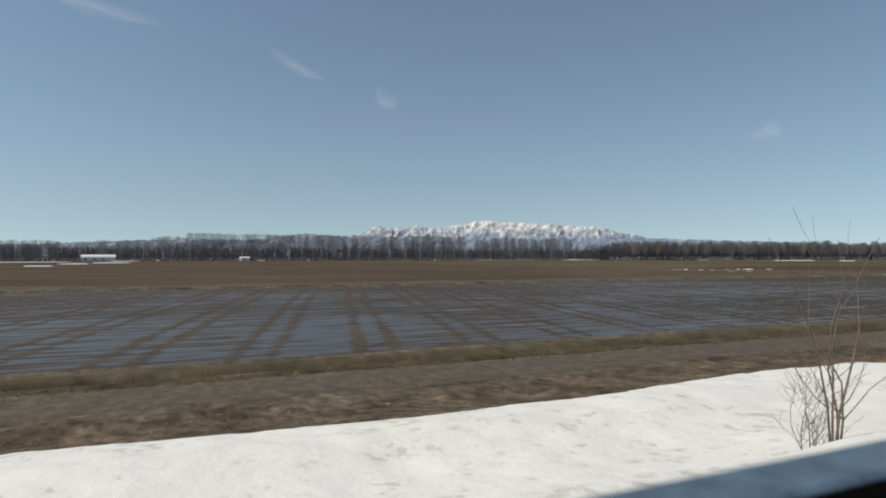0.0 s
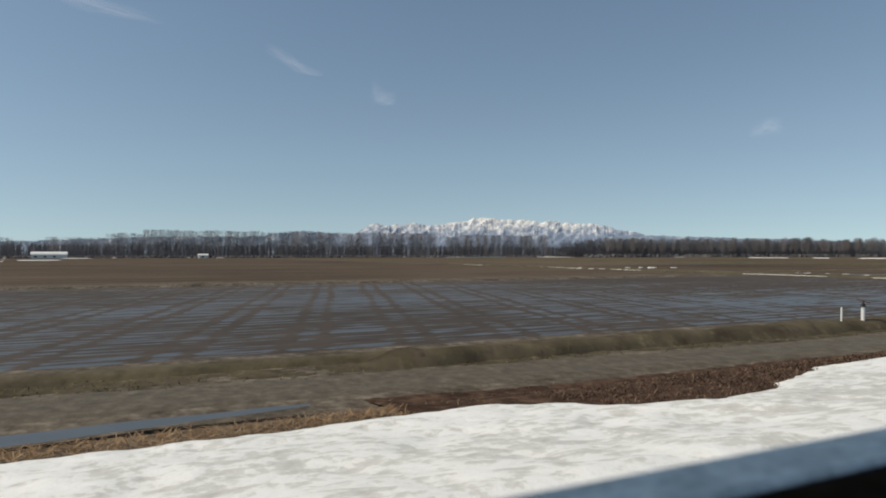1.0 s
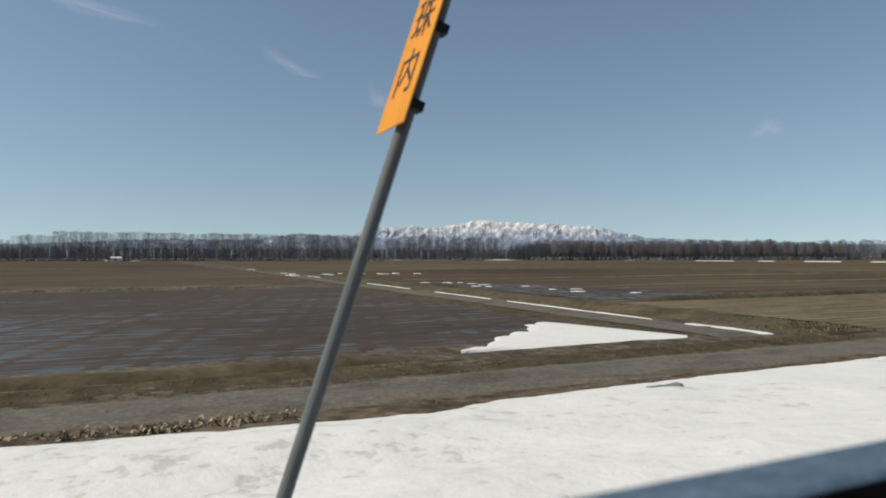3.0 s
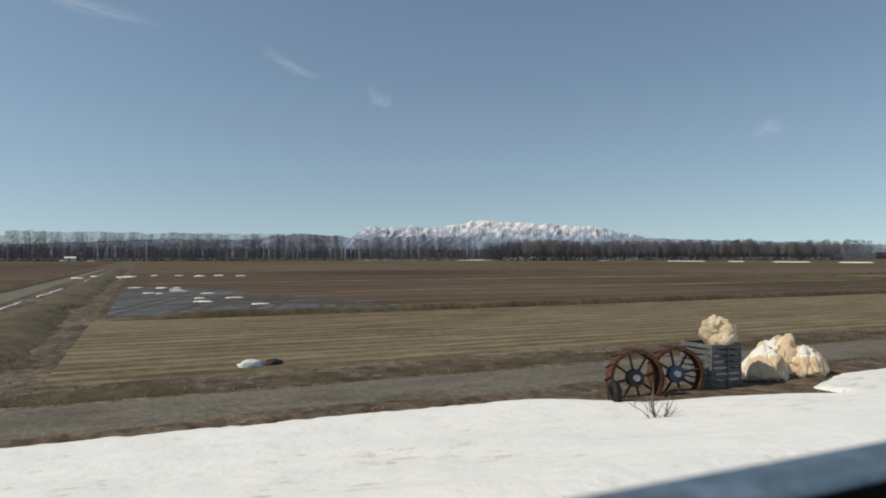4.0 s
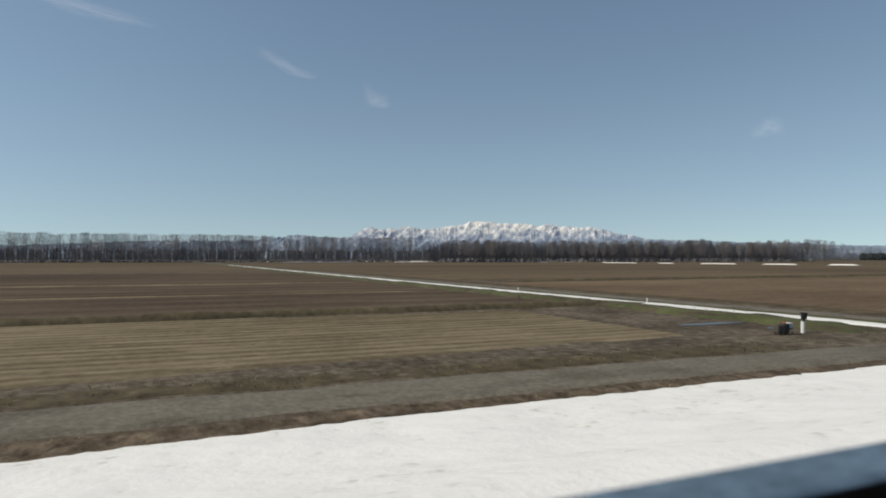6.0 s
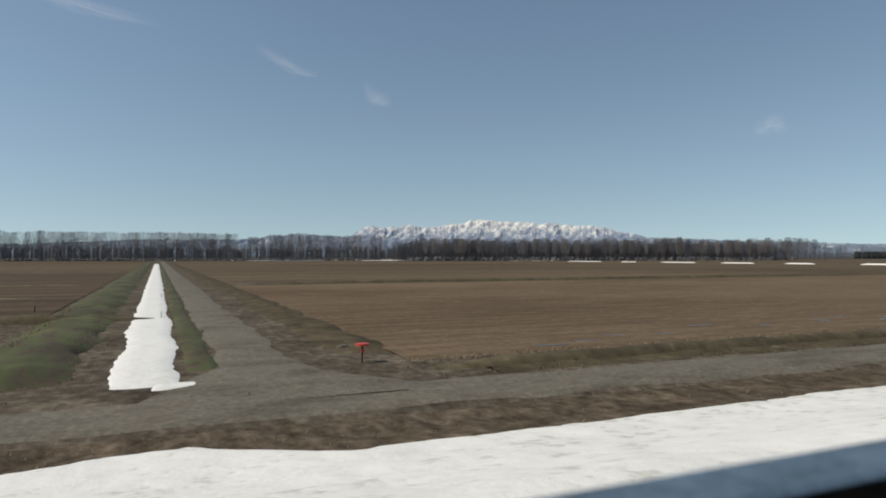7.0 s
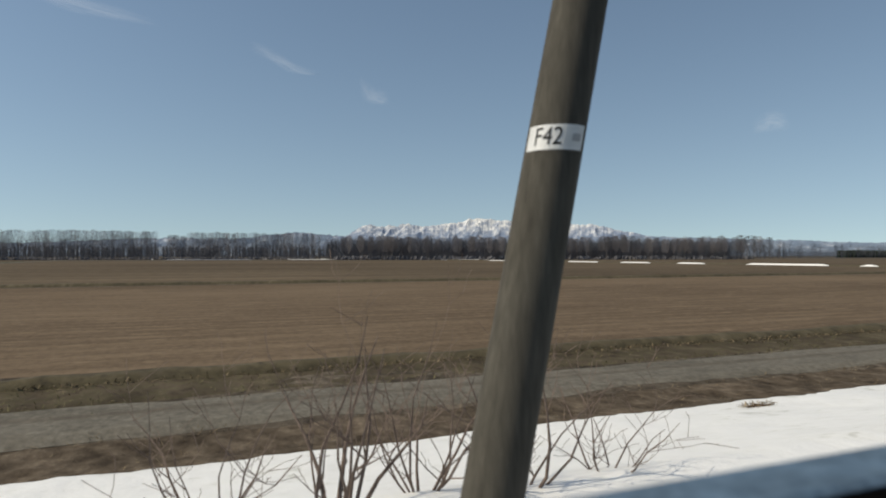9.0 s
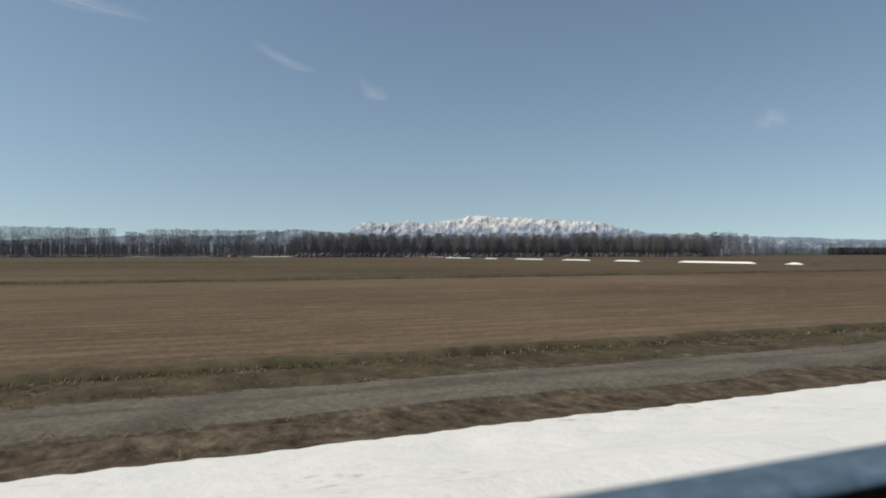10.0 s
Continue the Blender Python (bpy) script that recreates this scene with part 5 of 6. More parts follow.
def shrub(x, y, h, stems, spread, seed, label, levels=2, mat="twig", r=0.014, lean=None, kids=(3, 5), up=0.12, z=None):
    g = random.Random(seed)
    d = math.hypot(y, 0.45 * y)
    p = thing("bare_shrub", x, y, (top(x, y) if z is None else z) - 0.03, label, "shrub", "bare shrubs", 0.55 / d if lean is None else lean)
    for i in range(stems):
        a = 6.283 * (i + g.uniform(-0.3, 0.3)) / stems
        s = spread * g.uniform(0.3, 1.1)
        v, f = [], []
        grow(v, f, g, Vector((math.cos(a) * 0.05, math.sin(a) * 0.05, -0.1)), Vector((math.cos(a) * s, math.sin(a) * s * 0.7, 1)).normalized(),
             h * g.uniform(0.65, 1.05) + 0.1, r * g.uniform(0.7, 1.15) + 0.004 * h, levels, up, kids)
        solid("stem", v, f, MAT[mat], p)
    return p


shrub(8.25, 5.5, 2.9, 5, 0.09, 1, "slender reddish bare shrub with upright stems", 1, r=0.006, kids=(2, 4), up=0.22)
shrub(7.75, 5.5, 1.15, 6, 1.3, 2, "low spreading bare twigs in the snow", 2, r=0.004)
shrub(14.2, 3.7, 1.1, 7, 1.1, 3, "low spreading bare shrub in the snow", 2)
shrub(15.0, 3.9, 0.9, 6, 1.0, 4, "low spreading bare shrub in the snow", 2)
shrub(70.45, 4.3, 1.7, 4, 0.95, 5, "spreading bare shrub with thick crooked stems", 2, "bark", r=0.018, kids=(2, 4))
shrub(71.2, 4.6, 1.2, 5, 0.9, 6, "low bare shrub with arching twigs", 2, "bark")
shrub(145.0, 9.4, 0.75, 5, 0.8, 8, "small bare shrub beside melting snow", 1)
shrub(191.6, 4.9, 1.1, 8, 0.85, 9, "tangled bare shrub with dry vines", 2, "bark", r=0.014, kids=(2, 4), up=-0.02)
shrub(191.6, 5.0, 2.3, 1, 0.05, 10, "thin upright bare sapling", 1, "bark", r=0.016, kids=(3, 5))
shrub(193.8, 4.9, 0.95, 6, 0.45, 11, "small bare shrub in the snow", 1)
shrub(189.6, 4.4, 0.6, 4, 0.6, 12, "small bare twigs in the snow", 1)
shrub(253.9, 5.4, 1.3, 3, 0.9, 13, "few thin arching bare twigs", 1, r=0.006)
shrub(261.9, 4.9, 0.85, 4, 0.40, 14, "small pale bare shrub with broken stems", 1, "wood", r=0.010, kids=(2, 3))
shrub(262.6, 4.6, 1.75, 3, 0.16, 15, "upright bare shrub with fine twigs", 2, "twig", r=0.008, kids=(2, 4))
shrub(292.65, 6.3, 1.0, 5, 0.22, 16, "clump of thick broken bare stems with peeling bark", 1, "bark", r=0.026, kids=(1, 3))
shrub(292.85, 6.35, 1.75, 2, 0.10, 49, "two tall thin bare stems in a clump", 1, "twig", r=0.010, kids=(2, 3))
shrub(292.2, 6.0, 0.75, 7, 1.6, 17, "low sprawling bare twigs", 2, r=0.005, kids=(2, 3), up=0.03)
shrub(293.4, 6.1, 0.7, 6, 1.6, 48, "low sprawling bare twigs", 2, r=0.005, kids=(2, 3), up=0.03)
shrub(294.5, 4.7, 1.5, 9, 2.2, 18, "low arching bare shrub", 2, "bark", r=0.008, up=0.0, kids=(1, 3))
shrub(295.8, 4.8, 1.4, 8, 2.4, 19, "low arching bare shrub", 2, "bark", r=0.009, up=-0.02, kids=(1, 3))
shrub(298.4, 5.2, 2.1, 5, 0.45, 20, "bare shrub with crooked grey stems", 2, "bark", r=0.014, kids=(1, 3))
shrub(300.5, 4.6, 1.9, 8, 2.4, 21, "low sprawling bare shrub", 2, "bark", r=0.010, up=-0.01, kids=(1, 3))
shrub(304.1, 5.8, 2.15, 6, 0.40, 22, "upright bare shrub with dense fine twigs", 2, "twig", r=0.016, kids=(2, 3))
shrub(304.9, 5.3, 1.0, 6, 1.0, 23, "low bare shrub with arching shoots", 2, "bark", r=0.012, kids=(2, 3))
shrub(308.0, 4.5, 1.55, 8, 0.85, 24, "spreading bare shrub behind a pole", 2, "twig", r=0.014, kids=(2, 3))
shrub(309.6, 4.7, 1.15, 8, 1.1, 25, "spreading bare shrub in the snow", 2, "twig", r=0.012, kids=(2, 3))
shrub(315.25, 4.8, 0.75, 5, 0.6, 26, "small bare shrub in the snow", 1)
shrub(323.3, 4.3, 0.95, 4, 0.25, 27, "thin upright bare twigs", 1, r=0.005)
shrub(324.7, 4.7, 0.75, 4, 0.9, 28, "thin arching bare twigs", 1, r=0.006)
shrub(328.4, 4.9, 0.85, 4, 0.7, 29, "small crooked bare shrub in the snow", 1, "bark", r=0.012)
shrub(334.2, 4.6, 1.95, 5, 0.28, 30, "upright bare shrub with fine twigs", 2, "twig", r=0.010, kids=(4, 6))
shrub(334.9, 4.7, 1.2, 4, 0.55, 31, "small crooked bare shrub", 2, "bark", r=0.012)
shrub(307.2, 4.9, 1.2, 8, 1.5, 41, "wide low bare shrub in the snow", 2, "twig", r=0.008, kids=(2, 3), up=0.05)
shrub(308.9, 5.2, 1.5, 9, 1.0, 42, "spreading bare shrub with fine twigs", 2, "twig", r=0.009, kids=(2, 3), up=0.08)
shrub(310.6, 5.0, 0.9, 8, 1.4, 43, "wide low bare shrub in the snow", 2, "twig", r=0.008, kids=(2, 3), up=0.04)
shrub(71.0, 4.4, 1.6, 3, 1.1, 45, "bare shrub with thin leaning stems", 2, "bark", r=0.010, kids=(2, 4))
shrub(303.2, 5.2, 1.5, 9, 2.2, 46, "low tangled bare shrub", 2, "twig", r=0.008, kids=(1, 3), up=0.0)
shrub(296.9, 5.0, 1.5, 9, 2.2, 47, "low tangled bare shrub", 2, "twig", r=0.008, kids=(1, 3), up=0.0)
for i, (x, y) in enumerate([(160.4, 9.4), (164.6, 10.3), (172.8, 6.5), (149.8, 5.0), (150.4, 5.3), (151.3, 5.2)]):
    shrub(x, y, 0.45, 3, 0.7, 70 + i, "dead stalk sticking out of the snow", 0, r=0.006)


def sapling(y, stems, seed, label, r=0.05):
    """Stems, each a base, bends and tips in the plane y: every tip leaves the last bend."""
    g = random.Random(seed)
    x0, z0 = stems[0][0][0]
    p = thing("bare_sapling", x0, y, z0, label, "tree", "bare saplings")
    for way, tips in stems:
        v, f = [], []
        pts = []
        for (ax, az), (bx, bz) in zip(way, way[1:]):
            for k in range(4):
                t = k / 4
                pts.append(Vector((ax + (bx - ax) * t - x0 + g.gauss(0, 0.018), g.gauss(0, 0.03), az + (bz - az) * t - z0)))
        pts.append(Vector((way[-1][0] - x0, 0, way[-1][1] - z0)))
        n = len(pts)
        tube(v, f, pts, [r * (1 - 0.62 * i / (n - 1)) for i in range(n)], 8)
        for tx, tz in tips:
            e = Vector((tx - x0, g.uniform(-0.5, 0.5), tz - z0)) - pts[-1]
            q = [pts[-1] + e * (k / 6) + Vector((g.gauss(0, 0.05), g.gauss(0, 0.05), g.gauss(0, 0.03))) * (0 < k < 6) + Vector((0, 0, -0.10)) * math.sin(math.pi * k / 6) for k in range(7)]
            tube(v, f, q, [r * 0.40 * (1 - 0.8 * k / 6) for k in range(7)], 6)
            for k in range(1, 6):
                if g.random() < 0.75:
                    a = g.uniform(0, 6.283)
                    grow(v, f, g, q[k].copy(), (e.normalized() * 0.7 + Vector((math.cos(a), math.sin(a), 0.5))).normalized(), e.length * g.uniform(0.18, 0.38), r * 0.16, 0, 0.15)
        for _ in range(3):
            i = g.randint(n // 3, n - 2)
            a = g.uniform(0, 6.283)
            grow(v, f, g, pts[i].copy(), Vector((math.cos(a), math.sin(a), 0.8)).normalized(), g.uniform(0.4, 1.1), r * 0.22, 0, 0.1)
        solid("stem", v, f, MAT["bark"], p, True)
    return p


sapling(10.06, [([(185.76, 0.3), (185.67, 1.84), (185.55, 3.29)], [(185.08, 5.51), (186.26, 5.38)]),
              ([(185.93, 0.3), (186.45, 1.79), (186.91, 3.91)], [(186.67, 6.52), (187.11, 6.22), (188.46, 6.19), (187.19, 5.66)])], 81, "tall bare grey sapling in several stems", 0.072)
sapling(8.0, [([(185.8, 0.45), (187.2, 2.94)], [(188.27, 4.07)]), ([(185.92, 0.45), (187.2, 1.91)], [(188.23, 2.72)])], 82, "slanting bare sapling with pale bark", 0.050)
sapling(10.6, [([(188.19, 0.12), (188.15, 1.6), (188.21, 3.08)], [(187.38, 4.6), (190.02, 5.45), (189.38, 4.69)])], 83, "bare forked sapling in the snow", 0.065)
sapling(10.8, [([(189.2, 0.2), (189.42, 2.75)], [(190.07, 5.38)])], 84, "thin bare sapling in the snow", 0.034)
sapling(10.8, [([(189.92, 0.2), (190.09, 2.53)], [(191.59, 5.03)])], 85, "thin bare sapling in the snow", 0.034)
sapling(8.0, [([(183.34, 0.6), (183.45, 1.8), (183.52, 2.72)], [(183.46, 3.32), (183.76, 3.2)])], 86, "thin bare sapling with cut twigs", 0.036)
sapling(5.0, [([(187.64, 1.3), (187.78, 2.4), (187.96, 3.54)], [(188.0, 3.99)]), ([(187.70, 1.3), (187.85, 2.2)], [(188.29, 2.96)])], 87, "thin bare sapling in the snow", 0.028)
shrub(186.2, 9.0, 0.6, 9, 1.3, 88, "heap of dead twigs round the foot of a sapling", 1, r=0.005, kids=(4, 6))
shrub(189.3, 10.4, 0.6, 8, 1.1, 89, "withered plants round the foot of a sapling", 1, r=0.006)


# ---- farm gear left at the foot of the bank ----
def iron_wheel(x, y, z, turn, seed, paint, label):
    """A lugged iron tractor wheel standing on its rim."""
    R = 0.67
    p = thing("iron_wheel", x, y, z, label, "wheel", "iron wheels", 0.0, turn)
    up = Matrix.Translation((0, 0, R - 0.12)) @ Matrix.Rotation(radians(-6), 4, "X") @ Matrix.Rotation(radians(90), 4, "X")
    v, f, n = [], [], 40
    for w, r in ((-0.17, R), (0.17, R), (0.17, R - 0.022), (-0.17, R - 0.022)):
        v += [up @ Vector((r * math.cos(6.2832 * k / n), r * math.sin(6.2832 * k / n), w)) for k in range(n)]
    for s in range(4):
        for k in range(n):
            f.append((s * n + k, s * n + (k + 1) % n, ((s + 1) % 4) * n + (k + 1) % n, ((s + 1) % 4) * n + k))
    solid("rim", v, f, MAT["rust"], p)
    for w in (-0.15, 0.15):
        v, f, m = [], [], 40
        for rr, ww in ((R - 0.02, w - 0.02), (R - 0.02, w + 0.02), (R - 0.085, w + 0.02), (R - 0.085, w - 0.02)):
            v += [up @ Vector((rr * math.cos(6.2832 * k / m), rr * math.sin(6.2832 * k / m), ww)) for k in range(m)]
        for s in range(4):
            for k in range(m):
                f.append((s * m + k, s * m + (k + 1) % m, ((s + 1) % 4) * m + (k + 1) % m, ((s + 1) % 4) * m + k))
        solid("rim_flange", v, f, MAT["rust"], p)
    for k in range(14):
        bm = bmesh.new()
        box(bm, (0.05, 0.014, 0.38), (R + 0.018, 0, 0), 0.003, Matrix.Rotation(radians(18), 4, "X"))
        bmesh.ops.transform(bm, matrix=up @ Matrix.Rotation(6.2832 * k / 14, 4, "Z"), verts=bm.verts)
        part("lug", bm, MAT["rust"], p)
    for k in range(8):
        bm = bmesh.new()
        a = 6.2832 * (k + 0.25) / 8
        rod(bm, (0.20 * math.cos(a), 0.20 * math.sin(a), 0), ((R - 0.03) * math.cos(a), (R - 0.03) * math.sin(a), 0.02 * (-1) ** k), 0.032, 0.030, 8)
        bmesh.ops.transform(bm, matrix=up, verts=bm.verts)
        part("spoke", bm, MAT["rust"], p)
    bm = bmesh.new()
    rod(bm, (0, 0, -0.07), (0, 0, 0.09), 0.215, 0.20, 24)
    bmesh.ops.transform(bm, matrix=up, verts=bm.verts)
    hub = part("hub", bm, paint, p, "dark painted hub disc")
    bm = bmesh.new()
    rod(bm, (0, 0, 0.06), (0, 0, 0.16), 0.085, 0.075, 18)
    bmesh.ops.transform(bm, matrix=up, verts=bm.verts)
    part("hub_cap", bm, MAT["steel"], hub, "bare steel hub end")
    return p


MAT["hub_dark"] = matter("old black paint", [(0.3, (0.020, 0.020, 0.021)), (0.7, (0.055, 0.050, 0.048))], 10.0, None, "thing", (1, 1, 1), 0.7, 0.2, 0.002)
MAT["hub_blue"] = matter("worn blue paint", [(0.3, (0.020, 0.035, 0.075)), (0.6, (0.030, 0.065, 0.13)), (0.8, (0.07, 0.05, 0.04))], 8.0, None, "thing", (1, 1, 1), 0.6, 0.2, 0.002)
iron_wheel(147.01, 12.35, -0.02, -16, 1, MAT["hub_dark"], "rusty lugged iron tractor wheel with a black hub")
iron_wheel(148.38, 12.45, -0.04, -20, 2, MAT["hub_blue"], "rusty lugged iron tractor wheel with a blue hub")


def small_tyre():
    p = thing("tyre", 146.05, 11.9, 0.05, "small worn black tyre on bare ground", "tyre", "", 0, 70)
    v, f, n, m = [], [], 26, 8
    for i in range(n):
        a = 6.2832 * i / n
        for j in range(m):
            b = 6.2832 * j / m
            r = 0.22 + 0.085 * math.cos(b)
            v.append((r * math.cos(a), 0.10 * math.sin(b), 0.27 + r * math.sin(a)))
    f = [(i * m + j, ((i + 1) % n) * m + j, ((i + 1) % n) * m + (j + 1) % m, i * m + (j + 1) % m) for i in range(n) for j in range(m)]
    solid("tread", v, f, MAT["rubber"], p, True)


small_tyre()


def slatted_crate():
    MAT["slat"] = matter("grey painted slats", [(0.3, (0.085, 0.095, 0.10)), (0.7, (0.16, 0.175, 0.18))], 8.0, (1.5, 0.75, 1.1), "thing", (0.3, 1, 1), 0.75, 0.3, 0.003)
    W, D, Hh = 1.10, 1.0, 1.24
    p = thing("harvest_crate", 149.84, 12.75, -0.06, "grey slatted harvest crate standing on bare ground", "crate", "", 0.03, 3)
    for sx in (-1, 1):
        for sy in (-1, 1):
            bm = bmesh.new()
            box(bm, (0.07, 0.07, Hh), (sx * (W / 2 - 0.035), sy * (D / 2 - 0.035), Hh / 2), 0.006)
            part("corner_post", bm, MAT["slat"], p)
    bm = bmesh.new()
    box(bm, (0.05, 0.035, Hh - 0.04), (0.02, -D / 2 - 0.02, Hh / 2), 0.005)
    part("brace", bm, MAT["slat"], p)
    for side in range(4):
        for k in range(8):
            bm = bmesh.new()
            ln = W - 0.06 if side < 2 else D - 0.06
            z = 0.12 + k * (Hh - 0.18) / 7
            if side < 2:
                box(bm, (ln, 0.022, 0.105), (0, (-1) ** side * -(D / 2 - 0.012), z), 0.004)
            else:
                box(bm, (0.022, ln, 0.105), ((-1) ** side * (W / 2 - 0.012), 0, z), 0.004)
            part("slat", bm, MAT["slat"], p)
    bm = bmesh.new()
    box(bm, (W - 0.02, D - 0.02, 0.04), (0, 0, 0.06), 0.004)
    part("floor_board", bm, MAT["slat"], p)


slatted_crate()


def sack_matter(name, tint, low):
    m, n, l, b = shader(name, 0.7, 0, 0.3)
    v = place(n, l, "thing", (1, 1, 1))
    g = cloudy(n, l, v, 1.1, 2.0)
    fine = cloudy(n, l, v, 12.0, 6.0)
    l.new(ramp(n, l, num(n, l, "MULTIPLY_ADD", fine, 0.08, g), [(0.51, low), (0.56, tint), (0.66, tint), (0.72, low)]), b.inputs["Base Color"])
    relief(n, l, b, fine, 0.4, 0.01)
    return m


MAT["sack_white"] = sack_matter("white woven sacking", (0.74, 0.71, 0.66), (0.58, 0.45, 0.30))
MAT["sack_tan"] = sack_matter("tan woven sacking", (0.58, 0.49, 0.36), (0.50, 0.40, 0.27))


def sack(x, y, z, rx, ry, rz, seed, mat, label, turn=0.0, knot=(0.3, -0.2)):
    """A slack, filled sack: broad sagging panels, with folds that run out from a gathered knot."""
    g = random.Random(seed)
    p = thing("sack", x, y, z, label, "sack", "filled sacks", 0, turn)
    bm = bmesh.new()
    bmesh.ops.create_icosphere(bm, subdivisions=6, radius=1.0)
    up = Vector((knot[0], knot[1], 0.85)).normalized()
    side = up.orthogonal().normalized()
    fore = up.cross(side)
    folds, turn0 = g.randint(4, 6), g.uniform(0, 6)
    panels = [(Vector((g.gauss(0, 1), g.gauss(0, 1), g.gauss(0, 0.7))).normalized(), g.uniform(0.70, 0.92)) for _ in range(13)]
    for vtx in bm.verts:
        c = vtx.co.copy()
        k = 1.05 + 0.34 * noise.noise((c.x * 1.2 + seed, c.y * 1.2, c.z * 1.2))
        for d, reach in panels:
            k -= 0.8 * max(0.0, c.dot(d) * k - reach)
        wander = 0.9 * noise.noise((c.x * 1.5 + 7, c.y * 1.5, c.z * 1.5 + seed))
        a = math.atan2(c.dot(fore), c.dot(side)) + wander
        h = c.dot(up)
        spread = math.sqrt(max(0.0, 1 - h * h))
        k -= 0.13 * (1 - abs(math.sin(a * folds / 2 + turn0)) ** 0.5) * smooth01((h + 0.5) / 1.1) * smooth01(spread / 0.5)
        k -= 0.035 * (1 - abs(math.sin(a * folds * 1.5 + 2 * turn0)) ** 0.5) * smooth01(h / 0.8) * smooth01(spread / 0.4)
        k -= 0.10 * smooth01((h - 0.80) / 0.12) * (1 - smooth01((h - 0.95) / 0.03))
        k += 0.06 * smooth01((h - 0.94) / 0.05) * (0.3 + 0.9 * noise.noise((c.x * 5, c.y * 5, seed)))
        q = Vector((c.x * 2.0 + seed, c.y * 2.0, c.z * 1.2)) + 0.5 * noise.noise_vector(c * 1.3)
        k -= 0.07 * max(0.0, 1 - 6 * abs(noise.noise(q)))
        q = Vector((c.x * 4.5 + seed, c.y * 4.5, c.z * 3.0)) + 0.5 * noise.noise_vector(c * 2.5)
        k -= 0.018 * max(0.0, 1 - 4 * abs(noise.noise(q)))
        zz = c.z * k
        if zz < -0.62:
            zz = -0.62 + (zz + 0.62) * 0.15
        bulge = 1.0 + 0.10 * smooth01((0.2 - zz) / 0.6)
        vtx.co = (c.x * k * rx * bulge, c.y * k * ry * bulge, (zz + 0.62) * rz / 1.5)
    part("body", bm, mat, p, "", True)
    return p


sack(150.12, 12.7, 1.12, 0.62, 0.50, 0.70, 3, MAT["sack_tan"], "crumpled tan sack on top of a crate", 10, (-0.7, -0.3))
sack(152.20, 13.0, -0.10, 0.80, 0.66, 0.98, 8, MAT["sack_white"], "bulging white and tan sack in a heap", 30, (0.5, -0.2))
sack(153.34, 13.45, -0.10, 0.78, 0.62, 1.14, 11, MAT["sack_white"], "tall white sack in a heap", -20, (0.2, -0.3))
sack(153.62, 12.80, -0.10, 0.80, 0.60, 0.90, 14, MAT["sack_white"], "bulging white sack beside the snow", 50, (-0.3, 0.3))


# ---- stumps, stakes and field fittings ----
def old_post(x, y, w, h, seed, label, bark=True):
    g = random.Random(seed)
    p = thing("timber_post", x, y, top(x, y) - 0.05, label, "post", "old timber posts", 0.05, g.uniform(-15, 15))
    bm = bmesh.new()
    box(bm, (w, w, h), (0, 0, h / 2), 0.02)
    part("post", bm, MAT["wood"], p)
    if bark:
        bm = bmesh.new()
        box(bm, (w * 0.8, w * 0.35, h * 0.45), (w * 0.35, -w * 0.25, h * 0.2), 0.03, Matrix.Rotation(0.15, 4, "Y"))
        part("side_block", bm, MAT["wood"], p)
        v, f = [], []
        for _ in range(9):
            q = Vector((w * g.uniform(0.2, 0.7), -w * 0.55, h * g.uniform(0.15, 0.8)))
            e = Vector((g.uniform(-0.1, 0.25), g.uniform(-0.1, 0.05), g.uniform(-0.22, 0.12)))
            s = Vector((0.018, 0, 0.018))
            k = len(v)
            v += [q - s, q + s, q + e]
            f.append((k, k + 1, k + 2))
        solid("dry_leaves", v, f, MAT["straw"], p)


old_post(121.75, 10.2, 0.26, 0.85, 1, "weathered timber post with dry fern at its foot")
old_post(124.15, 10.4, 0.24, 0.90, 2, "weathered timber post in the snow")
old_post(120.20, 7.5, 0.24, 0.85, 3, "weathered timber post in the snow")
old_post(127.30, 11.1, 0.26, 0.80, 4, "weathered timber post in the snow", False)


def marker_post(x, y, h, r, mat, cap, label, z=None):
    p = thing("marker_post", x, y, (bank(y, x) if z is None else z) - 0.02, label, "post", "marker posts", 0.03)
    bm = bmesh.new()
    rod(bm, (0, 0, 0), (0, 0, h), r, r, 12)
    part("shaft", bm, mat, p)
    if cap:
        bm = bmesh.new()
        rod(bm, (0, 0, h), (0, 0, h + 0.07), r * 1.12, r * 0.9, 12)
        part("cap", bm, cap, p)
    return p


MAT["white_pvc"] = matter("white plastic pipe", [(0.3, (0.62, 0.63, 0.62)), (0.7, (0.78, 0.78, 0.77))], 6.0, None, "thing", (1, 1, 1), 0.5, 0.05, 0.001)
MAT["red"] = matter("faded red plastic", [(0.3, (0.48, 0.045, 0.035)), (0.7, (0.62, 0.09, 0.06))], 6.0, None, "thing", (1, 1, 1), 0.5, 0.05, 0.001)
MAT["blue_cap"] = matter("blue paint", [(0.3, (0.06, 0.17, 0.34)), (0.7, (0.10, 0.25, 0.45))], 6.0, None, "thing", (1, 1, 1), 0.5, 0.05, 0.001)
marker_post(66.18, 7.44, 0.54, 0.060, MAT["white_pvc"], None, "short white marker post at the edge of the snow", top(66.18, 7.44))
marker_post(66.08, 6.6, 0.26, 0.056, MAT["plate"], MAT["blue_cap"], "short grey marker post with a blue cap", top(66.08, 6.6))
marker_post(62.44, 18.7, 0.60, 0.04, MAT["white_pvc"], None, "white plastic post beside the flooded field", 0.45)
marker_post(71.17, 18.7, 0.52, 0.04, MAT["white_pvc"], None, "white plastic post beside the flooded field", 0.45)
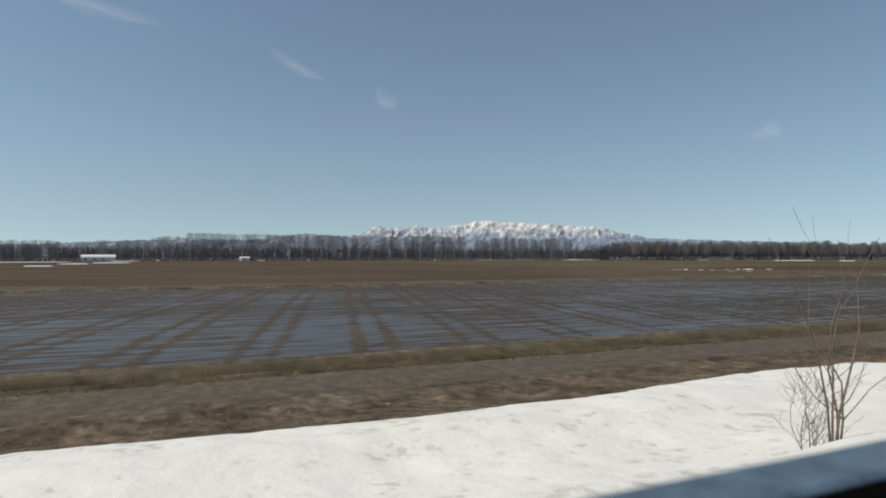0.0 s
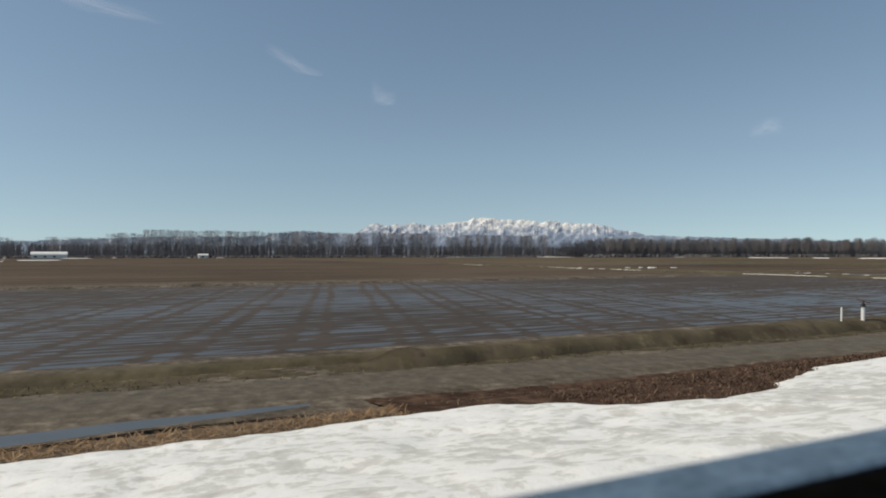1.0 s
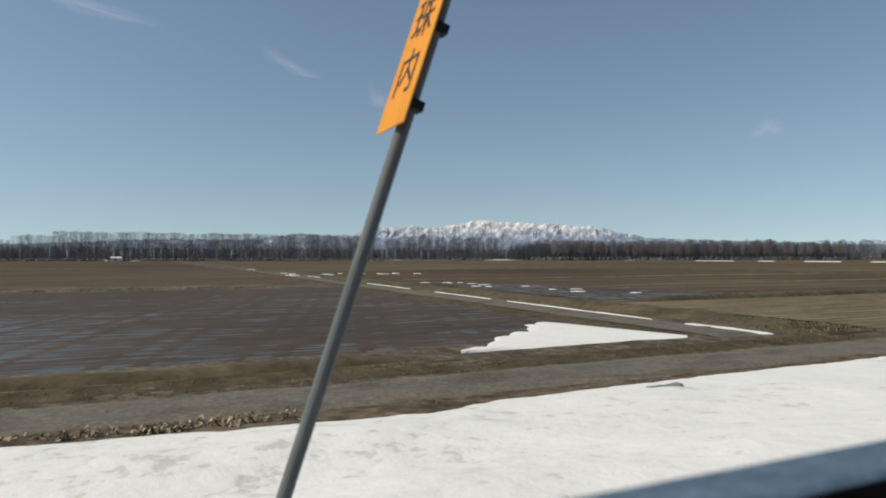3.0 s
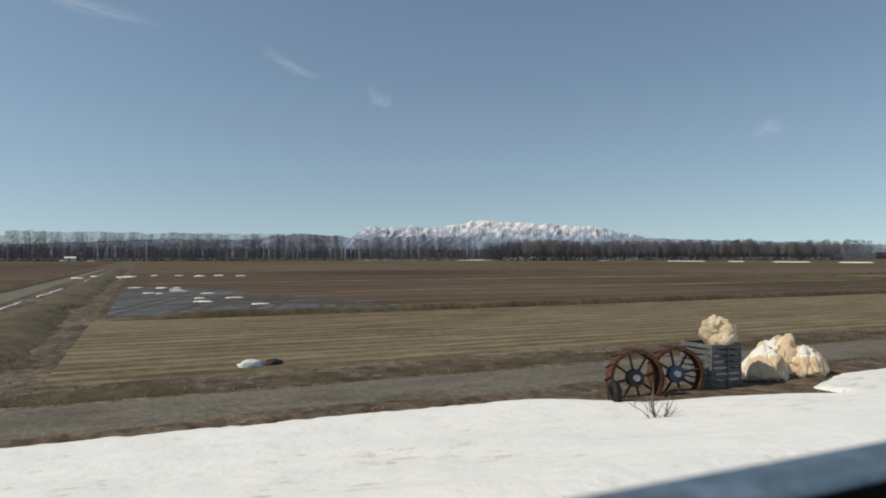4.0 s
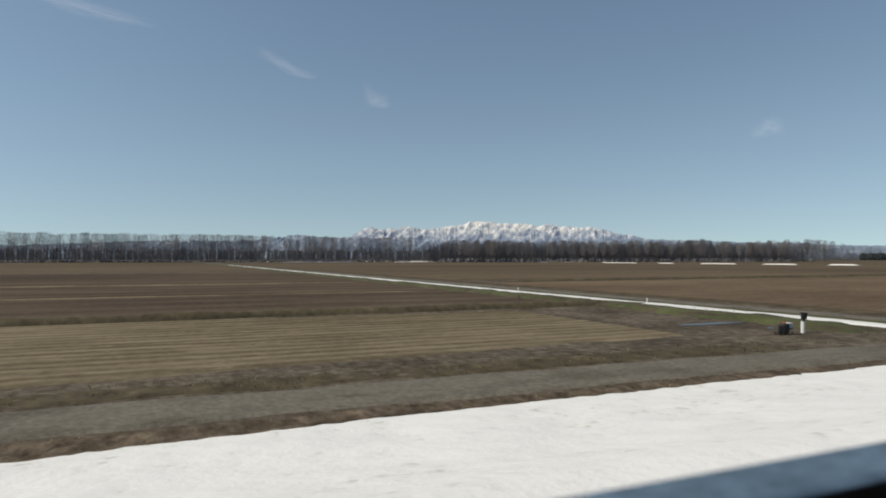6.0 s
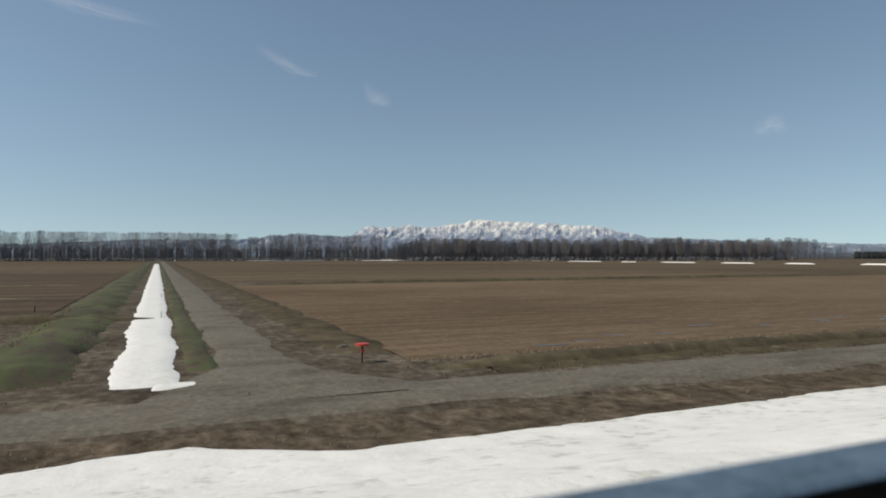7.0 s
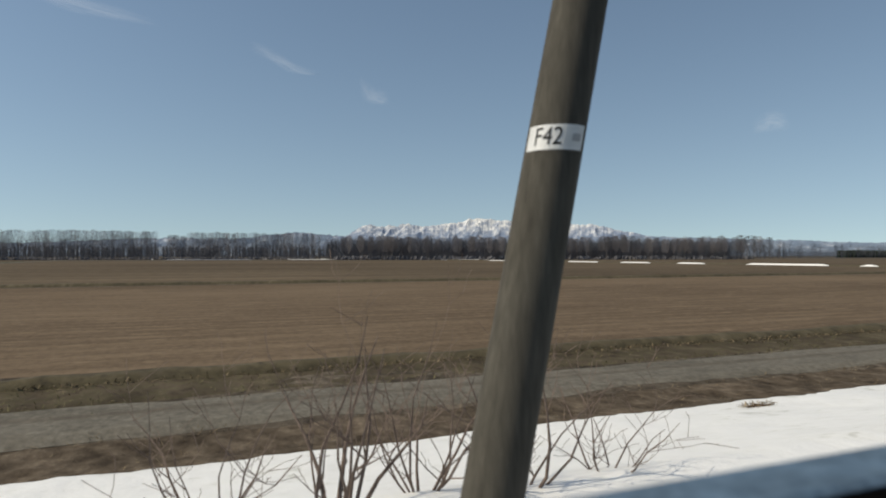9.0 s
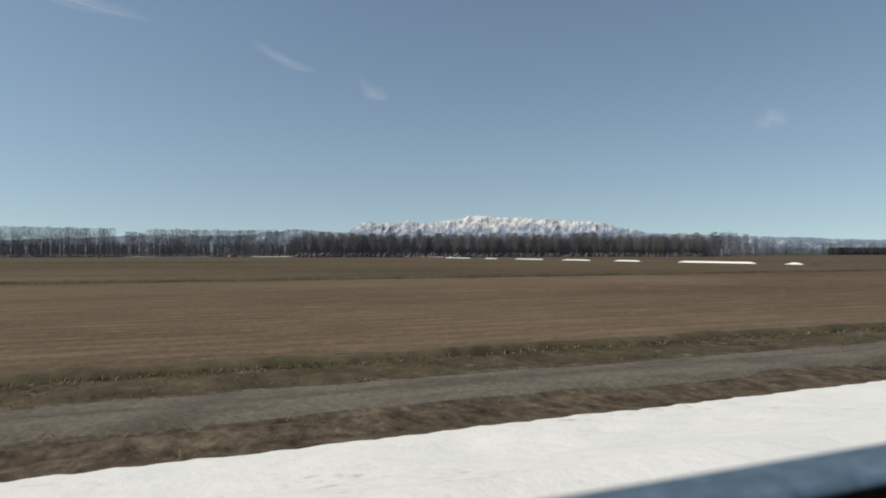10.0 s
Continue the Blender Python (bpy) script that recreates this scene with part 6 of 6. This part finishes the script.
marker_post(238.9, 39.3, 0.42, 0.035, MAT["white_pvc"], None, "white plastic post beside the side road")
marker_post(239.0, 58.6, 0.42, 0.035, MAT["white_pvc"], None, "white plastic post beside the side road")
marker_post(231.9, 46.4, 0.45, 0.035, MAT["concrete"], None, "grey concrete post in the field")


def field_valve(x, y, seed, label):
    """A water valve: a pale riser with a flat, tilted hand wheel on top."""
    p = thing("field_valve", x, y, 0.46, label, "valve", "field valves", 0.03, 40 * seed)
    bm = bmesh.new()
    rod(bm, (0, 0, -0.1), (0, 0, 0.56), 0.085, 0.080, 16)
    part("riser", bm, MAT["white_pvc"], p)
    bm = bmesh.new()
    rod(bm, (0, 0, 0.55), (0, 0, 0.60), 0.12, 0.12, 16)
    rod(bm, (0, 0, 0.60), (0, 0, 0.70), 0.075, 0.06, 12)
    part("valve_body", bm, MAT["hub_dark"], p)
    tip = Matrix.Translation((0, 0, 0.80)) @ Matrix.Rotation(radians(16), 4, "X")
    bm = bmesh.new()
    rod(bm, (0, 0, 0.68), (0, 0, 0.84), 0.028, 0.028, 10)
    part("spindle", bm, MAT["rust"], p)
    v, f, n, m = [], [], 28, 6
    for i in range(n):
        a = 6.2832 * i / n
        for j in range(m):
            b = 6.2832 * j / m
            r = 0.25 + 0.022 * math.cos(b)
            v.append(tip @ Vector((r * math.cos(a), r * math.sin(a), 0.022 * math.sin(b))))
    f = [(i * m + j, ((i + 1) % n) * m + j, ((i + 1) % n) * m + (j + 1) % m, i * m + (j + 1) % m) for i in range(n) for j in range(m)]
    wheel = solid("hand_wheel", v, f, MAT["rust"], p, True)
    for k in range(4):
        bm = bmesh.new()
        a = 1.5708 * k + 0.4
        rod(bm, tip @ Vector((0, 0, 0)), tip @ Vector((0.25 * math.cos(a), 0.25 * math.sin(a), 0)), 0.016, 0.016, 8)
        part("spoke", bm, MAT["rust"], wheel)


field_valve(63.95, 18.7, 1, "rusty valve with a hand wheel on a pale pipe")
field_valve(67.88, 18.7, 2, "rusty valve with a hand wheel on a pale pipe")


def hydrant(x, y):
    p = thing("hydrant", x, y, 0.46, "black capped hydrant post with a red handle", "hydrant", "", 0.03)
    bm = bmesh.new()
    rod(bm, (0, 0, -0.1), (0, 0, 0.30), 0.055, 0.055, 14)
    part("riser", bm, MAT["hub_dark"], p)
    bm = bmesh.new()
    rod(bm, (0, 0, 0.28), (0, 0, 0.62), 0.10, 0.11, 16)
    rod(bm, (0, 0, 0.40), (0, 0, 0.44), 0.135, 0.135, 16)
    part("body", bm, MAT["dull"], p, "grey iron body")
    bm = bmesh.new()
    rod(bm, (0, 0, 0.60), (0, 0, 0.96), 0.125, 0.145, 18)
    rod(bm, (0, 0, 0.96), (0, 0, 0.99), 0.145, 0.10, 18)
    part("cover", bm, MAT["rubber"], p, "black plastic cover")
    bm = bmesh.new()
    rod(bm, (-0.09, -0.03, 0.50), (-0.17, -0.05, 0.53), 0.045, 0.045, 12)
    rod(bm, (-0.16, -0.05, 0.44), (-0.17, -0.05, 0.62), 0.055, 0.045, 12)
    part("handle", bm, MAT["red"], p, "red plastic handle")


hydrant(66.01, 18.7)


def bundle(x, y, w, seed, mat, label):
    g = random.Random(seed)
    p = thing("plastic_bundle", x, y, 0.44 if y < 19 else 0.0, label, "bundle", "", 0, g.uniform(0, 40))
    bm = bmesh.new()
    bmesh.ops.create_icosphere(bm, subdivisions=3, radius=1.0)
    for q in bm.verts:
        k = 1 + 0.3 * noise.noise(q.co * 2 + Vector((seed, 0, 0)))
        q.co = (q.co.x * w * 0.5 * k, q.co.y * w * 0.3 * k, max(0, q.co.z * k + 0.5) * w * 0.22)
    part("body", bm, mat, p, "", True)


bundle(66.8, 18.7, 0.34, 2, MAT["white_pvc"], "small white plastic bag on the verge")
bundle(139.4, 20.8, 0.75, 4, MAT["white_pvc"], "white and grey bundle at the field edge")
bundle(140.1, 20.9, 0.65, 5, MAT["hub_dark"], "dark bundle at the field edge")
bundle(123.2, 25.8, 0.6, 6, MAT["concrete"], "small grey box in the field corner")
bundle(245.0, 23.8, 0.5, 7, MAT["bark"], "dark lump of sods on the field")
bundle(245.8, 23.9, 0.5, 8, MAT["white_pvc"], "pale plastic scrap on the field")


def litter_heap(x, y, w, seed, label):
    """A flat heap of dead stalks, melted out of the snow."""
    g = random.Random(seed)
    p = thing("grass_heap", x, y, top(x, y) - 0.03, label, "heap", "grass heaps")
    bm = bmesh.new()
    bmesh.ops.create_icosphere(bm, subdivisions=3, radius=1.0)
    for q in bm.verts:
        k = 1 + 0.45 * noise.noise(q.co * 1.7 + Vector((seed, 0, 0)))
        q.co = (q.co.x * w * 0.42 * k, q.co.y * w * 0.17 * k, max(-0.05, q.co.z * k * (0.20 if w == 1.3 else 0.06)))
    part("matted_base", bm, MAT["verge"] if w == 1.3 else MAT["fern"], p, "", True)
    v, f = [], []
    for _ in range(int(170 * w)):
        a, r = g.uniform(0, 6.283), g.random() ** 0.5
        q = Vector((math.cos(a) * r * w * 0.5, math.sin(a) * r * w * 0.17, g.uniform(0.0, 0.08)))
        e = Vector((g.gauss(0, 0.13), g.gauss(0, 0.07), g.uniform(-0.01, 0.06)))
        s = Vector((0.0, 0.006, 0.006))
        k = len(v)
        v += [q - s, q + s, q + e]
        f.append((k, k + 1, k + 2))
    solid("stalks", v, f, MAT["straw"], p)
    v, f = [], []
    for _ in range(int(60 * w)):
        a, r = g.uniform(0, 6.283), g.random() ** 0.5
        q = Vector((math.cos(a) * r * w * 0.5, math.sin(a) * r * w * 0.22, g.uniform(0.02, 0.08)))
        d = Vector((g.gauss(0, 1), g.gauss(0, 0.6), g.uniform(-0.1, 0.9))).normalized() * g.uniform(0.08, 0.2)
        s = d.cross(Vector((g.gauss(0, 0.5), 0.4, 1))).normalized() * g.uniform(0.010, 0.022)
        k = len(v)
        v += [q, q + d * 0.5 + s, q + d, q + d * 0.5 - s]
        f.append((k, k + 1, k + 2, k + 3))
    solid("leaves", v, f, MAT["dry_leaf"], p)


litter_heap(78.25, 8.35, 1.3, 10, "heap of dead grass melted out of the snow")
litter_heap(161.0, 9.15, 1.7, 11, "flat heap of dead stalks on the snow")
litter_heap(159.1, 10.0, 0.8, 12, "flat heap of dead stalks on the snow")
litter_heap(169.2, 11.5, 1.5, 13, "flat heap of dead stalks on the snow")
litter_heap(160.2, 9.8, 1.1, 14, "flat heap of dead stalks on the snow")
litter_heap(170.4, 10.4, 0.9, 16, "flat heap of dead stalks on the snow")
litter_heap(171.5, 9.9, 0.9, 17, "flat heap of dead stalks on the snow")
litter_heap(171.8, 10.75, 0.8, 18, "flat heap of dead stalks on the snow")
litter_heap(174.7, 10.3, 0.5, 19, "small scrap of dead stalks on the snow")
litter_heap(170.0, 11.8, 0.5, 20, "small scrap of dead stalks on the snow")
litter_heap(168.6, 11.9, 0.8, 21, "flat heap of dead stalks on the snow")
litter_heap(158.3, 10.2, 0.5, 22, "small scrap of dead stalks on the snow")
litter_heap(318.5, 10.3, 0.9, 15, "clod of dead grass at the edge of the snow")


def fallen_branch():
    """A dead stick leaning out of the snow, with side shoots and a trailing twig."""
    z = top(176.27, 7.9)
    p = thing("dead_branch", 176.27, 7.9, z - 0.04, "leaning dead branch sticking out of the snow", "branch")
    def limb(name, pts, r):
        v, f = [], []
        tube(v, f, [Vector(q) for q in pts], [r * (1 - 0.6 * i / (len(pts) - 1)) for i in range(len(pts))], 6)
        solid(name, v, f, MAT["bark"], p, True)
    limb("branch", [(-0.08, 0, -0.05), (0.0, 0, 0.02), (0.28, 0.02, 0.24), (0.52, -0.03, 0.42), (0.80, 0.02, 0.62), (1.10, 0, 0.74)], 0.030)
    limb("side_shoot", [(0.72, 0, 0.55), (0.58, -0.05, 0.60), (0.42, -0.06, 0.63), (0.34, -0.05, 0.70)], 0.013)
    limb("side_shoot", [(0.40, 0, 0.63), (0.50, -0.05, 0.48), (0.58, -0.08, 0.38), (0.66, -0.08, 0.27)], 0.012)
    limb("trailing_twig", [(0.0, 0.0, 0.04), (0.5, 0.15, 0.03), (1.0, 0.5, 0.02), (1.35, 0.9, 0.05)], 0.012)


fallen_branch()


def bent_stalk(x, y, h, seed, label):
    """A withered stalk with a few drooping leaves, standing in the snow."""
    g = random.Random(seed)
    p = thing("dead_stalk", x, y, top(x, y) - 0.03, label, "stalk", "dead stalks", 0.04)
    v, f = [], []
    tip = Vector((g.uniform(-0.10, 0.15) * h, 0, h))
    tube(v, f, [Vector((0, 0, -0.05)), tip * 0.5 + Vector((0.03, 0, 0)), tip], [0.012, 0.010, 0.007], 5)
    solid("stem", v, f, MAT["wood"], p)
    for i in range(g.randint(2, 4)):
        a = g.uniform(0, 6.283)
        q = tip * g.uniform(0.6, 1.0)
        d = Vector((math.cos(a), math.sin(a) * 0.6, g.uniform(-0.8, 0.3))).normalized() * g.uniform(0.10, 0.22)
        s = d.cross(Vector((0, 0.3, 1))).normalized() * 0.022
        m = q + d * 0.5 + Vector((0, 0, 0.02))
        solid("leaf", [q, m + s, q + d, m - s, m + Vector((0, 0, 0.012))], [(0, 1, 4), (1, 2, 4), (2, 3, 4), (3, 0, 4)], MAT["dry_leaf"], p)


def arched_tuft(x, y, seed):
    """Dead grass bowed down on the snow beside a short stub."""
    g = random.Random(seed)
    p = thing("dead_tuft", x, y, top(x, y) - 0.03, "bowed dead grass tuft with a short stub in the snow", "grass tuft")
    v, f = [], []
    for _ in range(34):
        h, w = g.uniform(0.15, 0.32), g.uniform(-1.0, -0.35) if g.random() < 0.75 else g.uniform(0.05, 0.25)
        o = Vector((g.gauss(0, 0.05), g.gauss(0, 0.05), 0))
        tube(v, f, [o, o + Vector((w * 0.25, g.gauss(0, 0.05), h)), o + Vector((w * 0.65, g.gauss(0, 0.10), h * 0.85)), o + Vector((w, g.gauss(0, 0.16), 0.03))], [0.005, 0.0045, 0.004, 0.003], 3)
    solid("stalks", v, f, MAT["cane"], p)
    v, f = [], []
    tube(v, f, [Vector((0.06, 0, -0.05)), Vector((0.07, 0, 0.18)), Vector((0.05, 0, 0.36))], [0.05, 0.04, 0.02], 7)
    solid("stub", v, f, MAT["bark"], p)


arched_tuft(175.45, 8.3, 5)
for i, (x, y, h) in enumerate([(158.95, 10.4, 0.36), (159.25, 10.1, 0.25), (162.75, 9.85, 0.20), (160.5, 13.0, 0.32), (170.0, 13.5, 0.45), (170.05, 13.4, 0.30), (171.5, 10.75, 0.30), (169.3, 11.8, 0.40), (169.0, 11.6, 0.35),
                               (168.8, 12.0, 0.45), (171.3, 9.95, 0.22), (175.0, 10.0, 0.25), (285.9, 5.6, 0.35), (283.6, 7.6, 0.22)]):
    bent_stalk(x, y, h, 300 + i, "withered stalk with curled leaves in the snow" if y < 12.5 else "pale withered stalk on the bank")


def tangle(x, y, r, h, count, seed, mat, label):
    """Thin dead vines arching and looping over one another on the snow."""
    g = random.Random(seed)
    p = thing("vine_tangle", x, y, top(x, y) - 0.03, label, "vines", "vine tangles", 0.06)
    v, f = [], []
    for _ in range(count):
        a, b = g.uniform(0, 6.283), g.uniform(0, 6.283)
        o = Vector((g.gauss(0, r * 0.3), g.gauss(0, r * 0.25), 0))
        m = o + Vector((math.cos(a), math.sin(a) * 0.7, 0)) * r * g.uniform(0.2, 0.7) + Vector((0, 0, h * g.uniform(0.4, 1.0)))
        e = m + Vector((math.cos(b), math.sin(b) * 0.7, 0)) * r * g.uniform(0.3, 0.9)
        e.z = h * g.uniform(-0.05, 0.5)
        pts = [o.lerp(m, 0.0), o.lerp(m, 0.5) + Vector((g.gauss(0, 0.05), g.gauss(0, 0.05), 0.06)), m, m.lerp(e, 0.5) + Vector((g.gauss(0, 0.05), 0, 0.07)), e]
        q = g.uniform(0.004, 0.009)
        tube(v, f, pts, [q, q, q * 0.9, q * 0.8, q * 0.6], 4)
    solid("vines", v, f, MAT[mat], p)
    return p


tangle(191.6, 4.9, 0.60, 0.60, 42, 601, "bark", "tangle of dead vines round a bare shrub")
tangle(186.1, 8.9, 0.8, 0.55, 80, 602, "wood", "tangle of pale dead twigs round a sapling")
tangle(187.6, 8.4, 0.7, 0.35, 40, 603, "bark", "low tangle of dead twigs in the snow")
tangle(189.4, 10.3, 0.45, 0.5, 50, 604, "reed", "heap of brown dead fern beside a sapling")
tangle(292.6, 6.2, 0.9, 0.45, 26, 605, "bark", "low tangle of dead twigs in the snow")
tangle(303.6, 5.3, 1.0, 0.6, 50, 606, "bark", "low tangle of dead twigs in the snow")


def plume(x, y, h, seed):
    """A tall withered stalk with a tuft of hanging leaves at its top."""
    g = random.Random(seed)
    p = thing("dead_stalk", x, y, bank(y, x) - 0.03, "tall withered stalk with a tuft of pale leaves", "stalk", "dead stalks", 0.05)
    tip = Vector((g.uniform(-0.08, 0.12), 0, h))
    v, f = [], []
    tube(v, f, [Vector((0, 0, 0)), tip * 0.5 + Vector((0.03, 0, 0)), tip], [0.009, 0.007, 0.005], 5)
    solid("stem", v, f, MAT["cane"], p)
    v, f = [], []
    for _ in range(16):
        a = g.uniform(0, 6.283)
        q = tip * g.uniform(0.84, 1.0)
        d = Vector((math.cos(a), math.sin(a), g.uniform(-1.0, 0.5))).normalized() * g.uniform(0.12, 0.24)
        s = d.cross(Vector((g.gauss(0, 0.4), 0.3, 1))).normalized() * g.uniform(0.018, 0.032)
        k = len(v)
        v += [q, q + d * 0.5 + s, q + d, q + d * 0.5 - s]
        f.append((k, k + 1, k + 2, k + 3))
    solid("leaves", v, f, MAT["dry_leaf"], p)


for i, (x, y, h) in enumerate([(86.3, 11.2, 1.30), (86.75, 10.9, 1.22), (82.0, 11.1, 1.72), (82.9, 11.3, 1.6), (83.4, 11.0, 1.5), (84.5, 11.2, 1.5), (84.9, 11.0, 1.35), (80.9, 11.1, 1.55), (79.8, 11.2, 1.45), (86.5, 11.1, 0.85)]):
    plume(x, y, h, 500 + i)


def crumbs():
    """Scattered white crumbs of snow on the dead turf, too small to count."""
    g = random.Random(77)
    v, f = [], []
    for cx, cy, sx, sy, n in ((281.8, 12.6, 0.8, 0.5, 14), (274.0, 12.6, 0.8, 0.25, 12)):
        for _ in range(n):
            x, y, r = g.gauss(cx, sx * 0.6), g.gauss(cy, sy * 0.6), g.uniform(0.015, 0.045)
            b, z = len(v), bank(y, x) + 0.03
            v += [(x - r, y - r * 0.5, z), (x + r * 0.8, y - r * 0.6, z), (x + r, y + r * 0.6, z), (x - r * 0.7, y + r * 0.5, z), (x, y, z + r)]
            f += [(b, b + 1, b + 4), (b + 1, b + 2, b + 4), (b + 2, b + 3, b + 4), (b + 3, b, b + 4)]
    tagged(solid("snow_crumbs", v, f, MAT["snow_far"]), "small white crumbs of snow on dead grass", "snow", kind="stuff")


crumbs()


def tarpaulin():
    MAT["tarp"] = matter("faded blue-green sheeting", [(0.3, (0.13, 0.17, 0.16)), (0.7, (0.24, 0.29, 0.28))], 5.0, None, "thing", (1, 1, 1), 0.6, 0.3, 0.01)
    p = thing("tarpaulin", 111.7, 9.95, top(111.7, 9.95) - 0.075, "faded blue-green tarpaulin half under snow", "tarpaulin")
    v, n, m = [], 18, 6
    for i in range(n + 1):
        for j in range(m + 1):
            x, y = (i / n - 0.5) * 1.0, (j / m - 0.5) * 0.3
            v.append((x, y + 0.12 * hill(x, y, 1.5, 3), 0.09 + 0.06 * hill(x, y, 4.0, 5) - (0.10 if i in (0, n) or j in (0, m) else 0)))
    solid("sheet", v, [(i * (m + 1) + j, (i + 1) * (m + 1) + j, (i + 1) * (m + 1) + j + 1, i * (m + 1) + j + 1) for i in range(n) for j in range(m)], MAT["tarp"], p, True)


tarpaulin()


def pump_set():
    p = thing("water_pump", 230.3, 20.65, 0, "small grey engine water pump on the ground", "pump", "", 0.02, -6)
    bm = bmesh.new()
    box(bm, (0.42, 0.36, 0.40), (-0.26, 0, 0.26), 0.09)
    part("tank", bm, MAT["concrete"], p, "dull grey tank")
    bm = bmesh.new()
    box(bm, (0.24, 0.34, 0.46), (0.06, 0, 0.28), 0.04)
    part("engine", bm, MAT["hub_dark"], p)
    bm = bmesh.new()
    rod(bm, (0.20, 0.0, 0.34), (0.46, 0.0, 0.34), 0.14, 0.12, 14)
    part("pump_housing", bm, MAT["steel"], p)
    bm = bmesh.new()
    box(bm, (0.24, 0.22, 0.07), (0.30, 0, 0.50), 0.03)
    part("filter_cover", bm, MAT["white_pvc"], p, "pale cover")
    bm = bmesh.new()
    box(bm, (0.10, 0.10, 0.05), (0.04, 0, 0.53), 0.015)
    part("filler_cap", bm, MAT["red"], p, "red cap")
    for x in (-0.32, 0.02, 0.34):
        for y in (-0.14, 0.14):
            bm = bmesh.new()
            rod(bm, (x, y, 0), (x, y, 0.16), 0.022, 0.022, 8)
            part("leg", bm, MAT["hub_dark"], p)


pump_set()


def capped_riser():
    p = thing("water_riser", 231.74, 20.8, 0, "white water riser with a black bucket on top", "pipe", "", 0.02)
    bm = bmesh.new()
    rod(bm, (0, 0, -0.05), (0, 0, 0.52), 0.09, 0.09, 16)
    part("pipe", bm, MAT["white_pvc"], p)
    bm = bmesh.new()
    rod(bm, (0.02, 0, 0.52), (0.06, 0, 0.66), 0.05, 0.10, 12)
    part("neck", bm, MAT["hub_dark"], p)
    bm = bmesh.new()
    rod(bm, (0.06, 0, 0.64), (0.07, 0, 0.92), 0.12, 0.15, 14)
    part("bucket", bm, MAT["rubber"], p, "black plastic bucket")


capped_riser()


def red_marker():
    p = thing("red_valve", 244.75, 20.5, 0, "field valve with a red hand wheel on a thin post", "valve", "field valves", 0.02)
    bm = bmesh.new()
    rod(bm, (0, 0, -0.05), (0, 0, 0.55), 0.03, 0.03, 10)
    part("riser", bm, MAT["rust"], p)
    bm = bmesh.new()
    rod(bm, (0, 0, 0.54), (0, 0, 0.61), 0.22, 0.22, 18)
    part("hand_wheel", bm, MAT["red"], p, "red hand wheel")
    bm = bmesh.new()
    box(bm, (0.10, 0.09, 0.14), (0, -0.03, 0.40), 0.02)
    part("gear_box", bm, MAT["red"], p)


red_marker()


# ---- farm buildings at the windbreak ----
def shed(x, y, w, d, h, roof, label, name="farm_shed"):
    MAT.setdefault("cladding", matter("pale metal cladding", [(0.3, (0.55, 0.56, 0.55)), (0.7, (0.70, 0.71, 0.70))], 0.6, None, "thing", (4, 4, 0.2), 0.6, 0.1, 0.02))
    MAT.setdefault("dark_glass", matter("dark opening", [(0.3, (0.02, 0.02, 0.02)), (0.7, (0.04, 0.04, 0.04))], 1.0, None, "thing", (1, 1, 1), 0.4, 0.0))
    p = thing(name, x, y, 0, label, "building", "farm buildings")
    bm = bmesh.new()
    box(bm, (w, d, h), (0, 0, h / 2))
    part("wall", bm, MAT["cladding"], p)
    v, f, n = [], [], 8
    for i in range(n + 1):
        a = math.pi * i / n
        for sx in (-1, 1):
            v.append((sx * (w / 2 + 0.3), -math.cos(a) * (d / 2 + 0.3), h - 0.05 + math.sin(a) * roof))
    f = [(2 * i, 2 * i + 1, 2 * i + 3, 2 * i + 2) for i in range(n)] + [tuple(2 * i for i in range(n + 1)), tuple(2 * i + 1 for i in range(n, -1, -1))]
    solid("roof", v, f, MAT["snow_far"], p, False, "snow-covered roof")
    for k in range(max(2, int(w / 6))):
        bm = bmesh.new()
        box(bm, (1.6, 0.1, 1.2), (-w / 2 + 3 + k * 6, -d / 2 - 0.03, h * 0.5))
        part("window", bm, MAT["dark_glass"], p)


shed(-20, 568, 23, 9, 2.6, 2.4, "long white greenhouse at the gap in the windbreak", "greenhouse")
shed(87, 560, 7, 6, 2.2, 1.2, "small white farm shed below the trees")

# wisps of cloud
wisp(8.4, 16.7, 13.9, 14.9, 1.3, 1.0)
wisp(17.4, 13.9, 19.8, 12.9, 2.4, 2.0)
wisp(-10.0, 20.0, 1.0, 17.4, 1.6, 3.0)
wisp(49.2, 9.6, 51.8, 9.9, 2.2, 5.0)
